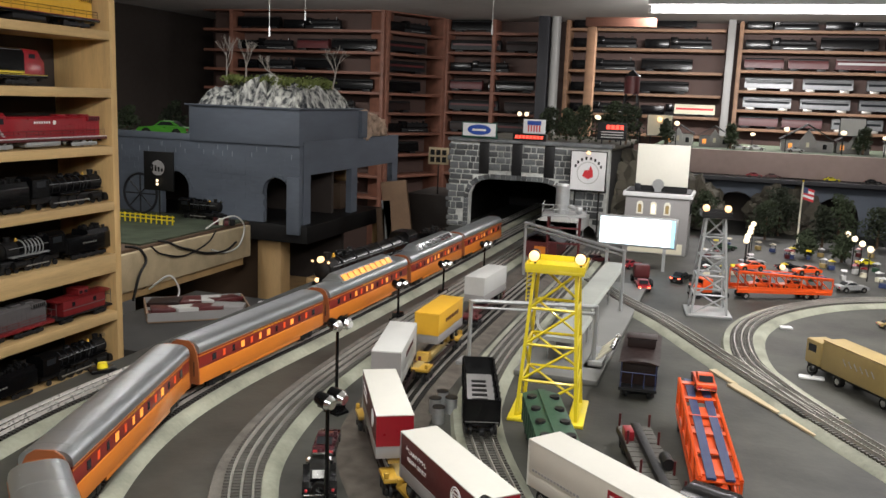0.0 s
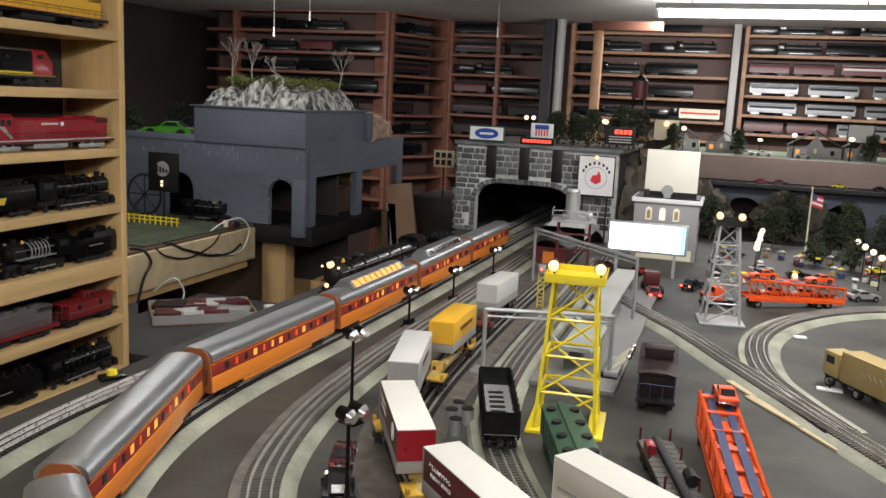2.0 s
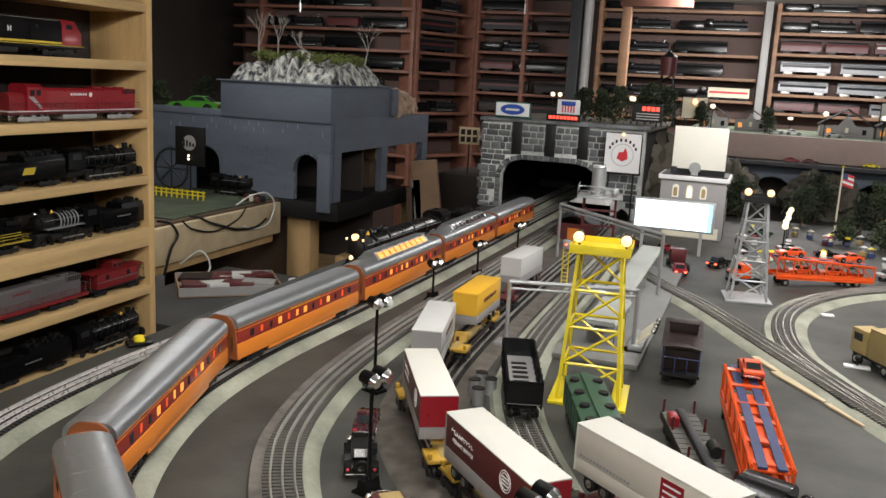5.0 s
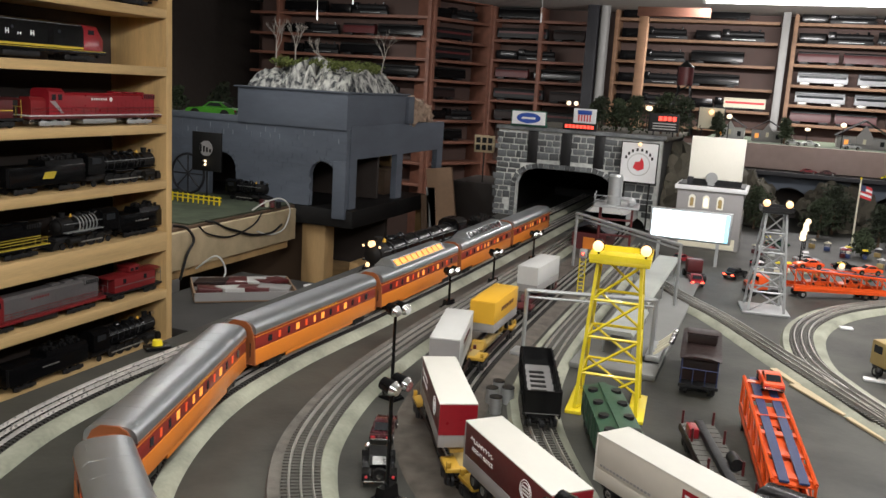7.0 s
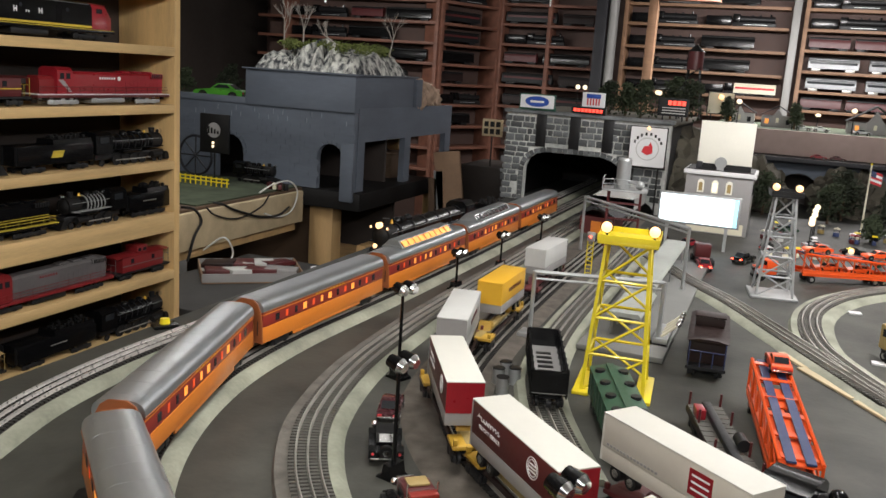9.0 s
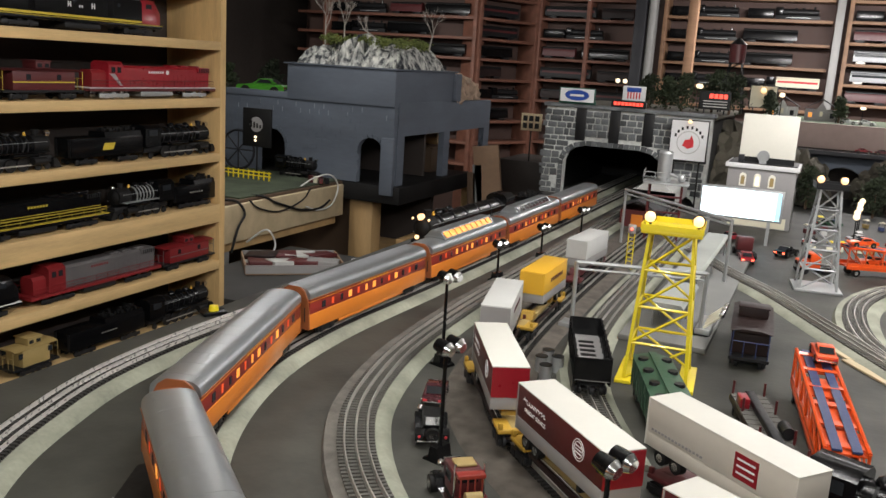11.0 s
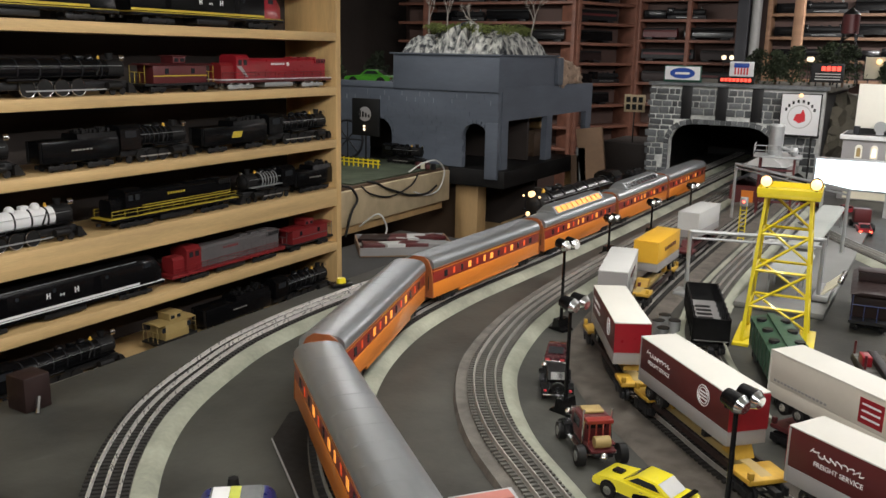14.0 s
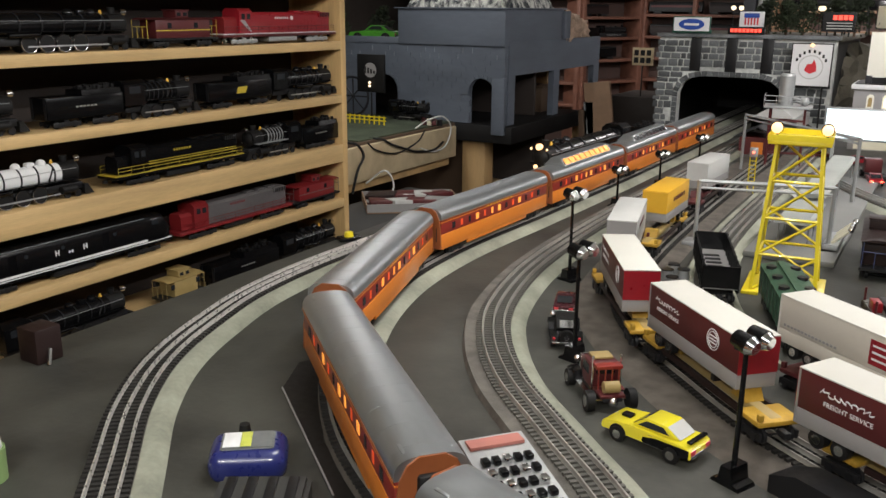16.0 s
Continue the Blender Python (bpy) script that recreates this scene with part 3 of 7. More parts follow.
def steam(label, length=0.36, boiler=None, wheel_r=0.0155, front=None, trim=None, drivers=4, white_rims=False, lights=False, group="engines on the shelf"):
    """A steam engine, smokebox towards +x."""
    e = thing("steam_locomotive", label, "locomotive", group)
    h = length / 2
    shell = boiler or BLACK
    part("boiler", rod((-h + 0.06, 0, 0.058), (h - 0.065, 0, 0.058), 0.024, 0.022, 20), shell, e, smooth=False)
    part("smokebox", rod((h - 0.0645, 0, 0.058), (h - 0.022, 0, 0.058), 0.0222, 0.0222, 20), front or BLACK_MATT, e)
    part("smokebox_door", rod((h - 0.0218, 0, 0.058), (h - 0.016, 0, 0.058), 0.018, 0.010, 18), front or BLACK_MATT, e)
    cab = part("cab", profile_x([(-0.029, 0.034), (-0.029, 0.082), (-0.018, 0.091), (0.018, 0.091), (0.029, 0.082), (0.029, 0.034)], -h, -h + 0.0595), BLACK, e)
    for sy in (-1, 1):
        part("cab_window", box(-h + 0.014, sy * 0.0288, 0.062, -h + 0.046, sy * 0.0295, 0.078), DARK_GLASS, cab)
    part("chimney", rod((h - 0.045, 0, 0.078), (h - 0.045, 0, 0.094), 0.007, 0.009, 12), BLACK_MATT, e)
    for x in (h - 0.10, h - 0.16):
        part("dome", ball((x, 0, 0.081), 0.011, squash=1.0), shell, e, smooth=True)
    for k in range(6):
        x = -h + 0.075 + k * (length - 0.16) / 5
        part("boiler_band", rod((x, 0, 0.058), (x + 0.003, 0, 0.058), 0.0247, 0.0245, 20), trim or STEEL_DARK, e)
    part("sand_box", box(h - 0.138, -0.008, 0.078, h - 0.118, 0.008, 0.0885, 0.003), shell, e)
    part("bell", rod((h - 0.075, 0, 0.080), (h - 0.075, 0, 0.088), 0.0045, 0.002, 10), TRAILER_YELLOW, e)
    part("headlamp", rod((h - 0.02, 0, 0.083), (h - 0.008, 0, 0.083), 0.006, 0.007, 12), BULB if lights else CHROME, e)
    if lights:
        part("pilot_lamp", ball((h + 0.004, 0, 0.042), 0.005), BULB, e)
        for sy in (-1, 1):
            part("marker_lamp", ball((h - 0.012, sy * 0.02, 0.078), 0.0028), BULB, e)
    part("frame", box(-h + 0.01, -0.014, 0.016, h - 0.01, 0.014, 0.032, 0.002), STEEL_DARK, e)
    for sy in (-1, 1):
        part("running_board", box(-h + 0.06, sy * 0.018, 0.043, h - 0.03, sy * 0.031, 0.0455), trim or BLACK, e)
        part("cylinder", rod((h - 0.075, sy * 0.026, 0.022), (h - 0.038, sy * 0.026, 0.022), 0.009, n=12), BLACK_MATT, e)
        span = 0.024 * (drivers - 1)
        for k in range(drivers):
            x = -0.005 - span / 2 + k * (2 * wheel_r + 0.0025) - 0.02
            bm = bmesh.new()
            wheel(x, sy * 0.0175, wheel_r, wheel_r, 0.004, bm)
            w = part("driver", bm, BLACK_MATT, e)
            part("tyre", ring(x, sy * 0.0202, wheel_r, wheel_r - 0.0009, 0.0008), CHROME if white_rims else STEEL_DARK, w)
        part("side_rod", box(-0.005 - span / 2 - 0.025, sy * 0.0215, 0.0125, h - 0.07, sy * 0.0232, 0.0155), GREY_METAL if white_rims else RAIL_DARK, e)
        part("handrail", rod((-h + 0.06, sy * 0.0245, 0.066), (h - 0.03, sy * 0.0235, 0.066), 0.0007, n=5), trim or GREY_METAL, e)
        part("air_tank", rod((-h + 0.10, sy * 0.025, 0.0375), (-h + 0.17, sy * 0.025, 0.0375), 0.0055, n=10), BLACK, e)
        part("feed_pipe", rod((h - 0.10, sy * 0.0235, 0.046), (h - 0.085, sy * 0.0195, 0.072), 0.002, n=6), BLACK_MATT, e)
        for x in (h - 0.055, h - 0.028, -h + 0.03):
            part("pony_wheel", wheel(x, sy * 0.0175, 0.0085, 0.0085, 0.004, bmesh.new()), STEEL_DARK, e)
    part("pilot", profile_y([(h - 0.012, 0.004), (h + 0.012, 0.003), (h - 0.002, 0.026), (h - 0.012, 0.026)], -0.022, 0.022), BLACK_MATT, e)
    return e


def tender(label, length=0.20, emblem=None, group="engines on the shelf"):
    e = thing("coal_tender", label, "tender", group)
    h = length / 2
    part("tank", box(-h, -0.029, 0.020, h, 0.029, 0.068, 0.002), BLACK, e)
    part("bunker", profile_x([(-0.029, 0.0682), (-0.026, 0.080), (0.026, 0.080), (0.029, 0.0682)], -h * 0.1, h * 0.95), BLACK, e)
    bm = bmesh.new()
    rnd = random.Random(4)
    for k in range(40):
        box(*(lambda x, y, z, s: (x - s, y - s, z, x + s, y + s, z + 2 * s))(rnd.uniform(-h * 0.05, h * 0.9), rnd.uniform(-0.022, 0.022), 0.0785 + rnd.uniform(0, 0.004), rnd.uniform(0.002, 0.004)), 0, bm)
    tagged(part("coal", bm, BLACK_MATT, e), kind="stuff")
    for sy in (-1, 1):
        if emblem:
            part("emblem", profile_y([(-0.022, 0.036), (0.014, 0.036), (0.022, 0.053), (-0.014, 0.053)], sy * 0.0291, sy * 0.0297), emblem, e)
        else:
            bm = bmesh.new()
            for k in range(6):
                box(-0.028 + k * 0.0095, sy * 0.029, 0.044, -0.0215 + k * 0.0095, sy * 0.0293, 0.0475, 0, bm)
            part("lettering", bm, RAIL_DARK, e)
        part("ladder", box(-h - 0.0008, sy * 0.018, 0.022, -h, sy * 0.026, 0.066), STEEL_DARK, e)
    for sx in (-1, 1):
        truck_set(e, sx * (h - 0.05), 0, 0.008, 0.046, 0.035)
    return e


def caboose(label, body, trim, length=0.20, group="engines on the shelf", name="caboose"):
    c = thing(name, label, "caboose", group)
    h = length / 2
    part("floor", box(-h, -0.029, 0.018, h, 0.029, 0.023), STEEL_DARK, c)
    b = part("body", box(-h + 0.028, -0.028, 0.0232, h - 0.028, 0.028, 0.066, 0.001), body, c)
    part("roof", profile_x([(-0.031, 0.0662), (-0.015, 0.0705), (0.015, 0.0705), (0.031, 0.0662)], -h + 0.005, h - 0.005), body, c)
    cu = part("cupola", box(-0.018, -0.022, 0.0706, 0.022, 0.022, 0.087, 0.001), body, c)
    part("cupola_roof", box(-0.021, -0.024, 0.0872, 0.025, 0.024, 0.090, 0.001), body, c)
    for sy in (-1, 1):
        part("stripe", box(-h + 0.028, sy * 0.0282, 0.040, h - 0.028, sy * 0.0287, 0.0425), trim, b)
        for x in (-0.045, 0.04):
            part("window", box(x - 0.006, sy * 0.0281, 0.046, x + 0.006, sy * 0.0288, 0.059), DARK_GLASS, b)
        for x in (-0.008, 0.012):
            part("cupola_window", box(x - 0.006, sy * 0.0218, 0.0745, x + 0.006, sy * 0.0225, 0.083), DARK_GLASS, cu)
    for sx in (-1, 1):
        bm = bmesh.new()
        for y in (-0.026, -0.009, 0.009, 0.026):
            rod((sx * (h - 0.003), y, 0.0232), (sx * (h - 0.003), y, 0.05 if abs(y) < 0.02 else 0.066), 0.0008, n=5, bm=bm)
        rod((sx * (h - 0.003), -0.026, 0.05), (sx * (h - 0.003), 0.026, 0.05), 0.0009, n=5, bm=bm)
        part("end_railing", bm, trim, c)
        truck_set(c, sx * (h - 0.045), 0, 0.008, 0.046, 0.024)
    return c


# ---- the shelf of engines beside the table ----
BOARDS = [(0.70, 0.025), (0.540, 0.025), (0.378, 0.025), (0.216, 0.025), (0.062, 0.055), (-0.112, 0.027), (-0.272, 0.025), (0.86, 0.025), (-0.44, 0.025), (-0.62, 0.025)]
SX, SY, S0 = -1.30, 1.75, -0.60
shelf = thing("display_shelf", "tall pine shelf unit filled with model locomotives", "shelf")
for z, d in BOARDS:
    part("shelf_board", box(SX - 0.19, S0 + 0.026, z - d, SX + 0.002, SY - 0.026, z, 0.0015), PINE, shelf)
part("end_panel", box(SX - 0.20, SY - 0.0255, FLOOR, SX, SY, 1.155, 0.002), PINE_END, shelf)
part("end_panel", box(SX - 0.20, S0, FLOOR, SX, S0 + 0.0255, 1.155, 0.002), PINE_END, shelf)
part("back_panel", box(SX - 0.208, S0, FLOOR, SX - 0.201, SY, 1.155), PANEL_DARK, shelf)


def shelve(ob, row, y0, y1, flip=False):
    """Stands a car on a board, between two places along it; its front points along +y unless flipped."""
    z = BOARDS[row][0]
    ob.matrix_basis = pose(SX - 0.042, (y0 + y1) / 2, z + 0.0005, 0, 0, 270 if flip else 90)
    return ob


GOLD = material("dull_gold", (0.50, 0.37, 0.035), 0.45, var=0.2)
shelve(diesel("yellow and grey diesel with black running gear", 0.50, TRAILER_YELLOW, RED, TRAILER_YELLOW, hood=True, low=BLACK), 0, 1.20, 1.70, True)
shelve(diesel("yellow and grey diesel with black running gear", 0.50, TRAILER_YELLOW, RED, TRAILER_YELLOW, hood=True, low=BLACK), 0, 0.66, 1.16)
shelve(diesel("black diesel with yellow stripe and red nose", 0.53, BLACK, GOLD, RED, hood=False), 1, 0.965, 1.495)
shelve(diesel("black diesel with yellow stripe and white lettering", 0.50, BLACK, GOLD, BLACK, hood=False), 1, 0.43, 0.93)
shelve(diesel("bright red diesel with silver trucks and white stripe", 0.475, RED, SIGN_WHITE, RED, low=DARK_RED, silver_under=True, wings=LOCO_RED), 2, 1.24, 1.715, True)
shelve(caboose("brick red caboose with yellow stripe and cupola", DARK_RED, GOLD, 0.23), 2, 0.995, 1.225)
shelve(steam("black steam engine with bright wheel rims", 0.42, white_rims=True, wheel_r=0.0195), 2, 0.545, 0.965)
shelve(tender("plain black coal tender"), 2, 0.32, 0.52)
shelve(tender("black coal tender with slanted yellow emblem", 0.24, GOLD), 3, 1.18, 1.42)
shelve(steam("plain black steam engine", 0.29), 3, 1.43, 1.72)
shelve(tender("plain black coal tender", 0.20), 3, 0.71, 0.91)
shelve(steam("black steam engine with a dark red cab roof", 0.23, drivers=3), 3, 0.915, 1.145)
shelve(steam("plain black steam engine", 0.30), 3, 0.36, 0.66)
shelve(diesel("black diesel switcher with yellow handrails", 0.43, BLACK, GOLD, BLACK), 4, 0.865, 1.295, True)
shelve(steam("black steam engine with pale running board", 0.22, trim=GREY_METAL, drivers=3), 4, 1.32, 1.54, True)
shelve(tender("plain black coal tender", 0.17), 4, 1.55, 1.72)
shelve(steam("steam engine with a white boiler jacket", 0.36, boiler=SIGN_WHITE, white_rims=True, wheel_r=0.0185), 4, 0.44, 0.80)
shelve(diesel("red and silver cab diesel", 0.44, LOCO_GREY, LOCO_RED, LOCO_RED, hood=True, low=LOCO_RED, silver_under=False), 5, 1.045, 1.485, True)
shelve(caboose("red caboose with grey roof", LOCO_RED, LOCO_GREY, 0.225), 5, 1.495, 1.72)
shelve(diesel("black diesel with a thin white side line", 0.56, BLACK, SIGN_WHITE, BLACK, hood=False), 5, 0.46, 1.02)
shelve(steam("black steam engine half hidden by the table edge", 0.28), 6, 1.44, 1.72)
shelve(tender("black coal tender half hidden by the table edge", 0.26), 6, 1.16, 1.42)
shelve(caboose("dull tan caboose with cupola", TAN, TAN, 0.135), 6, 0.99, 1.125)
shelve(steam("black steam engine half hidden by the table edge", 0.34), 6, 0.55, 0.89)

# the running steam engine and its tender on the outer track
big = steam("large black steam engine with lit headlamps", 0.52, front=BLACK_MATT, drivers=6, lights=True, group="steam train")
on_track(big, T1, nearest(T1, -0.58, 1.92), 0.2)
big.matrix_basis = big.matrix_basis @ pose(0, 0, 0, 0, 0, 180) @ Matrix.Diagonal((1.1, 1.2, 1.25, 1))
bt = tender("long black coal tender behind the steam engine", 0.28, group="steam train")
on_track(bt, T1, nearest(T1, -0.58, 1.92) + 0.45, 0.18)


def hopper(label, group="freight cars"):
    c = thing("hopper_car", label, "freight car", group)
    h, w = 0.115, 0.027
    for sy in (-1, 1):
        part("side", box(-h, sy * w - 0.0012, 0.022, h, sy * w + 0.0012, 0.066), BLACK, c)
        for k in range(8):
            x = -h + 0.01 + k * 0.03
            part("rib", box(x - 0.0015, sy * w - 0.003, 0.022, x + 0.0015, sy * w + 0.003, 0.066), BLACK, c)
    for sx in (-1, 1):
        part("end", box(sx * h - 0.0012, -w, 0.03, sx * h + 0.0012, w, 0.066), BLACK, c)
    part("floor", box(-h, -w, 0.028, h, w, 0.033), TRAILER_GREY, c)
    for k in range(7):
        part("slot", box(-0.078 + k * 0.024, -0.013, 0.0331, -0.068 + k * 0.024, 0.013, 0.0342), BLACK_MATT, c)
    for sx in (-1, 1):
        truck_set(c, sx * 0.08, 0, 0.0085, 0.046, 0.024)
        part("coupler", box(sx * h, -0.004, 0.012, sx * (h + 0.016), 0.004, 0.02, 0.001), STEEL_DARK, c)
    return c


on_track(hopper("open black hopper car with slotted grey floor"), T5, nearest(T5, 0.02, 1.01), 0.16)


def flatcar(label, mat, group):
    c = thing("flatcar", label, "freight car", group)
    part("spine", box(-0.13, -0.008, 0.018, 0.13, 0.008, 0.028, 0.002), TAN if mat is FLAT_YELLOW else mat, c)
    for sx in (-1, 1):
        part("end_deck", box(sx * 0.095, -0.027, 0.021, sx * 0.137, 0.027, 0.0275, 0.002), mat, c)
        part("hitch", profile_y([(sx * 0.058, 0.0276), (sx * 0.088, 0.0276), (sx * 0.080, 0.042), (sx * 0.068, 0.042)], -0.012, 0.012), mat, c)
        truck_set(c, sx * 0.115, 0, 0.0085, 0.046, 0.022)
        part("coupler", box(sx * 0.137, -0.004, 0.012, sx * 0.152, 0.004, 0.02, 0.001), STEEL_DARK, c)
        for sy in (-1, 1):
            part("stake", box(sx * 0.13, sy * 0.02, 0.0277, sx * 0.136, sy * 0.026, 0.036, 0.001), mat, c)
    for sy in (-1, 1):
        part("side_sill", box(-0.09, sy * 0.018, 0.018, 0.09, sy * 0.022, 0.025), DARK_BROWN, c)
    return c


def trailer(label, upper, lower, roof, front=None, length=0.245, marks=None, group="road trailers"):
    """A box trailer; its closed front towards -x, wheels towards +x."""
    t = thing("semi_trailer", label, "trailer", group)
    h, w = length / 2, 0.0255
    part("lower_body", box(-h, -w, 0.044, h, w, 0.062, 0.0008), lower, t)
    body = part("upper_body", box(-h, -w, 0.0622, h, w, 0.1045, 0.0008), upper, t)
    part("roof", box(-h - 0.0006, -w - 0.0006, 0.1047, h + 0.0006, w + 0.0006, 0.1065, 0.0006), roof, t)
    if front:
        part("front_panel", box(-h - 0.0014, -w, 0.0622, -h - 0.0002, w, 0.1044), front, body)
        part("rear_panel", box(h + 0.0002, -w, 0.0622, h + 0.0014, w, 0.1044), front, body)
    if marks:
        for sy in (-1, 1):
            marks(body, sy * (w + 0.0003), sy)
    for x in (-h + 0.055, -h + 0.028):
        for sy in (-1, 1):
            part("tyre", wheel(x, sy * 0.019, 0.036, 0.010, 0.010, bmesh.new()), BLACK_MATT, t)
    for x in (-h + 0.055, -h + 0.028):
        for sy in (-1, 1):
            bm = bmesh.new()
            wheel(x, sy * 0.0245, 0.036, 0.0055, 0.001, bm)
            part("hub", bm, CHROME, t)
    part("landing_gear", box(h - 0.062, -0.018, 0.030, h - 0.055, 0.018, 0.0438), STEEL_DARK, t)
    for sy in (-1, 1):
        part("corner_rail", box(-h - 0.0003, sy * w - 0.0006, 0.0445, -h + 0.002, sy * w + 0.0006, 0.104), roof if upper is lower else GREY_METAL, body)
    part("door_seam", box(-h - 0.0018, -0.0005, 0.045, -h - 0.0003, 0.0005, 0.104), STEEL_DARK, body)
    part("bogie_frame", box(-h + 0.012, -0.012, 0.036, -h + 0.07, 0.012, 0.0438), STEEL_DARK, t)
    return t


def words(text, size, mat, parent, m):
    """Lettering as a thin mesh."""
    cu = bpy.data.curves.new("lettering", "FONT")
    cu.body, cu.size, cu.extrude, cu.align_x = text, size, 0.0002, "CENTER"
    tmp = bpy.data.objects.new("lettering", cu)
    scene.collection.objects.link(tmp)
    me = bpy.data.meshes.new_from_object(tmp.evaluated_get(bpy.context.evaluated_depsgraph_get()))
    bpy.data.objects.remove(tmp)
    me.materials.clear()
    me.materials.append(mat)
    ob = new("lettering", me)
    ob.parent = parent
    ob.matrix_basis = m
    return ob


def pacemaker(body, y, sy):
    turn = 0 if sy < 0 else 180
    ob = words("FREIGHT SERVICE", 0.0072, SIGN_WHITE, body, pose(-0.055, y, 0.0755, 90, 0, turn))
    bm = bmesh.new()
    loops = []
    for k in range(73):
        f = k / 72
        x, z = -0.088 + 0.060 * f + 0.002 * math.sin(f * 57), 0.0888 + 0.0022 * math.sin(f * 50) + (0.004 * math.sin(f * 20) if f < 0.16 else 0.0)
        loops.append([bm.verts.new((x, y + dy, z + dz)) for dy, dz in ((-0.0003, -0.0007), (0.0003, -0.0007), (0.0003, 0.0007), (-0.0003, 0.0007))])
    for p, q in zip(loops, loops[1:]):
        for k in range(4):
            bm.faces.new((p[k], p[(k + 1) % 4], q[(k + 1) % 4], q[k]))
    part("script", bm, SIGN_WHITE, body)
    bm = bmesh.new()
    for r in (0.0125, 0.0095):
        ring(0.052, y, 0.085, r, 0.0006, bm)
    for k in (-1, 0, 1):
        box(0.052 - 0.007, y - 0.0003, 0.0842 + k * 0.004, 0.052 + 0.007, y + 0.0003, 0.0858 + k * 0.004, 0, bm)
    part("round_emblem", bm, SIGN_WHITE, body)


def red_square(body, y, sy):
    part("red_emblem", box(0.03, y - 0.0003, 0.068, 0.064, y + 0.0003, 0.098), RED, body)
    bm = bmesh.new()
    for k in range(3):
        box(0.034, y - 0.0005, 0.074 + k * 0.008, 0.06, y + 0.0005, 0.0765 + k * 0.008, 0, bm)
    part("emblem_bars", bm, SIGN_WHITE, body)
    bm = bmesh.new()
    for k in range(15):
        box(-0.105 + k * 0.006, y - 0.0003, 0.0665, -0.1012 + k * 0.006, y + 0.0003, 0.0695, 0, bm)
    part("lettering", bm, TRAILER_GREY, body)


def side_bar(mat):
    def f(body, y, sy):
        bm = bmesh.new()
        for k in range(7):
            box(-0.05 + k * 0.013, y - 0.0003, 0.08, -0.041 + k * 0.013, y + 0.0003, 0.088, 0, bm)
        part("lettering", bm, mat, body)
    return f


def lay(ob, a, b, z=RAIL_TOP):
    """Sets a thing between two places, its -x end at the first."""
    turn = math.degrees(math.atan2(b[1] - a[1], b[0] - a[0]))
    ob.matrix_basis = pose((a[0] + b[0]) / 2, (a[1] + b[1]) / 2, z, 0, 0, turn)
    return ob


yellow_flat = flatcar("yellow spine flatcar carrying a road trailer", FLAT_YELLOW, "trailer flatcars")
lay(yellow_flat, (0.055, 0.652), (0.22, 0.485))
lay(copy_thing(yellow_flat, pose(0, 0, 0)), (-0.10, 0.865), (0.005, 0.70))
lay(copy_thing(yellow_flat, pose(0, 0, 0)), (-0.145, 1.38), (-0.13, 1.13))
lay(copy_thing(yellow_flat, pose(0, 0, 0)), (0.27, 0.475), (0.55, 0.30))
brown_flat = flatcar("dark brown flatcar carrying a grey trailer", DARK_RED, "trailer flatcars")
lay(brown_flat, (-0.16, 1.80), (-0.155, 1.55))
lay(copy_thing(brown_flat, pose(0, 0, 0)), (-0.15, 1.12), (-0.115, 0.95))
lay(copy_thing(brown_flat, pose(0, 0, 0)), (0.21, 0.70), (0.45, 0.56), 0.0)

lay(trailer("red and grey trailer with white roof and script lettering", DARK_RED, TRAILER_GREY, WHITE, RED, 0.21, pacemaker), (0.050, 0.655), (0.197, 0.508))
lay(trailer("red and grey trailer with white roof and script lettering", DARK_RED, TRAILER_GREY, WHITE, RED, 0.20, pacemaker), (-0.093, 0.861), (0.003, 0.688))
lay(trailer("red and grey trailer with white roof and script lettering", DARK_RED, TRAILER_GREY, WHITE, RED, 0.23, pacemaker), (0.263, 0.464), (0.459, 0.344))
lay(trailer("cream trailer with a square red emblem", TRAILER_WHITE, TRAILER_WHITE, WHITE, None, 0.23, red_square), (0.206, 0.701), (0.386, 0.558))
lay(trailer("plain grey trailer with red lettering on its end", PALE_GREY, PALE_GREY, PALE_GREY, TRAILER_GREY, 0.20, side_bar(DARK_RED)), (-0.165, 1.15), (-0.12, 0.955))
lay(trailer("yellow trailer with a grey lower side", TRAILER_YELLOW, TRAILER_GREY, TRAILER_YELLOW, TRAILER_YELLOW, 0.17, side_bar(DARK_RED)), (-0.15, 1.40), (-0.147, 1.235))
lay(trailer("plain grey trailer with white roof", PALE_GREY, TRAILER_GREY, PALE_GREY, PALE_GREY, 0.18), (-0.155, 1.80), (-0.163, 1.62))


def boxcar(label):
    c = thing("covered_hopper", label, "freight car")
    part("body", box(-0.115, -0.029, 0.020, 0.115, 0.029, 0.066, 0.001), GREEN, c)
    part("roof", profile_x([(-0.031, 0.0662), (0, 0.0735), (0.031, 0.0662)], -0.116, 0.116), GREEN, c)
    part("roof_walk", box(-0.112, -0.006, 0.0730, 0.112, 0.006, 0.0752), GREEN, c)
    for k in range(4):
        for sy in (-1, 1):
            part("hatch", rod((-0.085 + k * 0.055, sy * 0.0185, 0.0690), (-0.085 + k * 0.055, sy * 0.0185, 0.0735), 0.0085, 0.008, 12), STEEL_DARK, c)
    for sy in (-1, 1):
        for k in range(9):
            part("rib", box(-0.112 + k * 0.0275, sy * 0.029, 0.021, -0.109 + k * 0.0275, sy * 0.0305, 0.066), GREEN, c)
    for sx in (-1, 1):
        truck_set(c, sx * 0.085, 0, 0.0085, 0.046, 0.024)
    return c


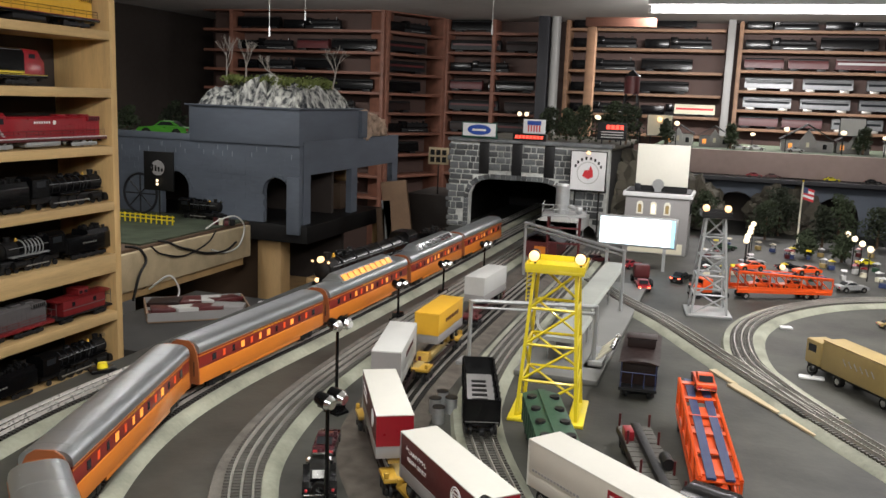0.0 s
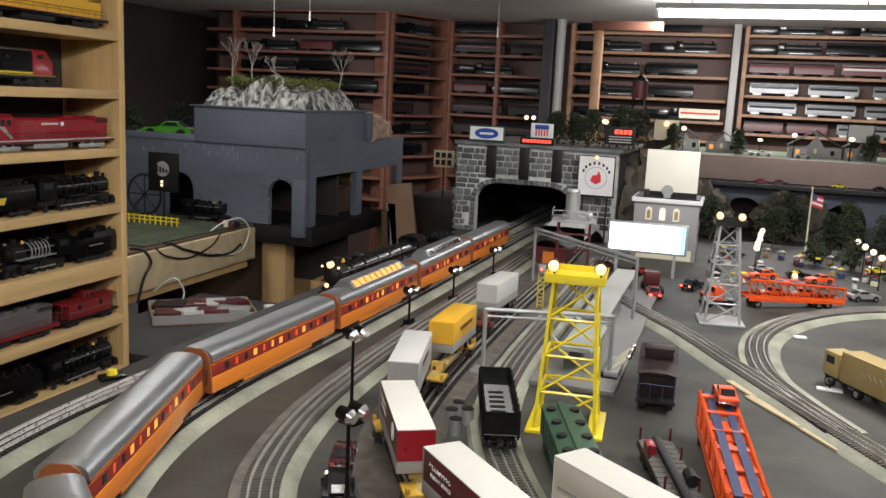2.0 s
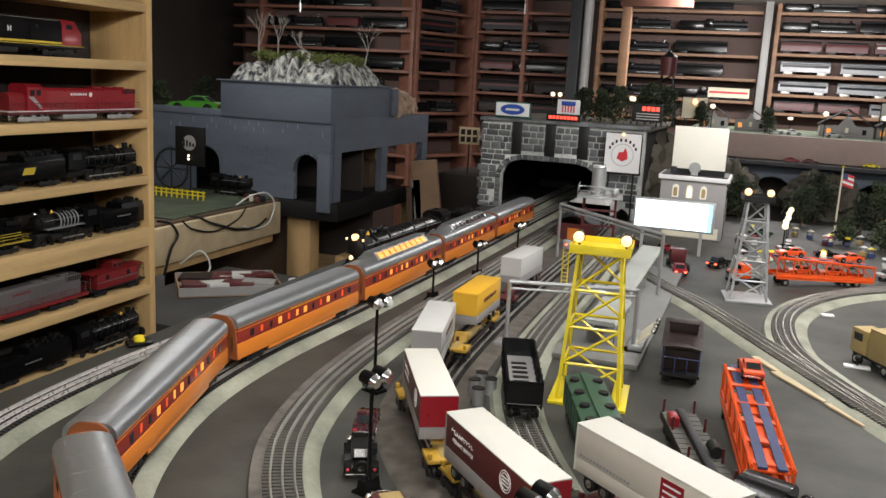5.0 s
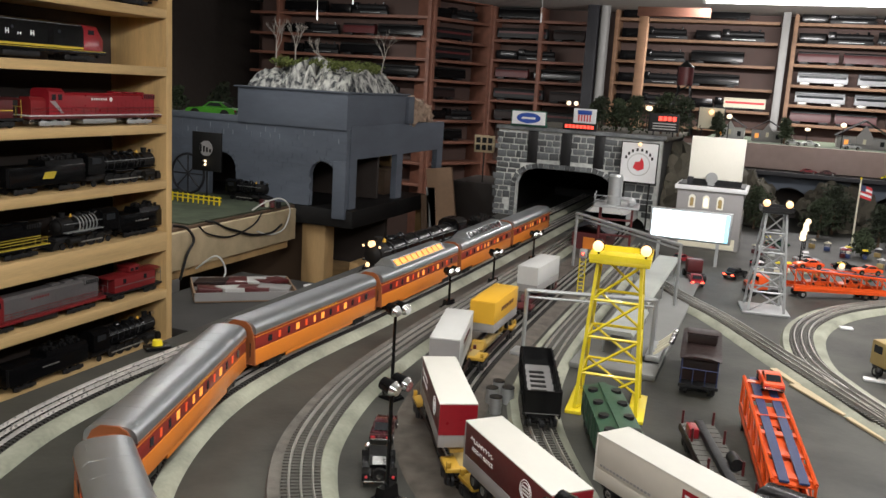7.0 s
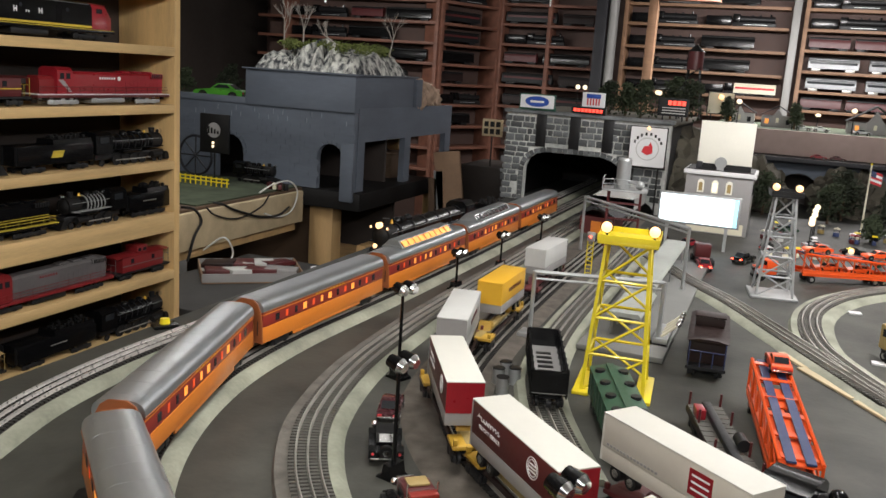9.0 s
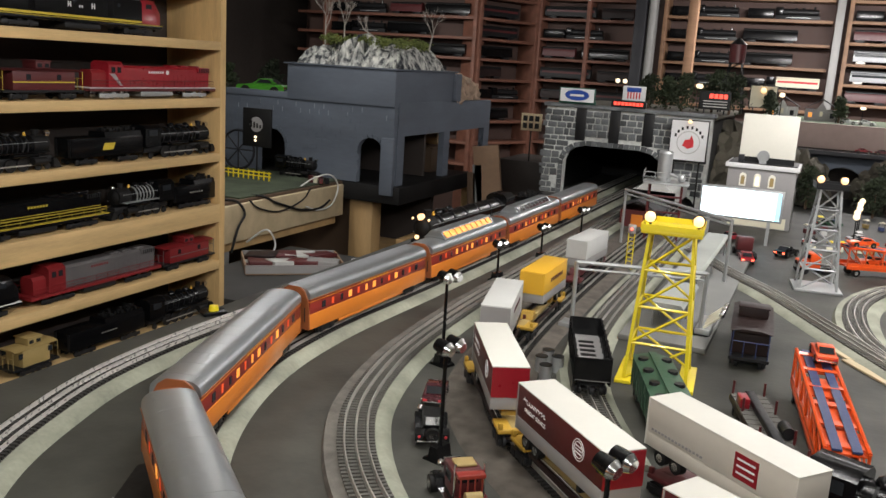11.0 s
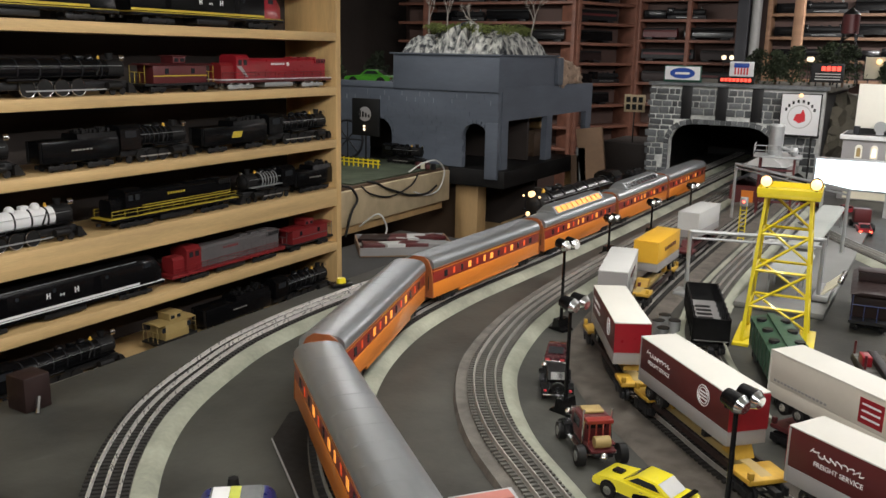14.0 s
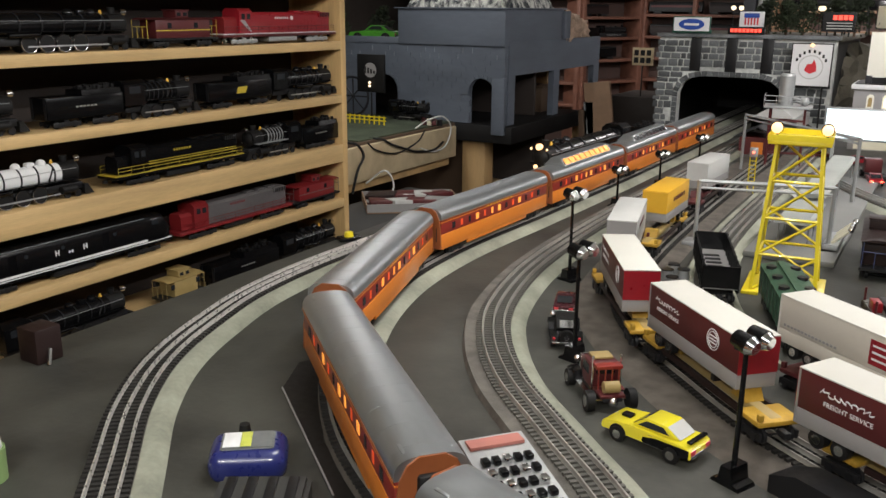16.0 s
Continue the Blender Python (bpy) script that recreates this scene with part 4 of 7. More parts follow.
lay(boxcar("dark green covered hopper with eight roof hatches"), (0.135, 1.015), (0.212, 0.80), 0.004)
cb = caboose("dark brown caboose with blue-black roof", DARK_BROWN, BLUE, 0.25, "freight cars")
lay(cb, (0.272, 1.245), (0.257, 1.475), 0.0).scale = (0.92, 1.22, 1.1)


def work_flat(label):
    c = thing("work_flatcar", label, "freight car", "freight cars")
    part("deck", box(-0.13, -0.028, 0.018, 0.13, 0.028, 0.028, 0.001), DARK_BROWN, c)
    for k in range(14):
        part("plank", box(-0.128 + k * 0.0184, -0.027, 0.0282, -0.1115 + k * 0.0184, 0.027, 0.0305), TIE_GREY, c)
    part("boom", box(-0.12, -0.007, 0.0307, 0.12, 0.007, 0.040, 0.002), STEEL_DARK, c)
    for x in (-0.125, 0.125, -0.05, 0.06):
        for y in (-0.024, 0.024):
            part("stake", rod((x, y, 0.0306), (x, y, 0.052), 0.002, n=6), DARK_RED, c)
    part("winch", rod((0.02, 0.018, 0.041), (0.05, 0.018, 0.041), 0.009, n=12), STEEL_DARK, c)
    part("toolbox", box(-0.09, -0.026, 0.0307, -0.06, -0.012, 0.046, 0.001), RED, c)
    for sx in (-1, 1):
        truck_set(c, sx * 0.09, 0, 0.0085, 0.046, 0.024)
    return c


lay(work_flat("dark work flatcar with a grey boom and red toolbox"), (0.285, 1.05), (0.365, 0.78), 0.0)


# ---- road vehicles ----
def motor_car(label, paint, length=0.105, name="toy_car", group="toy cars", tail=False, stripe=None, convertible=False):
    """A small car, front towards +x."""
    c = thing(name, label, "toy car", group)
    h = length / 2
    k = length / 0.105
    w = 0.020 * k
    body = [(-h, 0.010 * k), (-h, 0.020 * k), (-h * 0.9, 0.023 * k), (h * 0.35, 0.0235 * k), (h * 0.92, 0.020 * k), (h, 0.016 * k), (h, 0.009 * k)]
    bm = profile_y(body, -w, w)
    bmesh.ops.bevel(bm, geom=bm.edges[:], offset=0.0012 * k, segments=2, affect="EDGES")
    part("body", bm, paint, c)
    if not convertible:
        bm = profile_y([(-h * 0.72, 0.0236 * k), (-h * 0.42, 0.034 * k), (h * 0.05, 0.0345 * k), (h * 0.33, 0.0238 * k)], -w * 0.8, w * 0.8)
        bmesh.ops.bevel(bm, geom=bm.edges[:], offset=0.001 * k, segments=2, affect="EDGES")
        cab = part("cabin", bm, paint, c)
        part("windscreen", profile_y([(h * 0.075, 0.0335 * k), (h * 0.09, 0.0337 * k), (h * 0.335, 0.0245 * k), (h * 0.31, 0.0245 * k)], -w * 0.7, w * 0.7), DARK_GLASS, cab)
        part("rear_window", profile_y([(-h * 0.70, 0.0248 * k), (-h * 0.725, 0.0248 * k), (-h * 0.445, 0.0338 * k), (-h * 0.43, 0.0336 * k)], -w * 0.7, w * 0.7), PALE_GREY if stripe else DARK_GLASS, cab)
        for sy in (-1, 1):
            part("side_window", profile_y([(-h * 0.5, 0.0258 * k), (-h * 0.36, 0.0325 * k), (h * 0.0, 0.0328 * k), (h * 0.2, 0.0255 * k)], sy * w * 0.795, sy * w * 0.812), DARK_GLASS, cab)
    if stripe:
        for sy in (-1, 1):
            part("side_stripe", profile_y([(-h * 0.97, 0.0105 * k), (-h * 0.97, 0.0200 * k), (-h * 0.25, 0.0195 * k), (h * 0.02, 0.0165 * k), (h * 0.05, 0.0125 * k), (0.0, 0.0105 * k)], sy * w * 1.0, sy * (w * 1.0 + 0.0005)), stripe, c)
        part("hood_scoop", box(h * 0.5, -0.005 * k, 0.0218 * k, h * 0.72, 0.005 * k, 0.0248 * k, 0.0008), stripe, c)
        part("rear_wing", box(-h * 0.97, -w * 0.8, 0.0255 * k, -h * 0.87, w * 0.8, 0.0275 * k, 0.0005), stripe, c)
    part("rear_bumper", box(-h - 0.002 * k, -w * 0.92, 0.011 * k, -h + 0.001, w * 0.92, 0.015 * k, 0.0006), CHROME, c)
    part("front_bumper", box(h - 0.001, -w * 0.92, 0.009 * k, h + 0.002 * k, w * 0.92, 0.012 * k, 0.0006), CHROME, c)
    for sy in (-1, 1):
        part("tail_lamp", box(-h - 0.0008, sy * w * 0.5, 0.0155 * k, -h + 0.001, sy * w * 0.9, 0.019 * k), RED_BULB if tail else SIGN_RED, c)
        part("headlamp", box(h - 0.001, sy * w * 0.55, 0.0125 * k, h + 0.0008, sy * w * 0.85, 0.0152 * k), CHROME, c)
        part("door_handle", box(-h * 0.18, sy * w, 0.0205 * k, -h * 0.10, sy * (w + 0.0006), 0.0212 * k), CHROME, c)
        part("sill_trim", box(-h * 0.45, sy * w, 0.0098 * k, h * 0.45, sy * (w + 0.0004), 0.0106 * k), CHROME, c)
        for x in (-h * 0.6, h * 0.6):
            part("wheel_arch", rod((x, sy * w * 0.99, 0.0095 * k), (x, sy * (w + 0.0003), 0.0095 * k), 0.0102 * k, n=18), BLACK_MATT, c)
            bm = bmesh.new()
            wheel(x, sy * w * 0.93, 0.0085 * k, 0.0085 * k, 0.006 * k, bm)
            t = part("tyre", bm, BLACK_MATT, c)
            bm = bmesh.new()
            wheel(x, sy * (w * 0.93 + 0.0032 * k), 0.0085 * k, 0.0048 * k, 0.0008, bm)
            part("rim", bm, CHROME, t)
    return c


lay(motor_car("bright yellow muscle car with black side stripe", CAR_YELLOW, 0.115, stripe=BLACK), (0.163, 0.419), (0.052, 0.449), 0.0)
lay(motor_car("dark purple pickup car with chrome trim", PLUM, 0.088), (-0.147, 0.775), (-0.173, 0.855), 0.0)


def hot_rod(label):
    """A tall-cabbed vintage truck with open wheels, front towards +x."""
    c = thing("toy_truck", label, "toy truck", "toy cars")
    part("frame", box(-0.046, -0.011, 0.012, 0.048, 0.011, 0.016, 0.001), STEEL_DARK, c)
    cab = part("cab", box(-0.016, -0.0175, 0.0162, 0.016, 0.0175, 0.046, 0.004), DARK_RED, c)
    part("roof", box(-0.008, -0.012, 0.0462, 0.011, 0.012, 0.0495, 0.0015), TAN, c)
    part("cab_rear_window", box(-0.0168, -0.011, 0.033, -0.0161, 0.011, 0.042, 0.0005), DARK_GLASS, cab)
    for sy in (-1, 1):
        part("cab_window", box(-0.010, sy * 0.0173, 0.031, 0.011, sy * 0.0179, 0.042), DARK_GLASS, cab)
        part("exhaust_pipe", rod((-0.02, sy * 0.0165, 0.018), (-0.02, sy * 0.0165, 0.056), 0.0014, n=7), CHROME, c)
        part("fender", profile_y([(0.014, 0.014), (0.02, 0.023), (0.034, 0.025), (0.046, 0.018), (0.046, 0.016), (0.034, 0.022), (0.022, 0.020), (0.017, 0.014)], sy * 0.0155, sy * 0.0255), BLACK, c)
        part("headlamp", ball((0.047, sy * 0.0125, 0.027), 0.0042), CHROME, c)
        part("step", box(-0.02, sy * 0.0176, 0.0125, 0.016, sy * 0.024, 0.0142), CHROME, c)
    part("engine_hood", box(0.0162, -0.0105, 0.0162, 0.044, 0.0105, 0.033, 0.003), DARK_RED, c)
    part("grille", box(0.0442, -0.010, 0.013, 0.047, 0.010, 0.034, 0.001), CHROME, c)
    part("bed_floor", box(-0.045, -0.0145, 0.0162, -0.0165, 0.0145, 0.0195, 0.0008), DARK_RED, c)
    part("load_rack", box(-0.030, -0.0155, 0.043, -0.0175, 0.0155, 0.0475, 0.001), MAROON, c)
    for y in (-0.012, -0.004, 0.004, 0.012):
        part("rack_post", rod((-0.028, y, 0.0196), (-0.028, y, 0.043), 0.001, n=5), MAROON, c)
    part("barrel", rod((-0.037, -0.009, 0.0262), (-0.037, 0.009, 0.0262), 0.0065, n=14), TAN, c)
    part("differential", ball((-0.046, 0, 0.0125), 0.0055), CHROME, c)
    part("rear_axle", rod((-0.036, -0.022, 0.0115), (-0.036, 0.022, 0.0115), 0.0016, n=7), CHROME, c)
    for x, r in ((-0.036, 0.0115), (0.034, 0.0100)):
        for sy in (-1, 1):
            t = part("tyre", wheel(x, sy * 0.0245, r, r, 0.009, bmesh.new()), BLACK_MATT, c)
            part("rim", wheel(x, sy * 0.0293, r, r * 0.55, 0.0008, bmesh.new()), CHROME, t)
    return c


lay(hot_rod("red vintage toy truck with loaded bed and chrome stacks"), (0.033, 0.495), (-0.018, 0.557), 0.0).scale = (1.1, 1.1, 1.15)


def roadster(label):
    """An old open car with separate wings and a spare wheel, front towards +x."""
    c = thing("toy_car", label, "toy car", "toy cars")
    bm = profile_y([(-0.036, 0.012), (-0.033, 0.023), (-0.016, 0.026), (0.004, 0.025), (0.034, 0.023), (0.036, 0.012)], -0.012, 0.012)
    bmesh.ops.bevel(bm, geom=bm.edges[:], offset=0.0015, segments=2, affect="EDGES")
    part("body", bm, BLACK, c)
    hood = part("folded_top", profile_y([(-0.028, 0.0262), (-0.022, 0.037), (0.004, 0.0385), (0.009, 0.0262)], -0.0125, 0.0125), BLACK_MATT, c)
    part("rear_window", profile_y([(-0.0285, 0.0275), (-0.0235, 0.0358), (-0.0240, 0.0361), (-0.0292, 0.0277)], -0.009, 0.009), CHROME, hood)
    for sy in (-1, 1):
        for x in (-0.026, 0.026):
            part("wing", profile_y([(x - 0.013, 0.010), (x - 0.010, 0.0185), (x, 0.0222), (x + 0.010, 0.0185), (x + 0.013, 0.010), (x + 0.0118, 0.010), (x + 0.009, 0.0170), (x, 0.0205), (x - 0.009, 0.0170), (x - 0.0118, 0.010)], sy * 0.0122, sy * 0.0215), BLACK, c)
            t = part("tyre", wheel(x, sy * 0.017, 0.0095, 0.0095, 0.006, bmesh.new()), BLACK_MATT, c)
            part("rim", wheel(x, sy * 0.0203, 0.0095, 0.0055, 0.0008, bmesh.new()), CHROME, t)
        part("running_board", box(-0.014, sy * 0.0122, 0.0085, 0.014, sy * 0.0205, 0.0100), BLACK, c)
        part("headlamp", ball((0.034, sy * 0.014, 0.024), 0.0048), CHROME, c)
        part("tail_lamp", ball((-0.040, sy * 0.0165, 0.016), 0.002), SIGN_RED, c)
    part("spare_wheel", rod((-0.0365, 0, 0.0195), (-0.0415, 0, 0.0185), 0.0088, n=18), BLACK_MATT, c)
    part("spare_hub", rod((-0.0416, 0, 0.0185), (-0.0424, 0, 0.0183), 0.0045, n=14), CHROME, c)
    part("rear_bumper", rod((-0.043, -0.019, 0.011), (-0.043, 0.019, 0.011), 0.0012, n=7), CHROME, c)
    return c


lay(roadster("black vintage roadster with chrome lamps and spare wheel"), (-0.091, 0.652), (-0.124, 0.718), 0.0).scale = (1.1, 1.1, 1.1)


def car_carrier(label, length=0.36, cars=True):
    """A car transporter trailer with two decks, loading end towards -x."""
    c = thing("car_carrier", label, "toy truck", "car carriers")
    h, w = length / 2, 0.027
    for sy in (-1, 1):
        bm = bmesh.new()
        rod((-h, sy * w, 0.022), (h, sy * w, 0.03), 0.003, n=6, bm=bm)
        rod((-h, sy * w, 0.062), (h, sy * w, 0.085), 0.003, n=6, bm=bm)
        for k in range(7):
            x = -h + k * length / 6
            z = 0.062 + 0.023 * k / 6
            rod((x, sy * w, 0.022 + 0.008 * k / 6), (x, sy * w, z), 0.0022, n=6, bm=bm)
            if k < 6:
                rod((x, sy * w, 0.022 + 0.008 * k / 6), (x + length / 6, sy * w, z + 0.0038), 0.0018, n=6, bm=bm)
        part("side_truss", bm, RED_ORANGE, c)
        part("upper_ramp", profile_y([(-h, 0.060), (h, 0.083), (h, 0.086), (-h, 0.063)], sy * 0.006, sy * 0.019), BLUE, c)
        part("lower_ramp", profile_y([(-h, 0.020), (h, 0.028), (h, 0.031), (-h, 0.023)], sy * 0.004, sy * 0.022), RED_ORANGE, c)
        part("sill_panel", profile_y([(-h, 0.014), (h, 0.022), (h, 0.040), (-h, 0.032)], sy * (w - 0.0015), sy * (w + 0.0015)), RED_ORANGE, c)
    for x0, x1 in ((-h, -h * 0.62), (-h * 0.5, -h * 0.12), (0.0, h * 0.4), (h * 0.52, h)):
        z0, z1 = (0.058 + 0.023 * (x + h) / length for x in (x0, x1))
        part("deck_panel", profile_y([(x0, z0 - 0.002), (x1, z1 - 0.002), (x1, z1), (x0, z0)], -w, w), RED_ORANGE, c)
    for k in range(6):
        x = -h + 0.02 + k * (length - 0.04) / 5
        part("crossbar", box(x - 0.008, -w, 0.060 + 0.0046 * k, x + 0.008, w, 0.0625 + 0.0046 * k), RED_ORANGE, c)
    for x in (-h + 0.05, -h + 0.078, h - 0.03):
        for sy in (-1, 1):
            bm = bmesh.new()
            wheel(x, sy * 0.021, 0.011, 0.011, 0.011, bm)
            t = part("tyre", bm, BLACK_MATT, c)
            bm = bmesh.new()
            wheel(x, sy * 0.0268, 0.011, 0.006, 0.001, bm)
            part("rim", bm, CHROME, t)
    return c


def tractor(label, paint):
    c = thing("tractor_unit", label, "toy truck", "car carriers")
    part("chassis", box(-0.05, -0.014, 0.010, 0.05, 0.014, 0.018, 0.002), STEEL_DARK, c)
    part("cab", box(0.0, -0.024, 0.0182, 0.032, 0.024, 0.060, 0.004), paint, c)
    part("engine_hood", box(0.0322, -0.019, 0.0182, 0.058, 0.019, 0.040, 0.004), paint, c)
    part("grille", box(0.0582, -0.015, 0.014, 0.061, 0.015, 0.036, 0.001), CHROME, c)
    part("windscreen", box(0.0315, -0.021, 0.044, 0.0328, 0.021, 0.056), DARK_GLASS, c)
    for x in (-0.04, -0.016, 0.045):
        for sy in (-1, 1):
            bm = bmesh.new()
            wheel(x, sy * 0.021, 0.011, 0.011, 0.010, bm)
            part("tyre", bm, BLACK_MATT, c)
    return c


lay(car_carrier("orange car carrier trailer with blue ramps"), (0.428, 0.80), (0.376, 1.16), 0.0)
oc = motor_car("orange toy car on the carrier", RED_ORANGE, 0.085, group="carried cars")
lay(oc, (0.397, 1.09), (0.384, 1.175), 0.081)
oc2 = motor_car("orange toy car on the carrier", RED_ORANGE, 0.085, group="carried cars")
lay(oc2, (0.419, 0.86), (0.407, 0.945), 0.026)
far_carrier = lay(car_carrier("orange car carrier loaded with orange cars", 0.30), (0.70, 2.43), (0.44, 2.30), 0.0)
lay(tractor("orange tractor unit of the car carrier", RED_ORANGE), (0.42, 2.29), (0.32, 2.24), 0.0)
for k, z in ((0.18, 0.083), (0.78, 0.072), (0.3, 0.03), (0.62, 0.027)):
    a, b = Vector((0.43, 2.295)), Vector((0.70, 2.43))
    p = a.lerp(b, k)
    d = (b - a).normalized() * 0.042
    lay(motor_car("orange toy car on the carrier", RED_ORANGE, 0.082, group="carried cars"), tuple(p + d), tuple(p - d), z)
part("beacon", ball((0.0, 0.0, 0.094), 0.008), BULB, far_carrier)


def gold_truck(label):
    c = thing("delivery_truck", label, "toy truck")
    part("chassis", box(-0.15, -0.016, 0.014, 0.14, 0.016, 0.022, 0.002), STEEL_DARK, c)
    part("cargo_box", box(-0.15, -0.026, 0.0222, 0.085, 0.026, 0.082, 0.003), TAN, c)
    part("box_roof", box(-0.15, -0.0255, 0.0822, 0.085, 0.0255, 0.085, 0.001), TAN, c)
    part("cab", box(0.092, -0.024, 0.0222, 0.14, 0.024, 0.075, 0.004), TAN, c)
    part("windscreen", box(0.1395, -0.02, 0.05, 0.1408, 0.02, 0.068), DARK_GLASS, c)
    for sy in (-1, 1):
        part("side_window", box(0.105, sy * 0.0238, 0.05, 0.13, sy * 0.0245, 0.066), DARK_GLASS, c)
        bm = bmesh.new()
        for k in range(6):
            rod((-0.07 + k * 0.016, sy * 0.0262, 0.05), (-0.06 + k * 0.016, sy * 0.0262, 0.062), 0.0012, n=5, bm=bm)
        part("script", bm, TRAILER_GREY, c)
        for x in (-0.125, -0.1, 0.03, 0.115):
            bm = bmesh.new()
            wheel(x, sy * 0.021, 0.0115, 0.0115, 0.010, bm)
            t = part("tyre", bm, BLACK_MATT, c)
            bm = bmesh.new()
            wheel(x, sy * 0.0264, 0.0115, 0.0065, 0.001, bm)
            part("rim", bm, CHROME, t)
    return c


lay(gold_truck("tan delivery truck with a long box body"), (0.765, 1.37), (0.60, 1.63), 0.0)
lay(tractor("dark red van with lit tail lamps", DARK_RED), (0.19, 2.28), (0.14, 2.45), 0.0)
lay(motor_car("red car with glowing tail lamps", RED, 0.10, tail=True), (0.185, 2.24), (0.165, 2.33), 0.0)
lay(motor_car("black sedan parked by the town", BLACK, 0.10, tail=True), (0.26, 2.42), (0.30, 2.52), 0.0)
lay(motor_car("dark jeep in tan paint", TAN, 0.07), (0.80, 2.1), (0.87, 2.12), 0.0)
lay(motor_car("small yellow toy taxi cab", CAR_YELLOW, 0.08), (0.86, 3.1), (0.94, 3.14), 0.0)
lay(motor_car("silver car on a small trailer", GREY_METAL, 0.10), (0.74, 2.55), (0.84, 2.6), 0.0)
for x, y, r, m in ((0.10, 2.62, 60, RED), (-0.02, 2.66, 50, DARK_RED), (0.34, 2.75, 80, BLACK), (0.5, 2.9, 20, GREY_METAL), (0.62, 2.85, 10, BLACK), (0.4, 3.2, 30, GREEN)):
    place(motor_car("parked toy car on the town street", m, 0.09, tail=m is RED), x, y, 0.0, r)


# ---- towers and lamps ----
def lattice_tower(label, paint, base, top, height, plates=True, levels=4):
    t = thing("floodlight_tower", label, "tower")

    def corner(k, f):
        r = base + (top - base) * f
        sx, sy = ((-1, -1), (1, -1), (1, 1), (-1, 1))[k % 4]
        return Vector((sx * r, sy * r, 0.006 + (height - 0.006) * f))

    for k in range(4):
        part("leg", rod(corner(k, 0), corner(k, 1), 0.0042, 0.0036, 4), paint, t)
        for n in range(levels):
            f, g = n / levels, (n + 1) / levels
            part("brace", rod(corner(k, f), corner(k + 1, g), 0.0024, n=4), paint, t)
            part("rung", rod(corner(k, g), corner(k + 1, g), 0.0026, n=4), paint, t)
    if plates:
        for sx in (-1, 1):
            part("foot_plate", box(sx * base - 0.014, -base - 0.016, 0.0, sx * base + 0.014, base + 0.016, 0.006, 0.001), paint, t)
    else:
        part("base_slab", box(-base - 0.014, -base - 0.014, 0, base + 0.014, base + 0.014, 0.006, 0.001), paint, t)
    r = top + 0.014
    deck = part("platform", box(-r, -r, height, r, r, height + 0.006, 0.001), paint if plates else STEEL_DARK, t)
    rim = bmesh.new()
    for sx in (-1, 1):
        box(sx * r - 0.001, -r, height + 0.0062, sx * r + 0.001, r, height + 0.016, 0, rim)
        box(-r, sx * r - 0.001, height + 0.0062, r, sx * r + 0.001, height + 0.016, 0, rim)
    part("parapet", rim, paint if plates else STEEL_DARK, deck)
    for sx in (-1, 1):
        lamp = part("lamp_housing", rod((sx * (top + 0.004), 0.002, height + 0.026), (sx * (top + 0.004), -0.016, height + 0.024), 0.008, 0.011, 12), BLACK_MATT, t)
        part("bulb", ball((sx * (top + 0.004), -0.019, height + 0.024), 0.0095), BULB, lamp)
        part("yoke", rod((sx * (top + 0.004), 0, height + 0.006), (sx * (top + 0.004), 0, height + 0.02), 0.002, n=6), STEEL_DARK, lamp)
    return t


place(lattice_tower("bright yellow lattice tower with two lit floodlights", YELLOW, 0.052, 0.036, 0.262), 0.13, 1.125, 0.0, 5)
place(lattice_tower("silver lattice tower with two lit floodlights", GREY_METAL, 0.045, 0.024, 0.265, plates=False, levels=5), 0.372, 2.06, 0.0, 8)


def lamp_post(label, height):
    p = thing("lamp_post", label, "lamp post", "twin floodlight posts")
    part("base", profile_y([(-0.018, 0), (0.018, 0), (0.016, 0.004), (0.009, 0.006), (0.006, 0.022), (-0.006, 0.022), (-0.009, 0.006), (-0.016, 0.004)], -0.014, 0.014), BLACK, p)
    part("pole", rod((0, 0, 0.0222), (0, 0, height), 0.0032, 0.0026, 10), BLACK, p)
    part("crossarm", box(-0.004, -0.016, height, 0.004, 0.016, height + 0.005, 0.001), BLACK, p)
    for sy in (-1, 1):
        hd = part("lamp_head", rod((-0.006, sy * 0.012, height + 0.012), (0.012, sy * 0.012, height + 0.008), 0.0085, 0.011, 12), BLACK, p)
        part("reflector", rod((0.0122, sy * 0.012, height + 0.008), (0.019, sy * 0.012, height + 0.0065), 0.011, 0.007, 12), CHROME, hd)
    return p


lp = lamp_post("black twin floodlight post on the table", 0.152)
place(lp, -0.216, 0.965, 0.0, -20)
for x, y, r in ((-0.066, 0.622, -15), (0.203, 0.398, -25)):
    copy_thing(lp, pose(x, y, 0.0, 0, 0, r))
low = lamp_post("short black twin floodlight post between the tracks", 0.085)
place(low, -0.352, 1.60, 0.0, -20)
for x, y, r in ((-0.335, 1.9, -20), (-0.325, 2.28, -20)):
    copy_thing(low, pose(x, y, 0.0, 0, 0, r))


# ---- the grey viaduct building on its bench ----
def arch_outline(x, w, z0, z1, n=8):
    """Points of an arched opening from its left foot to its right."""
    r = w / 2
    pts = [(x - r, z0)]
    for k in range(n + 1):
        a = math.pi * (1 - k / n)
        pts.append((x + r * math.cos(a), z1 - r + r * math.sin(a)))
    pts.append((x + r, z0))
    return pts


def flat_arch(x, w, z0, top):
    """A wide low opening with rounded shoulders."""
    r = w / 2
    rise = [(0, 0.07), (0.015, 0.035), (0.045, 0.012), (0.095, 0.0)]
    left = [(x - r + a, top - b) for a, b in rise]
    return [(x - r, z0), *left, *[(2 * x - p, q) for p, q in reversed(left)], (x + r, z0)]


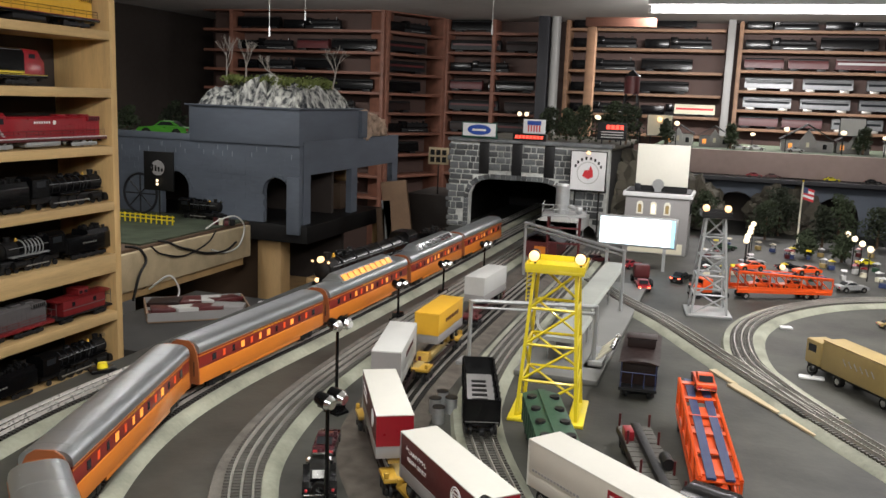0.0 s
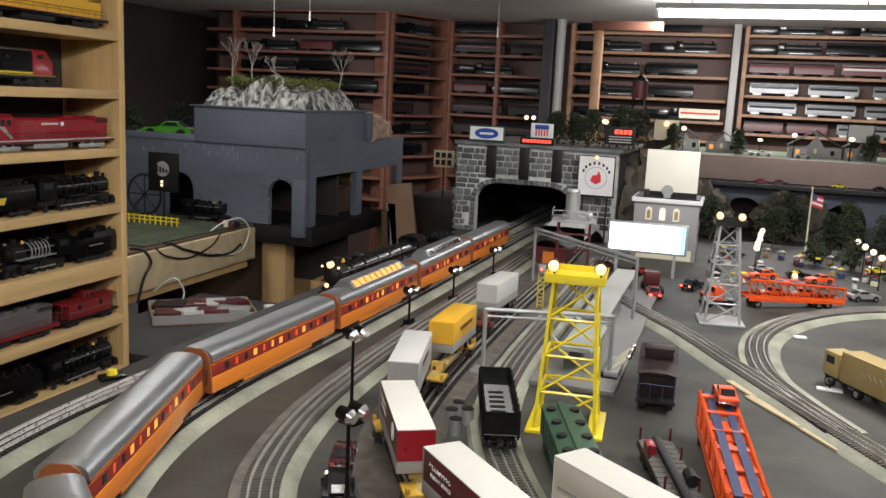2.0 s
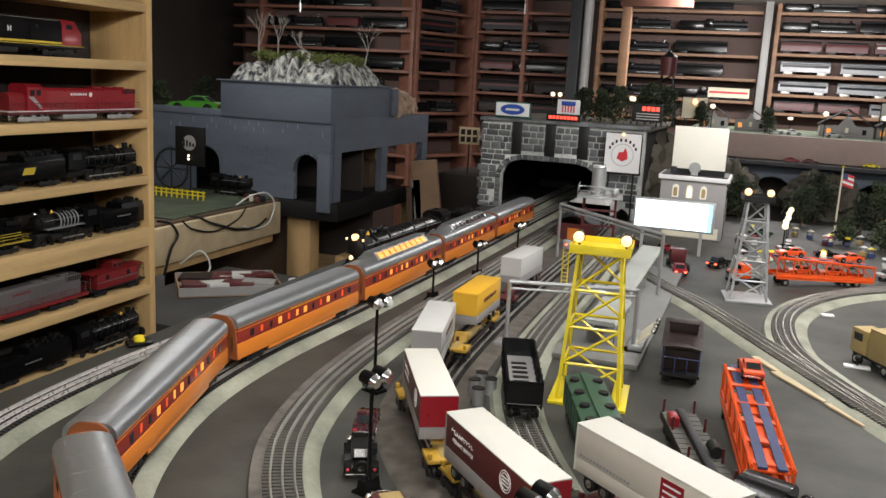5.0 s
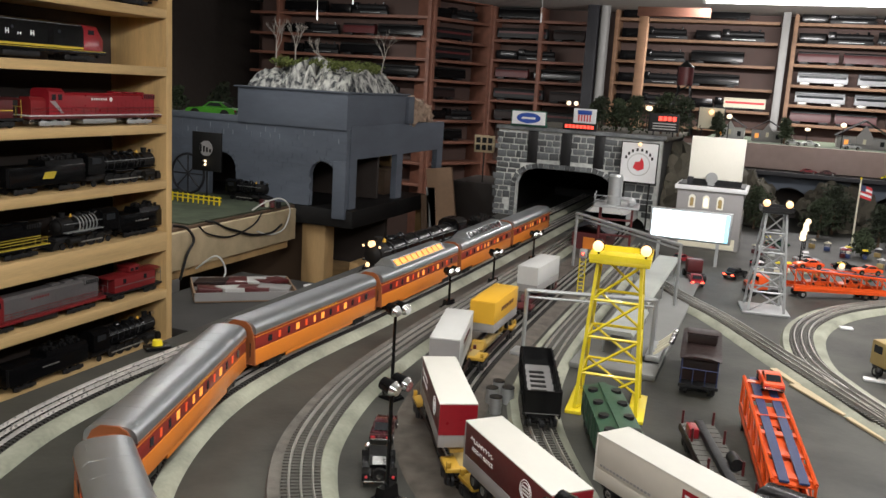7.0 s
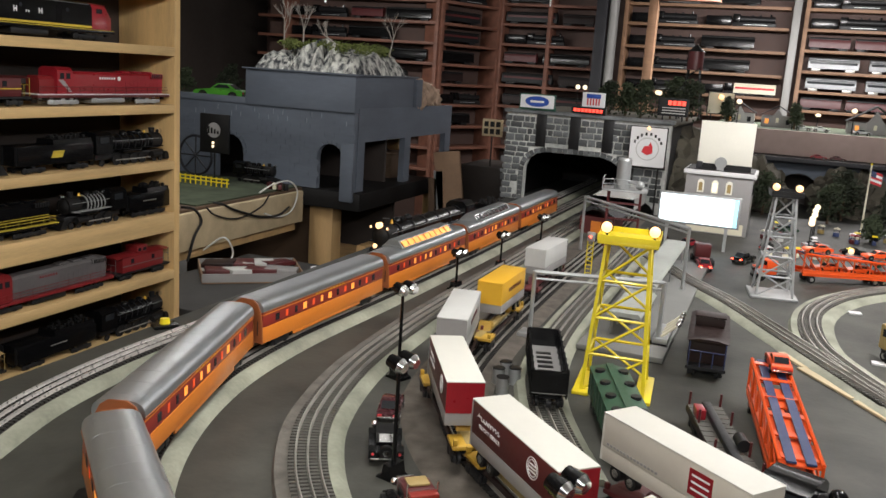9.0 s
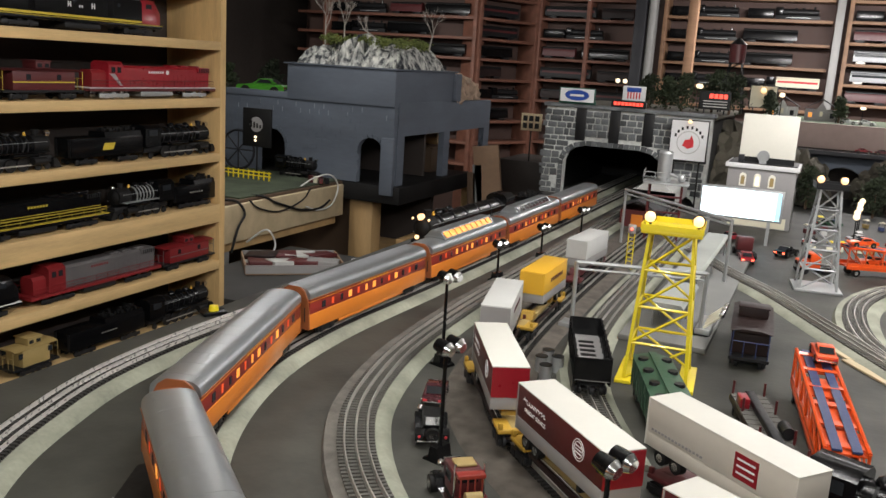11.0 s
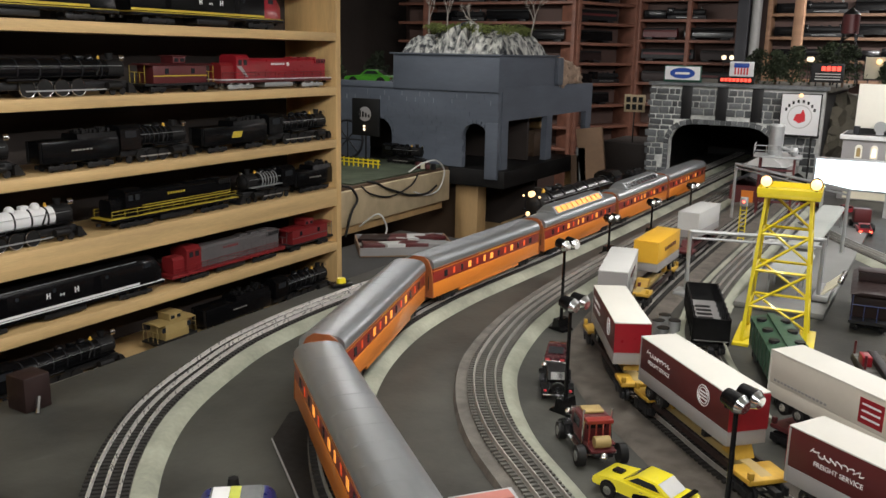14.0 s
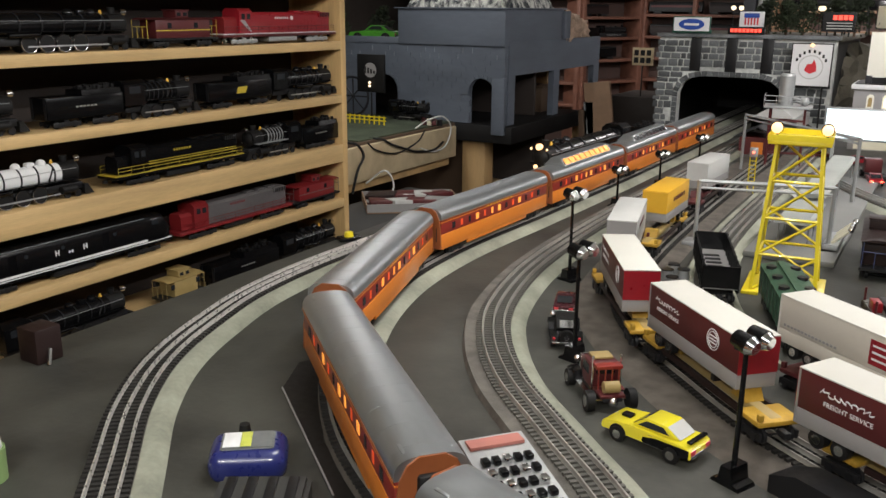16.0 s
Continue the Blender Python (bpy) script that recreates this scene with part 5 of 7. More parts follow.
def arched_wall(x0, x1, z0, z1, arches, y0, y1):
    """A wall along x with arched openings that go through it."""
    out = [(x0, z0)]
    for x, w, top in arches:
        out += flat_arch(x, w, z0, top) if w > 0.3 else arch_outline(x, w, z0, top)
    out += [(x1, z0), (x1, z1), (x0, z1)]
    return profile_y(out, y0, y1)


def seeded(n):
    return random.Random(n)


bench = thing("workbench", "rough wooden bench carrying the grey viaduct", "bench")
part("bench_top", box(-2.9, 1.98, -0.075, -1.65, 3.05, -0.035, 0.003), DARK_WOOD, bench)
part("rear_deck", box(-2.9, 3.052, -0.115, -1.36, 3.9, -0.0365, 0.003), BLACK_MATT, bench)
part("side_plank", box(-1.649, 2.0, -0.185, -1.625, 3.02, -0.045, 0.004), PLANK, bench)
part("end_plank", box(-2.88, 1.955, -0.185, -1.66, 1.978, -0.045, 0.004), PLANK, bench)
part("batten", box(-1.72, 2.02, -0.225, -1.652, 3.0, -0.19, 0.003), LUMBER, bench)
for x, y, w in ((-1.575, 3.14, 0.06), (-1.39, 4.0, 0.045), (-2.6, 2.1, 0.05), (-2.6, 3.8, 0.05), (-1.75, 2.1, 0.04)):
    part("post", box(x - w, y - 0.045, FLOOR, x + w, y + 0.045, -0.1155 if y > 3 else -0.0755, 0.004), LUMBER, bench)
part("rail", box(-1.44, 3.2, -0.36, -1.39, 3.95, -0.30, 0.003), LUMBER, bench)
part("shelf_back", box(-2.55, 3.6, FLOOR, -1.45, 3.63, -0.12), PANEL_DARK, bench)
part("kick_panel", box(-2.4, 3.2, -0.62, -1.64, 3.215, -0.12), DARK_WOOD, bench)
part("lower_shelf", box(-2.55, 3.22, -0.42, -1.445, 3.59, -0.39, 0.003), LUMBER, bench)

via = thing("viaduct_building", "slate grey wooden viaduct building with arched openings", "model building")
part("front_wall", arched_wall(-2.75, -1.405, -0.033, 0.315, [(-2.45, 0.17, 0.17), (-2.05, 0.15, 0.17), (-1.52, 0.13, 0.175)], 3.06, 3.09), SLATE, via)
side = [(3.092, -0.07), (3.16, -0.07), (3.16, 0.185), (3.60, 0.185), (3.60, -0.07), (3.67, -0.07), (3.67, 0.185), (4.14, 0.185), (4.14, -0.07), (4.22, -0.07), (4.22, 0.335), (3.092, 0.335)]
bm = profile_x([(y, z) for y, z in side], -1.43, -1.40)
part("side_wall", bm, SLATE, via)
part("upper_block", box(-1.965, 3.05, 0.3155, -1.402, 3.70, 0.475, 0.003), SLATE, via)
part("cornice", box(-1.98, 3.04, 0.4755, -1.39, 3.71, 0.482, 0.001), SLATE, via)
part("deck", box(-2.75, 3.092, 0.30, -1.432, 4.22, 0.315), SLATE, via)
part("front_parapet", box(-2.75, 3.055, 0.3155, -1.967, 3.085, 0.345, 0.002), SLATE, via)
part("side_pier", box(-1.41, 3.68, 0.336, -1.385, 3.75, 0.47, 0.002), SLATE, via)
part("corner_post", box(-1.455, 3.035, -0.075, -1.392, 3.058, 0.18, 0.002), SLATE, via)
# dark sheet stands in for the shade seen through the arches
part("shade_sheet", box(-2.75, 3.50, -0.033, -1.46, 3.52, 0.299), PANEL_DARK, via)
rnd = seeded(3)
# courses of the painted stone front
for row in range(11):
    z = 0.015 + row * 0.0265
    for k in range(26):
        x = -2.72 + k * 0.05 + (row % 2) * 0.025
        if z < 0.18 and any(abs(x - c) < w / 2 + 0.012 for c, w in ((-2.45, 0.17), (-2.05, 0.15), (-1.52, 0.13))):
            continue
        if row > 8 and rnd.random() < 0.6:
            part("mortar_line", box(x, 3.0575, z + 0.002, x + 0.0025, 3.0598, z + 0.024), SLATE_DARK, via)
        elif rnd.random() < 0.7:
            part("stone", box(x, 3.0580, z + 0.002, x + 0.044, 3.0598, z + 0.0245), SLATE, via)
for c, w in ((-2.05, 0.15), (-1.52, 0.13)):
    for k in range(11):
        a = math.pi * k / 10
        r = w / 2 + 0.009
        bm = bmesh.new()
        m = pose(c + r * math.cos(a), 3.0575, 0.172 - w / 2 + r * math.sin(a), 0, -math.degrees(a), 0)
        bmesh.ops.create_cube(bm, size=1, matrix=m @ Matrix.Diagonal((0.017, 0.004, 0.018, 1)))
        part("voussoir", bm, SLATE, via)


def rock_heap(name, label, x0, x1, y0, y1, z, height, mat, n, seed, cat="rocks"):
    r = seeded(seed)
    t = thing(name, label, cat)
    for k in range(n):
        bm = bmesh.new()
        s = r.uniform(0.03, 0.062) * (height / 0.12) ** 0.5
        bmesh.ops.create_icosphere(bm, subdivisions=3, radius=s * 0.85)
        for v in bm.verts:
            w = Vector((v.co.x, v.co.y, v.co.z * 0.35))
            q = 0.45 - abs(noise.noise(w * 60 + Vector((k * 3.1, k, seed)))) * 1.3 + noise.noise(w * 170 + Vector((k, 2, 5))) * 0.35
            v.co *= 1 + q * 0.8
            v.co.z *= 1.3
        fx, fy = r.random(), r.random()
        edge = min(fx, 1 - fx, fy, 1 - fy) * 4
        bmesh.ops.transform(bm, matrix=pose(x0 + (x1 - x0) * fx, y0 + (y1 - y0) * fy, z + s * 0.5 + height * 0.55 * min(1, edge) * r.uniform(0.5, 1), r.uniform(0, 50), r.uniform(0, 50), r.uniform(0, 360)), verts=bm.verts)
        for v in bm.verts:
            v.co.z = max(v.co.z, z)
        part("boulder", bm, mat, t)
    return t


def crag(x0, x1, y0, y1, z, height, seed):
    """A rock mass with upright ribs: rings that climb a cliff and close over the top."""
    bm = bmesh.new()
    cx, cy, rx, ry = (x0 + x1) / 2, (y0 + y1) / 2, (x1 - x0) / 2, (y1 - y0) / 2
    n, rows, rings = 220, 15, []
    for j in range(rows + 1):
        f = j / rows
        up = min(1.0, f / 0.6)
        into = 0.0 if f < 0.6 else (f - 0.6) / 0.4
        loop = []
        for i in range(n):
            a = i * math.tau / n
            c, q = math.cos(a), math.sin(a)
            c, q = math.copysign(abs(c) ** 0.45, c), math.copysign(abs(q) ** 0.45, q)
            key = Vector((c * 2.2 + seed, q * 2.2, 0))
            top = height * (0.72 + 0.5 * noise.noise(key * 1.3 + Vector((0, 0, 7))))
            rib = abs(noise.noise(key * 6.0 + Vector((0, 0, up * 1.2)))) * 0.9 + abs(noise.noise(key * 15.0 + Vector((0, 0, up * 3.5)))) * 0.5
            size = 1.0 - 0.30 * up ** 1.4 - 0.13 * rib * (1 - into) + 0.05 * noise.noise(key * 3 + Vector((0, 0, up * 4)))
            size *= 1 - into
            rise = top * up + height * (0.3 * into + 0.16 * noise.noise(Vector((c * size * 5, q * size * 5, seed))) * up)
            loop.append(bm.verts.new((cx + rx * c * size, cy + ry * q * size, z + rise)))
        rings.append(loop)
    for p, q in zip(rings, rings[1:]):
        for i in range(n):
            bm.faces.new((p[i], p[(i + 1) % n], q[(i + 1) % n], q[i]))
    bm.faces.new(rings[0][::-1])
    bmesh.ops.remove_doubles(bm, verts=bm.verts, dist=0.0004)
    return bm


heap = thing("rock_outcrop", "pale craggy rock outcrop with moss on the building's roof", "rocks")
for k, (x0, x1, y0, y1, h) in enumerate(((-1.96, -1.70, 3.06, 3.42, 0.085), (-1.80, -1.52, 3.07, 3.40, 0.115), (-1.66, -1.405, 3.08, 3.52, 0.10), (-1.80, -1.42, 3.35, 3.68, 0.10))):
    part("crag", crag(x0, x1, y0, y1, 0.4825, h, k * 3.7), ROCK, heap)
r = seeded(8)
for k in range(38):
    bm = bmesh.new()
    x, y = r.uniform(-1.93, -1.44), r.uniform(3.12, 3.55)
    for _ in range(110):
        d = Vector((r.gauss(0, 0.016), r.gauss(0, 0.016), r.gauss(0, 0.009)))
        u = Vector((r.uniform(-1, 1), r.uniform(-1, 1), r.uniform(-0.4, 1))).normalized() * 0.006
        v = u.orthogonal().normalized() * 0.004
        p = Vector((x, y, 0.4825 + 0.122 + 0.02 * noise.noise(Vector((x * 9, y * 9, 1))) - 0.02 * (x + 1.68) ** 2 / 0.06)) + d
        bm.faces.new([bm.verts.new(p + q) for q in (u, v, -u, -v)])
    tagged(part("moss_patch", bm, MOSS, heap), kind="stuff")
chest = thing("storage_crate", "dark wooden crate standing under the viaduct", "crate")
part("crate_body", box(-1.80, 3.68, -0.036, -1.50, 3.88, 0.085, 0.003), DARK_WOOD, chest)
part("crate_lid", box(-1.81, 3.67, 0.0852, -1.49, 3.89, 0.095, 0.002), DARK_WOOD, chest)
roll = thing("canvas_roll", "tan canvas roll lying on the crate", "canvas roll")
bm = rod((-1.78, 3.78, 0.139), (-1.50, 3.78, 0.139), 0.042, 0.036, 20)
for v in bm.verts:
    v.co.y += 0.006 * math.sin(v.co.x * 60)
part("roll", bm, LUMBER, roll)
part("inner_fold", rod((-1.4999, 3.78, 0.139), (-1.494, 3.78, 0.139), 0.020, n=16), CARDBOARD, roll)
for x in (-1.72, -1.57):
    part("strap", rod((x - 0.006, 3.78 + 0.006 * math.sin(x * 60), 0.139), (x + 0.006, 3.78 + 0.006 * math.sin(x * 60), 0.139), 0.0435, n=20), DARK_WOOD, roll)
rock_heap("rubble_pile", "small heap of tan and grey rubble", -1.50, -1.43, 3.76, 4.12, 0.3155, 0.12, ROCK_TAN, 22, 9)


def bare_tree(label, x, y, z, height, seed, lean=0.0):
    r = seeded(seed)
    t = thing("bare_tree", label, "model tree", "bare trees")
    trunk = bmesh.new()
    twigs = bmesh.new()
    top = Vector((lean, 0, height * 0.45))
    rod((0, 0, 0), top, 0.0042, 0.0028, 7, trunk)

    def grow(p, d, length, rad, depth):
        q = p + d * length
        rod(p, q, rad, rad * 0.6, 5, twigs if depth < 3 else trunk)
        if depth:
            for _ in range(3):
                e = (d + Vector((r.uniform(-0.6, 0.6), r.uniform(-0.6, 0.6), r.uniform(0, 0.5)))).normalized()
                grow(p + d * length * r.uniform(0.5, 1), e, length * 0.68, rad * 0.6, depth - 1)
    for _ in range(3):
        grow(top * r.uniform(0.6, 1), Vector((r.uniform(-0.5, 0.5) + lean * 3, r.uniform(-0.4, 0.4), 1)).normalized(), height * 0.28, 0.0022, 3)
    part("trunk", trunk, BARK, t)
    part("branch", twigs, BARK, t)
    place(t, x, y, z)
    return t


bare_tree("bare whitish twig tree on the rocks", -1.86, 3.2, 0.575, 0.22, 1)
bare_tree("bare whitish twig tree on the rocks", -1.77, 3.22, 0.575, 0.21, 2)
bare_tree("fallen whitish twigs on the rocks", -1.60, 3.25, 0.60, 0.12, 3, -0.09)
bare_tree("bare whitish twig tree on the rocks", -1.44, 3.45, 0.57, 0.21, 4, 0.02)


def fluffy(bm, centre, size, n, r, leaf=0.008):
    for _ in range(n):
        d = Vector((r.gauss(0, 1), r.gauss(0, 1), r.gauss(0, 1))).normalized() * r.uniform(0.35, 1)
        p = Vector(centre) + Vector((d.x * size[0], d.y * size[1], d.z * size[2]))
        a = Vector((r.uniform(-1, 1), r.uniform(-1, 1), r.uniform(-1, 1))).normalized() * leaf
        b = a.orthogonal().normalized() * leaf * 0.7
        v = [bm.verts.new(p + q) for q in (a, b, -a, -b)]
        bm.faces.new(v)


def leafy_tree(label, x, y, z, height, wide, seed, mat=None):
    r = seeded(seed)
    t = thing("model_tree", label, "model tree", "layout trees")
    part("trunk", rod((0, 0, 0), (0, 0, height * 0.6), 0.006, 0.003, 7), BARK if mat else DARK_WOOD, t)
    bm = bmesh.new()
    for k in range(9):
        f = 0.3 + 0.7 * k / 9
        s = wide * (1.15 - f) * r.uniform(0.7, 1.2) + 0.012
        fluffy(bm, (r.uniform(-0.3, 0.3) * wide, r.uniform(-0.3, 0.3) * wide, height * f), (s, s, s * 0.7), 75, r)
    part("crown", bm, mat or FOLIAGE, t)
    place(t, x, y, z)
    return t


for k, (x, y, z, h, w) in enumerate([(-2.5, 3.3, 0.315, 0.16, 0.08), (-2.3, 3.4, 0.315, 0.2, 0.09), (-2.08, 3.3, 0.315, 0.15, 0.07), (-0.40, 3.55, 0.38, 0.17, 0.08), (-0.24, 3.45, 0.38, 0.19, 0.09), (-0.05, 3.5, 0.38, 0.2, 0.1), (-0.33, 3.6, 0.38, 0.17, 0.08), (-0.14, 3.65, 0.38, 0.22, 0.09),
                                      (0.56, 3.6, 0, 0.2, 0.1), (0.62, 3.75, 0, 0.26, 0.12), (0.78, 3.5, 0, 0.2, 0.09), (0.70, 3.2, 0, 0.12, 0.05), (0.82, 3.15, 0, 0.13, 0.05), (0.86, 3.7, 0, 0.24, 0.11), (1.0, 3.6, 0, 0.2, 0.1), (0.38, 4.1, 0.36, 0.14, 0.04), (0.07, 4.15, 0.36, 0.15, 0.05), (0.98, 4.2, 0.36, 0.15, 0.05), (1.15, 4.2, 0.36, 0.15, 0.05), (0.3, 3.65, 0, 0.22, 0.1)]):
    leafy_tree("dark green bushy layout tree", x, y, z, h * 0.85, w * 0.8, 20 + k)

# green car, scene in front of the arches
place(motor_car("lime green car on the viaduct roof", LIME, 0.24), -2.17, 3.15, 0.3165, 195)
mat_ob = solid("grass_mat", box(-2.6, 2.30, -0.0345, -1.66, 3.045, -0.028, 0.001), GRASS, "patchy green grass mat on the bench", "ground", kind="structure")
fence = thing("yellow_fence", "low yellow picket fence at the bench edge", "fence")
for k in range(20):
    x = -2.35 + k * 0.027
    part("post", box(x - 0.0025, 2.738, -0.0278, x + 0.0025, 2.742, 0.012), YELLOW, fence)
for z in (-0.012, 0.003):
    part("fence_rail", box(-2.36, 2.7425, z, -1.83, 2.7455, z + 0.005), YELLOW, fence)
wheel_t = thing("mine_wheel", "large dark spoked wheel in front of the arch", "wheel")
part("rim", ring(0, 0, 0, 0.09, 0.006), STEEL_BLUE, wheel_t)
for q in range(8):
    a = q * math.tau / 8
    part("spoke", rod((0, 0, 0), (0.085 * math.cos(a), 0, 0.085 * math.sin(a)), 0.0035, n=5), STEEL_BLUE, wheel_t)
place(wheel_t, -2.16, 2.95, 0.068)
neon = thing("round_sign", "dark framed sign with a pale round face on a pole", "sign")
part("pole", rod((0, 0, -0.0278), (0, 0, 0.115), 0.004), STEEL_DARK, neon)
part("board", box(-0.075, -0.006, 0.116, 0.075, 0.006, 0.285, 0.002), BLACK_MATT, neon)
part("face", rod((0, -0.0065, 0.215), (0, -0.010, 0.215), 0.033, n=24), TRAILER_GREY, neon)
bm = bmesh.new()
for k in range(4):
    box(-0.03 + k * 0.016, -0.0115, 0.20, -0.021 + k * 0.016, -0.0101, 0.232 - 0.006 * k, 0, bm)
part("face_marks", bm, BLACK_MATT, neon)
for dz in (0.16, 0.145):
    part("bulb", ball((0.0, -0.014, dz), 0.006), BULB_WHITE, neon)
place(neon, -1.96, 2.82, -0.01)
lay(steam("old black engine in front of the arch", 0.22, drivers=3, group="bench scene"), (-1.94, 2.97), (-1.74, 2.97), -0.0275)
for k, (x, m) in enumerate(((-1.70, DARK_RED), (-1.675, CREAM), (-1.65, DARK_RED), (-1.62, STEEL_DARK))):
    b = thing("small_crate", "small painted crate on the bench", "crate", "bench crates")
    part("crate_body", box(-0.009, -0.009, 0, 0.009, 0.009, 0.022 + 0.004 * (k % 2), 0.001), m, b)
    part("crate_lid", box(-0.010, -0.010, 0.0265, 0.010, 0.010, 0.0285, 0.0005), m, b)
    place(b, x, 2.86, -0.0275, k * 20)


def cable(label, pts, r, mat, name="cable"):
    bm = bmesh.new()
    line = [Vector(p) for p in pts]
    line = [line[0] * 2 - line[1], *line, line[-1] * 2 - line[-2]]
    fine = []
    for a, b, c, d in zip(line, line[1:], line[2:], line[3:]):
        for k in range(6):
            t = k / 6
            fine.append(0.5 * (2 * b + (c - a) * t + (2 * a - 5 * b + 4 * c - d) * t * t + (3 * b - a - 3 * c + d) * t ** 3))
    fine.append(line[-2])
    loops = []
    for i, p in enumerate(fine):
        d = (fine[min(i + 1, len(fine) - 1)] - fine[max(i - 1, 0)]).normalized()
        u = d.cross(Vector((0.31, 0.87, 0.38))).normalized()
        v = d.cross(u)
        loops.append([bm.verts.new(p + (u * math.cos(k * math.tau / 6) + v * math.sin(k * math.tau / 6)) * r) for k in range(6)])
    for p, q in zip(loops, loops[1:]):
        for k in range(6):
            bm.faces.new((p[k], p[(k + 1) % 6], q[(k + 1) % 6], q[k]))
    bm.faces.new(loops[0][::-1])
    bm.faces.new(loops[-1])
    return solid(name, bm, mat, label, "cable")


cable("black cable looped over the plank", [(-1.68, 2.40, -0.030), (-1.63, 2.42, -0.035), (-1.615, 2.47, -0.06), (-1.613, 2.55, -0.085), (-1.613, 2.66, -0.115), (-1.613, 2.80, -0.125), (-1.613, 2.88, -0.10)], 0.005, BLACK_MATT)
cable("black cable hanging over the plank", [(-1.68, 2.24, -0.030), (-1.63, 2.25, -0.035), (-1.613, 2.27, -0.08), (-1.613, 2.23, -0.13), (-1.62, 2.2, -0.22)], 0.005, BLACK_MATT)
cable("thin black cord slung along the plank", [(-1.63, 2.32, -0.036), (-1.613, 2.36, -0.07), (-1.613, 2.50, -0.10), (-1.613, 2.66, -0.075), (-1.63, 2.75, -0.035)], 0.0035, BLACK_MATT)
cable("white wire looped at the bench edge", [(-1.66, 2.72, -0.026), (-1.64, 2.79, 0.004), (-1.61, 2.87, 0.014), (-1.60, 2.925, -0.04), (-1.605, 2.885, -0.118), (-1.613, 2.79, -0.132), (-1.613, 2.69, -0.105)], 0.0035, WIRE_WHITE)
cable("white wire hanging below the plank", [(-1.61, 2.28, -0.19), (-1.52, 2.28, -0.13), (-1.50, 2.31, -0.19), (-1.50, 2.26, -0.235), (-1.52, 2.2, -0.247)], 0.0035, WIRE_WHITE)

# lower stand with tools between the bench and the track
stand = thing("side_stand", "low grey stand littered with small parts", "stand")
part("stand_top", box(-1.60, 1.78, -0.28, -0.95, 2.56, -0.25, 0.003), DARK_GREY_TOP, stand)
for x in (-1.55, -1.0):
    for y in (1.84, 2.5):
        part("leg", box(x - 0.03, y - 0.03, FLOOR, x + 0.03, y + 0.03, -0.2805, 0.003), LUMBER, stand)
tray = thing("parts_tray", "open cardboard tray filled with red and pale booklets", "tray")
part("tray_base", box(-0.13, -0.09, 0, 0.13, 0.09, 0.004, 0.001), CARDBOARD, tray)
for sy in (-1, 1):
    part("tray_side", box(-0.13, sy * 0.09 - 0.002, 0.0042, 0.13, sy * 0.09 + 0.002, 0.026), TRAILER_GREY, tray)
    part("tray_end", box(sy * 0.13 - 0.002, -0.087, 0.0042, sy * 0.13 + 0.002, 0.087, 0.026), CARDBOARD, tray)
r = seeded(12)
for k in range(16):
    x, y, z = -0.078 + (k % 4) * 0.052, (-0.042, 0.042)[k % 8 // 4], 0.0055 + (k // 8) * 0.013
    bm = box(-0.042, -0.03, 0, 0.042, 0.03, 0.011, 0.001)
    bmesh.ops.transform(bm, matrix=pose(x, y, z, r.uniform(-4, 4), r.uniform(-4, 4), r.uniform(-25, 25)), verts=bm.verts)
    part("booklet", bm, (DARK_RED, TRAILER_GREY, DARK_BROWN, DARK_RED, PALE_GREY)[k % 5], tray)
place(tray, -1.39, 2.26, -0.2495, 40).scale = (1.35, 1.35, 1.35)
cup = thing("white_cup", "plain white plastic cup", "cup")
part("cup_wall", rod((0, 0, 0), (0, 0, 0.07), 0.022, 0.03, 16), SIGN_WHITE, cup)
place(cup, -1.17, 2.36, -0.2495).scale = (0.8, 0.8, 0.6)
for k, (x, w, h, t, m) in enumerate(((-1.02, 0.09, 1.0, -14, CARDBOARD), (-1.13, 0.05, 0.9, -8, GREY_METAL), (-1.18, 0.045, 0.86, -6, DARK_WOOD))):
    b = solid("leaning_board", box(-w / 2, -0.009, 0, w / 2, 0.009, h, 0.002), m, "narrow board leaning beside the bench" if k else "wide reddish board leaning beside the bench", "board", "leaning boards")
    b.matrix_basis = pose(x, 3.6, FLOOR, 0, t * 0.6, 0)
    b.scale = (1.0 if k else 1.5, 1, 1.05)
side_table = solid("dark_cabinet", box(-1.25, 4.0, FLOOR, -0.78, 4.4, 0.04, 0.006), PANEL_DARK, "dark wooden cabinet behind the leaning boards", "cabinet")
frm = thing("window_card", "small cream card with six dark panes", "card")
part("card", box(-0.055, -0.004, 0, 0.055, 0.004, 0.09, 0.001), PLANK, frm)
for i in range(3):
    for j in range(2):
        part("pane", box(-0.045 + i * 0.032, -0.0055, 0.012 + j * 0.038, -0.022 + i * 0.032, -0.0041, 0.04 + j * 0.038), DARK_GLASS, frm)
place(frm, -1.09, 4.03, 0.20, 6)
part("stem", rod((0, 0, -0.1595), (0, 0, 0.0), 0.004), STEEL_DARK, frm)
place(solid("parcel", box(-0.06, -0.04, 0, 0.06, 0.04, 0.05, 0.003), CARDBOARD, "brown cardboard parcel on the cabinet", "box"), -0.95, 4.12, 0.0405, 12)
place(solid("note_box", box(-0.04, -0.03, 0, 0.04, 0.03, 0.035, 0.002), CREAM, "small cream box on the cabinet", "box"), -0.90, 4.06, 0.0912, -8)

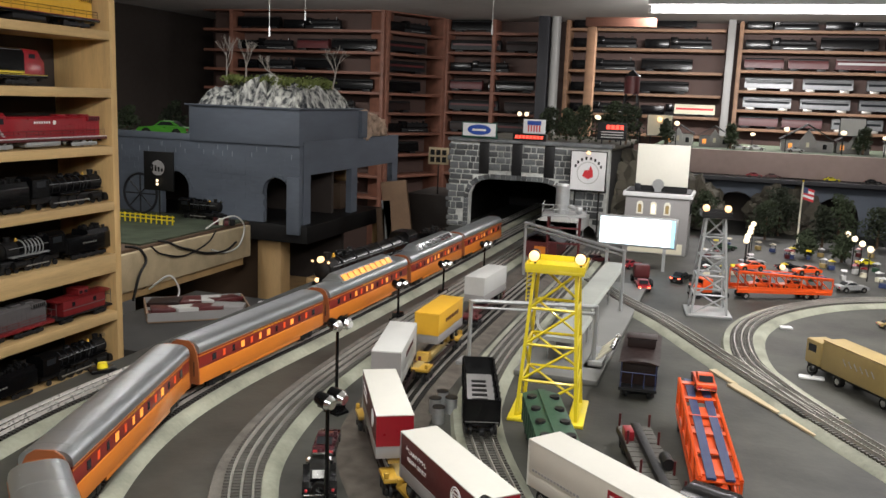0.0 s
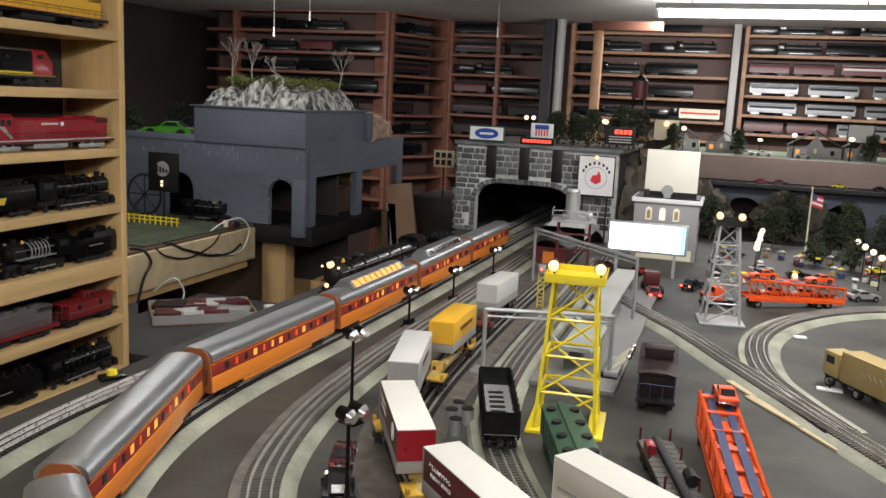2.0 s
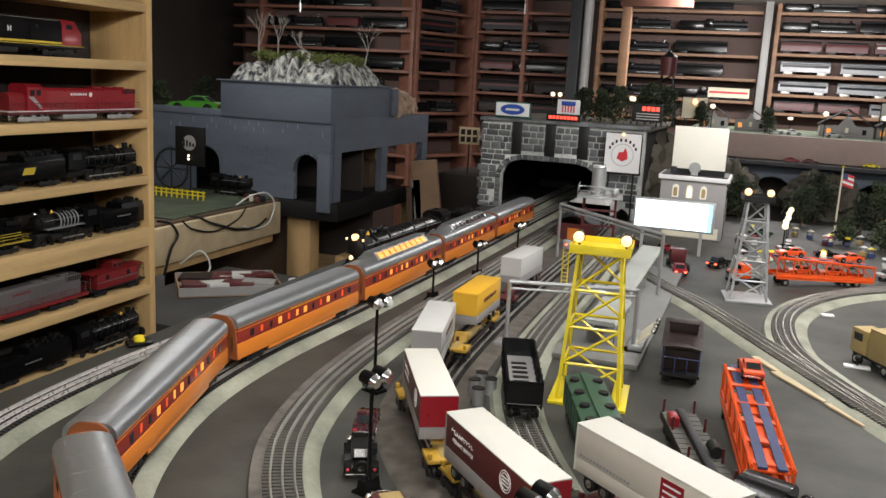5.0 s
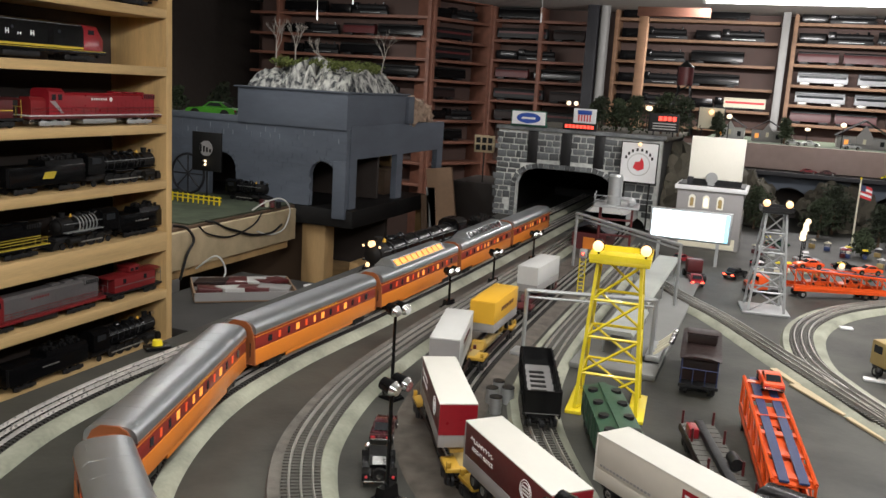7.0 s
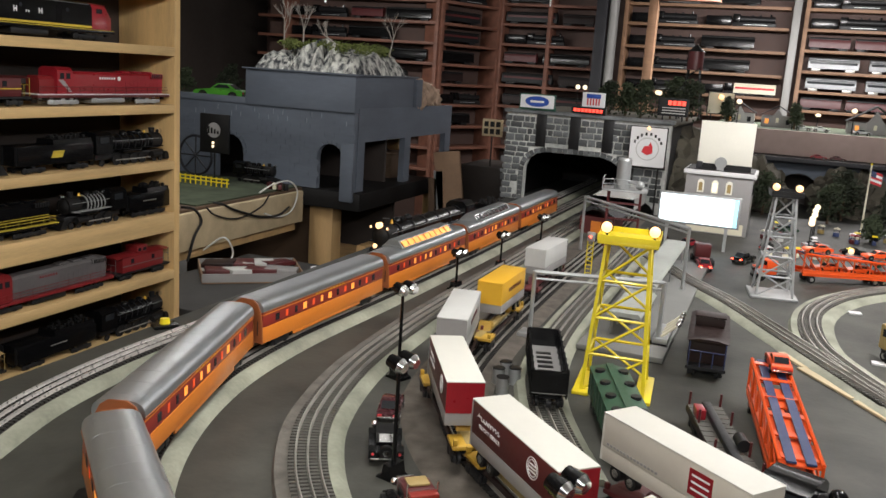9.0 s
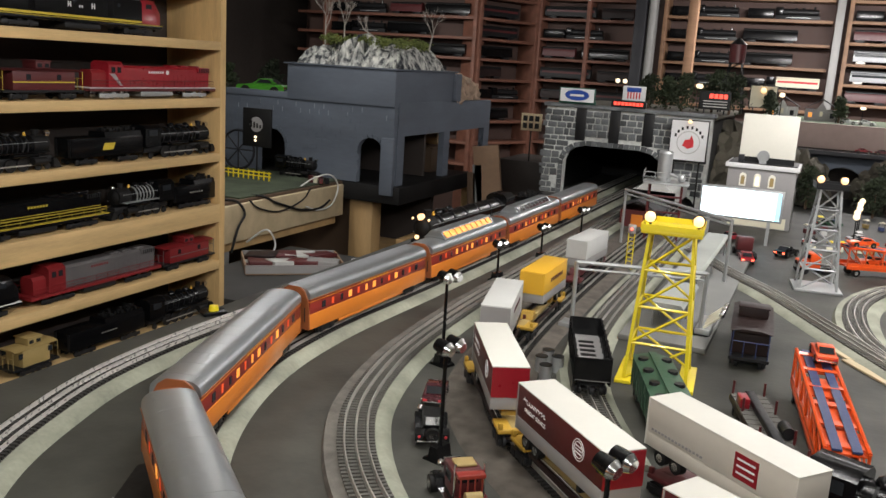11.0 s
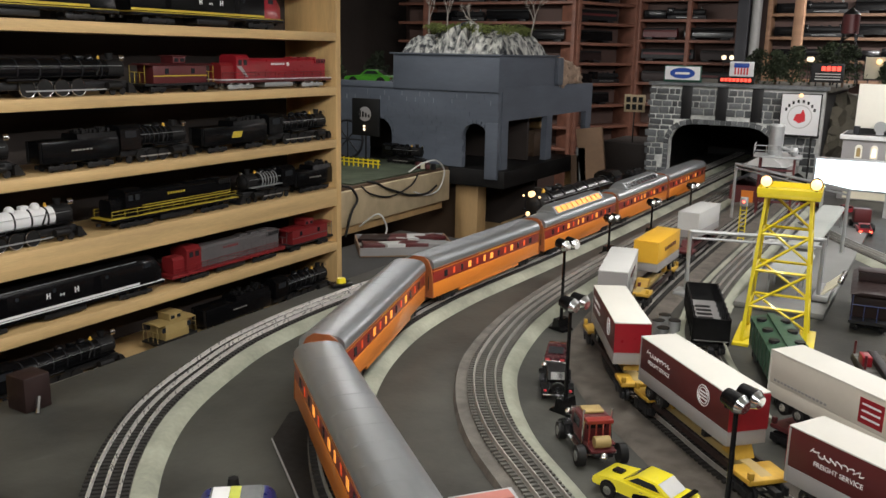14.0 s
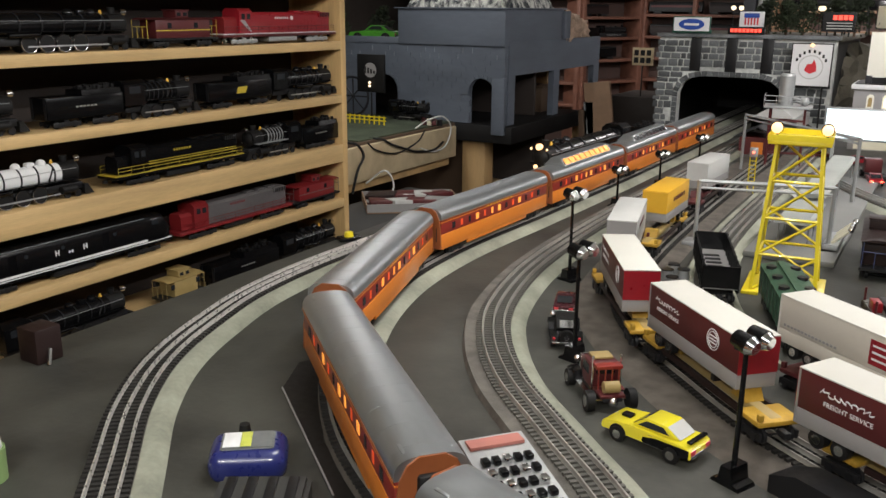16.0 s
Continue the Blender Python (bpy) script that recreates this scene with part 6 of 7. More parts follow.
# ---- the stone tunnel portal ----
portal = thing("tunnel_portal", "dark stone tunnel portal with pale mortar", "tunnel portal")
arches = [(-0.47, 0.42, 0.215), (-0.17, 0.12, 0.05)]
part("mortar_wall", arched_wall(-0.77, -0.08, 0.0005, 0.37, arches, 3.25, 3.30), MORTAR, portal)
part("parapet", box(-0.78, 3.235, 0.3705, -0.07, 3.31, 0.386, 0.002), STONE, portal)
r = seeded(31)
bm_pool = {}
for h in (0.020, 0.026, 0.032):
    for w in (0.024, 0.034, 0.042, 0.054):
        for turn in (-1, 1):
            bm = box(-w / 2 + 0.0022, -0.004, 0.0022, w / 2 - 0.0022, 0.0, h - 0.0022, 0.002)
            bmesh.ops.rotate(bm, cent=(0, 0, h / 2), matrix=Matrix.Rotation(turn * 0.03, 3, "Y"), verts=bm.verts)
            bm_pool.setdefault(h, []).append((w, finish(bm, "stone", STONE)))
z = 0.002
while z < 0.345:
    h = r.choice((0.020, 0.026, 0.026, 0.032))
    x = -0.768 - r.uniform(0, 0.02)
    while x < -0.09:
        w, me = r.choice(bm_pool[h])
        cx = x + w / 2
        x += w
        if any(abs(cx - c) < wd / 2 + w / 2 + (0.012 if wd > 0.3 else 0) and z < top + 0.016 - 2.2 * max(0, abs(cx - c) - wd / 2 + 0.07) ** 1.5 for c, wd, top in arches) or cx + w / 2 > -0.08:
            continue
        st = new("stone", me)
        st.parent = portal
        st.location = (cx, 3.2498 - r.uniform(0, 0.0015), z + r.uniform(-0.001, 0.001))
    z += h
arch_line = flat_arch(-0.47, 0.42, 0.0, 0.215)[:-1]
arch_line = [Vector((p, 0, q)) for p, q in arch_line]
for p, q in zip(arch_line, arch_line[1:]):
    n = max(1, round((q - p).length / 0.022))
    for k in range(n):
        u, v = p.lerp(q, k / n), p.lerp(q, (k + 1) / n)
        d = (v - u).normalized()
        out = Vector((-d.z, 0, d.x)) * 0.020
        if out.z < -0.001:
            out = -out
        bm = profile_y([(w.x, w.z) for w in (u + d * 0.001, v - d * 0.001, v - d * 0.001 + out, u + d * 0.001 + out)], 3.2440, 3.2495)
        part("voussoir", bm, STONE, portal)
# three dark upright bands on the stonework below the parapet
for x in (-0.615, -0.47, -0.33):
    part("buttress", box(x - 0.022, 3.243, 0.235, x + 0.022, 3.2495, 0.37, 0.002), STEEL_DARK, portal)
hill = thing("tunnel_hill", "dark rocky hill above the tunnel", "hill")
# black end sheet and side walls put the tunnel's inner shade into colour
part("tunnel_dark_end", box(-0.76, 4.15, 0.0005, -0.09, 4.2, 0.36), BLACK_MATT, hill)
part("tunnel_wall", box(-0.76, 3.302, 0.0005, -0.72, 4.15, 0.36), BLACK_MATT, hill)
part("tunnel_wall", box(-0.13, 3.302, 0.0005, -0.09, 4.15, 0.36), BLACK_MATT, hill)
part("hilltop", box(-0.78, 3.312, 0.3605, -0.07, 4.2, 0.38, 0.004), ROCK_DARK, hill)


def sign(label, x, y, z, w, h, face, frame_mat, name="sign", leg=0.02):
    s = thing(name, label, "sign", "layout signs")
    part("frame", box(-w / 2 - 0.004, 0, 0, w / 2 + 0.004, 0.008, h, 0.001), frame_mat, s)
    f = part("face", box(-w / 2, -0.0015, 0.004, w / 2, -0.0002, h - 0.004), face, s)
    for sx in (-1, 1):
        part("leg", box(sx * w * 0.35 - 0.003, 0.001, -leg, sx * w * 0.35 + 0.003, 0.007, -0.0002), frame_mat, s)
    place(s, x, y, z)
    return s, f


def disc(x, z, rx, rz, y, mat, parent, name="emblem"):
    bm = bmesh.new()
    bmesh.ops.create_cone(bm, cap_ends=True, segments=28, radius1=1, radius2=1, depth=1, matrix=Matrix.Translation((x, y, z)) @ Matrix.Diagonal((rx, 0.0008, rz, 1)) @ pose(0, 0, 0, 90))
    return part(name, bm, mat, parent)


s, f = sign("white sign with a blue oval emblem on a green board", -0.635, 3.22, 0.392, 0.145, 0.062, SIGN_WHITE, SIGN_GREEN, leg=0.0)
part("backing_board", box(-0.08, 0.0085, -0.005, 0.08, 0.012, 0.01), SIGN_GREEN, s)
disc(0, 0.031, 0.052, 0.022, -0.0022, SIGN_BLUE, f)
part("emblem_bar", box(-0.03, -0.0034, 0.026, 0.03, -0.0028, 0.035, 0.001), SIGN_WHITE, f)
s, f = sign("red, white and blue striped shield sign", -0.415, 3.30, 0.415, 0.088, 0.06, SIGN_WHITE, SIGN_WHITE, leg=0.034)
part("shield_top", box(-0.03, -0.003, 0.036, 0.03, -0.0018, 0.054, 0.002), SIGN_BLUE, f)
for k in range(5):
    part("shield_stripe", box(-0.027 + k * 0.012, -0.003, 0.008, -0.021 + k * 0.012, -0.0018, 0.035), SIGN_RED, f)
s, f = sign("glowing red lettering sign on the portal", -0.42, 3.235, 0.3865, 0.135, 0.03, BLACK_MATT, BLACK_MATT, leg=0.0)
for k in range(8):
    part("glow_bar", box(-0.06 + k * 0.0155, -0.004, 0.009, -0.049 + k * 0.0155, -0.0018, 0.022), NEON_RED, f)
s, f = sign("dark sign with glowing red title and small print", -0.10, 3.40, 0.40, 0.115, 0.075, STEEL_DARK, STEEL_DARK, leg=0.019)
for k in range(4):
    part("glow_bar", box(-0.022 + k * 0.019, -0.004, 0.046, -0.008 + k * 0.019, -0.0018, 0.064), NEON_RED, f)
for k in range(3):
    part("print_bar", box(-0.045, -0.003, 0.010 + k * 0.011, 0.05, -0.0018, 0.014 + k * 0.011), PALE_GREY, f)
s, f = sign("white square sign with a round red emblem and black lettering", -0.158, 3.20, 0.195, 0.142, 0.165, SIGN_WHITE, BLACK_MATT, leg=0.19)
disc(0, 0.075, 0.046, 0.046, -0.0022, PALE_GREY, f, "baseball_disc")
disc(0, 0.075, 0.042, 0.042, -0.0032, SIGN_WHITE, f, "inner_disc")
part("red_mark", profile_y([(-0.022, 0.062), (0.0, 0.05), (0.022, 0.06), (0.02, 0.085), (0.01, 0.105), (0.004, 0.088), (-0.014, 0.085)], -0.0052, -0.0040), SIGN_RED, f)
for k in range(8):
    a = math.pi * (0.12 + 0.76 * k / 7)
    part("letter_bar", box(0.056 * math.cos(a) - 0.004, -0.0032, 0.083 + 0.052 * math.sin(a) - 0.006, 0.056 * math.cos(a) + 0.004, -0.0018, 0.083 + 0.052 * math.sin(a) + 0.006), BLACK_MATT, f)
part("sign_lamp", ball((0, -0.014, 0.158), 0.0075), BULB, s)

water = thing("water_tower", "dark water tower on a lattice stand", "water tower")
for sx in (-1, 1):
    for sy in (-1, 1):
        part("leg", rod((sx * 0.05, sy * 0.05, 0), (sx * 0.025, sy * 0.025, 0.22), 0.004, n=5), STEEL_DARK, water)
for k in range(4):
    z = 0.04 + k * 0.05
    q = 0.05 - 0.025 * z / 0.22
    for sx in (-1, 1):
        part("brace", rod((-q, sx * q, z), (q, sx * q, z + 0.04), 0.002, n=4), STEEL_DARK, water)
part("tank", rod((0, 0, 0.2205), (0, 0, 0.30), 0.035, n=18), DARK_RED, water)
part("tank_roof", rod((0, 0, 0.3005), (0, 0, 0.33), 0.037, 0.003, 18), STEEL_DARK, water)
place(water, -0.07, 3.75, 0.3805)

# ---- the town centre ----
hotel = thing("town_building", "pale grey corner building with small arched windows", "model building")
part("wall_block", box(0.03, 2.95, 0.0005, 0.265, 3.15, 0.215, 0.002), TRAILER_GREY, hotel)
part("cornice", box(0.02, 2.94, 0.2155, 0.275, 3.16, 0.232, 0.002), SIGN_WHITE, hotel)
part("flat_roof", box(0.03, 2.95, 0.2322, 0.265, 3.15, 0.235), STEEL_DARK, hotel)
for k in range(3):
    x = 0.085 + k * 0.05
    niche = part("niche", profile_y(arch_outline(x, 0.024, 0.150, 0.199, 8), 2.9485, 2.9498), BOARD_WHITE, hotel)
    part("niche_pane", profile_y(arch_outline(x, 0.013, 0.156, 0.188, 8), 2.9470, 2.9483), BULB_WHITE if k == 1 else TAN, niche)
    part("lower_window", box(x - 0.009, 2.9485, 0.06, x + 0.009, 2.9498, 0.10), DARK_GLASS, hotel)
for k in range(3):
    part("side_window", box(0.2652, 2.98 + k * 0.05, 0.15, 0.2665, 3.0 + k * 0.05, 0.19), DARK_GLASS, hotel)
part("shop_front", box(0.05, 2.9485, 0.005, 0.25, 2.9498, 0.045), CREAM, hotel)
bbd = thing("blank_billboard", "large blank cream billboard standing on the roof", "billboard")
part("panel", box(0.06, 2.975, 0.256, 0.25, 2.99, 0.41, 0.001), BOARD_WHITE, bbd)
for x in (0.075, 0.235):
    part("leg", box(x - 0.004, 2.991, 0.2355, x + 0.004, 2.999, 0.40), STEEL_DARK, bbd)
part("brace", box(0.06, 2.98, 0.2355, 0.25, 2.986, 0.2555), STEEL_DARK, bbd)
urn = thing("roof_ornament", "small round grey ornament on the roof edge", "ornament")
part("disc", rod((0.145, 2.955, 0.262), (0.145, 2.961, 0.262), 0.021, n=18), GREY_METAL, urn)
part("base", box(0.133, 2.951, 0.2355, 0.157, 2.966, 0.243), GREY_METAL, urn)
unit = thing("roof_unit", "small dark rooftop unit", "roof unit")
part("unit_body", box(0.06, 2.955, 0.2355, 0.08, 2.972, 0.262, 0.001), STEEL_BLUE, unit)

vb = thing("video_billboard", "brightly lit white and blue billboard screen", "billboard")
part("frame", box(-0.015, 2.60, 0.078, 0.248, 2.615, 0.182, 0.002), GREY_METAL, vb)
part("screen", box(-0.008, 2.598, 0.085, 0.24, 2.5995, 0.175), SCREEN, vb)
part("picture_edge", box(0.226, 2.5965, 0.085, 0.24, 2.5975, 0.175), material("screen_blue", (0.35, 0.75, 0.95), 0.4, emit=1.2, bump=0), vb)
for x in (0.02, 0.21):
    part("post", box(x - 0.005, 2.602, 0.0005, x + 0.005, 2.612, 0.0775), GREY_METAL, vb)

plat = thing("station_platform", "grey station platform with pale roof panels on posts", "platform")
part("slab", box(0.02, 1.30, 0.0005, 0.19, 2.30, 0.012, 0.002), PLATFORM, plat)
for a, b, x0, x1, z in ((1.38, 1.60, 0.06, 0.13, 0.062), (1.66, 2.30, 0.055, 0.12, 0.066)):
    part("roof_panel", profile_y([(x0, z), (x0 + 0.006, z + 0.006), (x1 - 0.006, z + 0.006), (x1, z), (x1, z - 0.003), (x0, z - 0.003)], a, b), BED_PALE, plat)
    for y in (a + 0.03, (a + b) / 2, b - 0.03):
        for x in (x0 + 0.006, x1 - 0.006):
            part("post", rod((x, y, 0.0122), (x, y, z - 0.0032), 0.002, n=6), GREY_METAL, plat)
gan = thing("signal_gantry", "grey overhead gantry spanning the sidings", "gantry")
for x, y in ((-0.085, 1.33), (0.165, 1.40)):
    part("post", rod((x, y, 0.0005), (x, y, 0.14), 0.0045, n=8), GREY_METAL, gan)
    part("footing", box(x - 0.022, y - 0.022, 0.0003, x + 0.022, y + 0.022, 0.012, 0.003), GREY_METAL, gan)
part("beam", rod((-0.085, 1.33, 0.138), (0.165, 1.40, 0.138), 0.0045, n=8), GREY_METAL, gan)
part("beam", rod((-0.085, 1.33, 0.124), (0.165, 1.40, 0.124), 0.0028, n=8), GREY_METAL, gan)
gan2 = thing("signal_gantry", "tall grey gantry beside the platform", "gantry")
for x, y in ((-0.20, 2.30), (0.155, 1.92)):
    part("post", rod((x, y, 0.0005), (x, y, 0.175), 0.0045, n=8), GREY_METAL, gan2)
part("beam", rod((-0.20, 2.30, 0.172), (0.155, 1.92, 0.172), 0.0045, n=8), GREY_METAL, gan2)
part("beam", rod((-0.20, 2.30, 0.160), (0.155, 1.92, 0.160), 0.0028, n=8), GREY_METAL, gan2)
coil = thing("wire_coil", "coil of pale wire lying by the siding", "wire coil")
for k in range(3):
    part("loop", ring(0, 0.004 * k, 0, 0.036 + 0.002 * k, 0.0013), WIRE_WHITE, coil)
place(coil, 0.035, 1.62, 0.042, 15)
drum = thing("oil_drum", "small upright metal drum", "drum", "drums by the siding")
part("shell", rod((0, 0, 0), (0, 0, 0.028), 0.0105, n=14), GREY_METAL, drum)
part("rim", rod((0, 0, 0.0282), (0, 0, 0.0295), 0.0112, n=14), STEEL_DARK, drum)
place(drum, -0.035, 0.99, 0.0005)
for x, y in ((-0.055, 1.03), (-0.03, 1.045), (-0.055, 1.07)):
    copy_thing(drum, pose(x, y, 0.0005))
tank = thing("industrial_tank", "grey cylinder tank on a railed platform", "tank")
for sx in (-1, 1):
    for sy in (-1, 1):
        part("leg", rod((sx * 0.05, sy * 0.04, 0.0005), (sx * 0.05, sy * 0.04, 0.19), 0.004, n=6), DARK_RED, tank)
part("deck", box(-0.07, -0.055, 0.1902, 0.07, 0.055, 0.196, 0.001), GREY_METAL, tank)
part("vessel", rod((-0.01, 0, 0.1962), (-0.01, 0, 0.285), 0.022, n=20), GREY_METAL, tank)
part("cap", rod((-0.01, 0, 0.2852), (-0.01, 0, 0.292), 0.0235, 0.02, 20), GREY_METAL, tank)
for z in (0.213, 0.228):
    for a, b in (((-0.07, -0.055), (0.07, -0.055)), ((0.07, -0.055), (0.07, 0.055)), ((-0.07, -0.055), (-0.07, 0.055))):
        part("railing_bar", rod((*a, z), (*b, z), 0.0012, n=4), GREY_METAL, tank)
for x in (-0.07, -0.035, 0, 0.035, 0.07):
    part("railing_post", rod((x, -0.055, 0.196), (x, -0.055, 0.228), 0.0012, n=4), GREY_METAL, tank)
part("pump", ball((0.045, -0.02, 0.212), 0.014), GREY_METAL, tank)
part("pipe", rod((0.01, -0.01, 0.22), (0.045, -0.02, 0.212), 0.005, n=8), GREY_METAL, tank)
for k in range(3):
    part("frame_beam", box(-0.052, -0.042, 0.05 + k * 0.05, 0.052, -0.038, 0.056 + k * 0.05), DARK_RED, tank)
place(tank, -0.10, 2.42, 0.0, 8)
depot = thing("depot_shed", "small orange shed with a dark pitched roof", "model building")
part("shed_wall", box(-0.06, -0.09, 0.0005, 0.06, 0.09, 0.06), DARK_RED, depot)
part("shed_roof", profile_y([(-0.08, 0.058), (0, 0.095), (0.08, 0.058), (0.08, 0.0605), (0, 0.0985), (-0.08, 0.0605)], -0.10, 0.10), STEEL_BLUE, depot)
part("shed_door", box(-0.02, -0.0915, 0.001, 0.02, -0.0902, 0.045), ORANGE, depot)
place(depot, -0.22, 2.72, 0.0, 0)
sil = thing("engine_house_roof", "curved pale canopy beside the tunnel", "canopy")
part("canopy_roof", profile_y(arch_outline(0, 0.16, 0.10, 0.135, 8), -0.15, 0.15), PALE_GREY, sil)
for x in (-0.06, 0.06):
    for y in (-0.13, 0.13):
        part("post", rod((x, y, 0.0005), (x, y, 0.0998), 0.003, n=6), GREY_METAL, sil)
place(sil, -0.22, 3.05, 0.0, 0)
ladder = thing("signal_ladder", "small yellow ladder signal beside the siding", "signal")
for x in (-0.008, 0.008):
    part("rail", rod((x, 0, 0.0005), (x, 0, 0.10), 0.0015, n=5), YELLOW, ladder)
for k in range(8):
    part("rung", rod((-0.008, 0, 0.012 + k * 0.011), (0.008, 0, 0.012 + k * 0.011), 0.0011, n=4), YELLOW, ladder)
part("signal_head", box(-0.01, -0.006, 0.1002, 0.01, 0.006, 0.125, 0.002), GREY_METAL, ladder)
part("red_light", ball((0, -0.008, 0.113), 0.003), RED_BULB, ladder)
place(ladder, -0.10, 1.95, 0.0)
sp = thing("insulator_rack", "rack with pale insulators and wires on the platform", "rack")
part("panel", box(-0.015, -0.06, 0.0, 0.015, 0.06, 0.012, 0.001), GREY_METAL, sp)
for k in range(4):
    part("arm", rod((0, -0.045 + k * 0.03, 0.0122), (0.03, -0.045 + k * 0.03, 0.04), 0.003, n=6), CREAM, sp)
    part("tip", ball((0.033, -0.045 + k * 0.03, 0.043), 0.006), CHROME, sp)
place(sp, 0.17, 1.45, 0.0125)

# pale cork strips beside the diagonal track
for k, (x, y, t, w) in enumerate(((0.43, 1.47, -58, 0.10), (0.485, 1.36, -56, 0.16), (0.56, 1.24, -58, 0.10), (0.57, 1.98, 10, 0.03), (0.60, 2.16, 20, 0.03), (0.60, 1.55, 0, 0.05))):
    place(solid("cork_strip", box(-w / 2, -0.010, 0.0004, w / 2, 0.010, 0.005, 0.001), PLANK if k < 3 else SIGN_WHITE, "loose pale strip lying on the table" if k > 2 else "loose cork strip beside the track", "strip", "loose strips"), x, y, 0.0, t)
ins = thing("small_signal", "tiny dark signal on a white base", "signal")
part("stem", rod((0, 0, 0.0055), (0, 0, 0.018), 0.002, n=6), STEEL_DARK, ins)
part("head", ball((0, 0, 0.022), 0.007), STEEL_DARK, ins)
place(ins, 0.60, 1.55, 0.0)

# street lamps in clusters
def street_lamp(label, h, bulbs=1, mat=None):
    t = thing("street_lamp", label, "street lamp", "town street lamps")
    part("post", rod((0, 0, 0.0005), (0, 0, h), 0.0022, 0.0016, 6), STEEL_DARK, t)
    # globe drawn oversize, the lamp's bloom put into its radius
    part("globe", ball((0, 0, h + 0.0095), 0.0108), mat or BULB_WHITE, t)
    return t


sl = street_lamp("thin street lamp with a glowing globe", 0.10)
place(sl, 0.47, 2.75)
for x, y in ((0.475, 2.86), (0.485, 2.98), (0.49, 3.1), (0.50, 3.22), (0.86, 2.78), (0.85, 2.9), (0.84, 3.02), (0.83, 3.14)):
    copy_thing(sl, pose(x, y, 0.0))
flag = thing("flagpole", "cream flagpole with a small striped flag", "flagpole")
part("pole", rod((0, 0, 0.0005), (0, 0, 0.27), 0.004, 0.003, 8), CREAM, flag)
part("ball", ball((0, 0, 0.274), 0.005), YELLOW, flag)
for k in range(5):
    part("stripe", profile_y([(0.004, 0.20 + k * 0.01), (0.045, 0.188 + k * 0.01), (0.045, 0.1975 + k * 0.01), (0.004, 0.2095 + k * 0.01)], -0.001, 0.001), SIGN_RED if k % 2 == 0 else SIGN_WHITE, flag)
part("canton", profile_y([(0.004, 0.226), (0.022, 0.221), (0.022, 0.245), (0.004, 0.25)], -0.0018, 0.0018), BLUE, flag)
place(flag, 0.68, 3.45)
r = seeded(77)
for k in range(34):
    x, y = r.uniform(0.3, 1.0), r.uniform(2.62, 3.35)
    if abs(x - 0.68) < 0.03 and y > 3.3:
        continue
    b = thing("street_stand", "small painted market stand in the town square", "stand", "market stands")
    c = r.choice([DARK_RED, CREAM, TAN, BLUE, PALE_GREY, GREEN])
    part("counter", box(-0.011, -0.007, 0.0005, 0.011, 0.007, 0.016, 0.001), c, b)
    part("awning", profile_y([(-0.013, 0.03), (0.013, 0.03), (0.0, 0.036)], -0.009, 0.009), r.choice([SIGN_WHITE, RED, CREAM, YELLOW]), b)
    for sx in (-1, 1):
        part("pole", rod((sx * 0.01, 0, 0.016), (sx * 0.01, 0, 0.0302), 0.0009, n=4), STEEL_DARK, b)
    place(b, x, y, 0.0, r.uniform(0, 180))

# raised village with its brown fascia and arched wall
raised = thing("raised_terrace", "raised village terrace with brown fascia", "terrace", kind="structure")
part("terrace_top", box(0.0, 4.0, 0.335, 2.3, 4.9, 0.355), GRASS, raised)
part("brown_fascia", box(0.2, 3.975, 0.245, 2.3, 3.998, 0.358, 0.002), FASCIA, raised)
part("lower_deck", box(0.2, 3.86, 0.225, 2.3, 3.97, 0.242), STEEL_BLUE, raised)
part("arched_wall", arched_wall(-0.05, 2.3, 0.0005, 0.222, [(0.43, 0.19, 0.17), (0.87, 0.19, 0.17), (1.35, 0.19, 0.17)], 3.95, 3.975), SLATE, raised)
# sheet coloured dark for the shade inside the terrace arches
part("dark_backing", box(-0.05, 4.2, 0.0005, 2.3, 4.22, 0.33), PANEL_DARK, raised)
rock_heap("rock_bank", "dark mossy rock bank below the terrace", -0.05, 0.33, 3.72, 3.95, 0.0005, 0.26, ROCK_DARK, 26, 44)
rock_heap("rock_bank", "dark mossy rock bank beside the arches", 0.53, 0.76, 3.86, 3.94, 0.0005, 0.2, ROCK_DARK, 14, 45)
rock_heap("rock_bank", "dark mossy rock bank below the terrace", -0.10, 0.1, 3.55, 3.9, 0.0005, 0.34, ROCK_DARK, 22, 46)
for x, m in ((0.5, RED), (0.58, DARK_RED), (0.83, CAR_YELLOW), (1.0, BLACK)):
    place(motor_car("tiny toy car on the lower deck", m, 0.07), x, 3.915, 0.2425, 0)


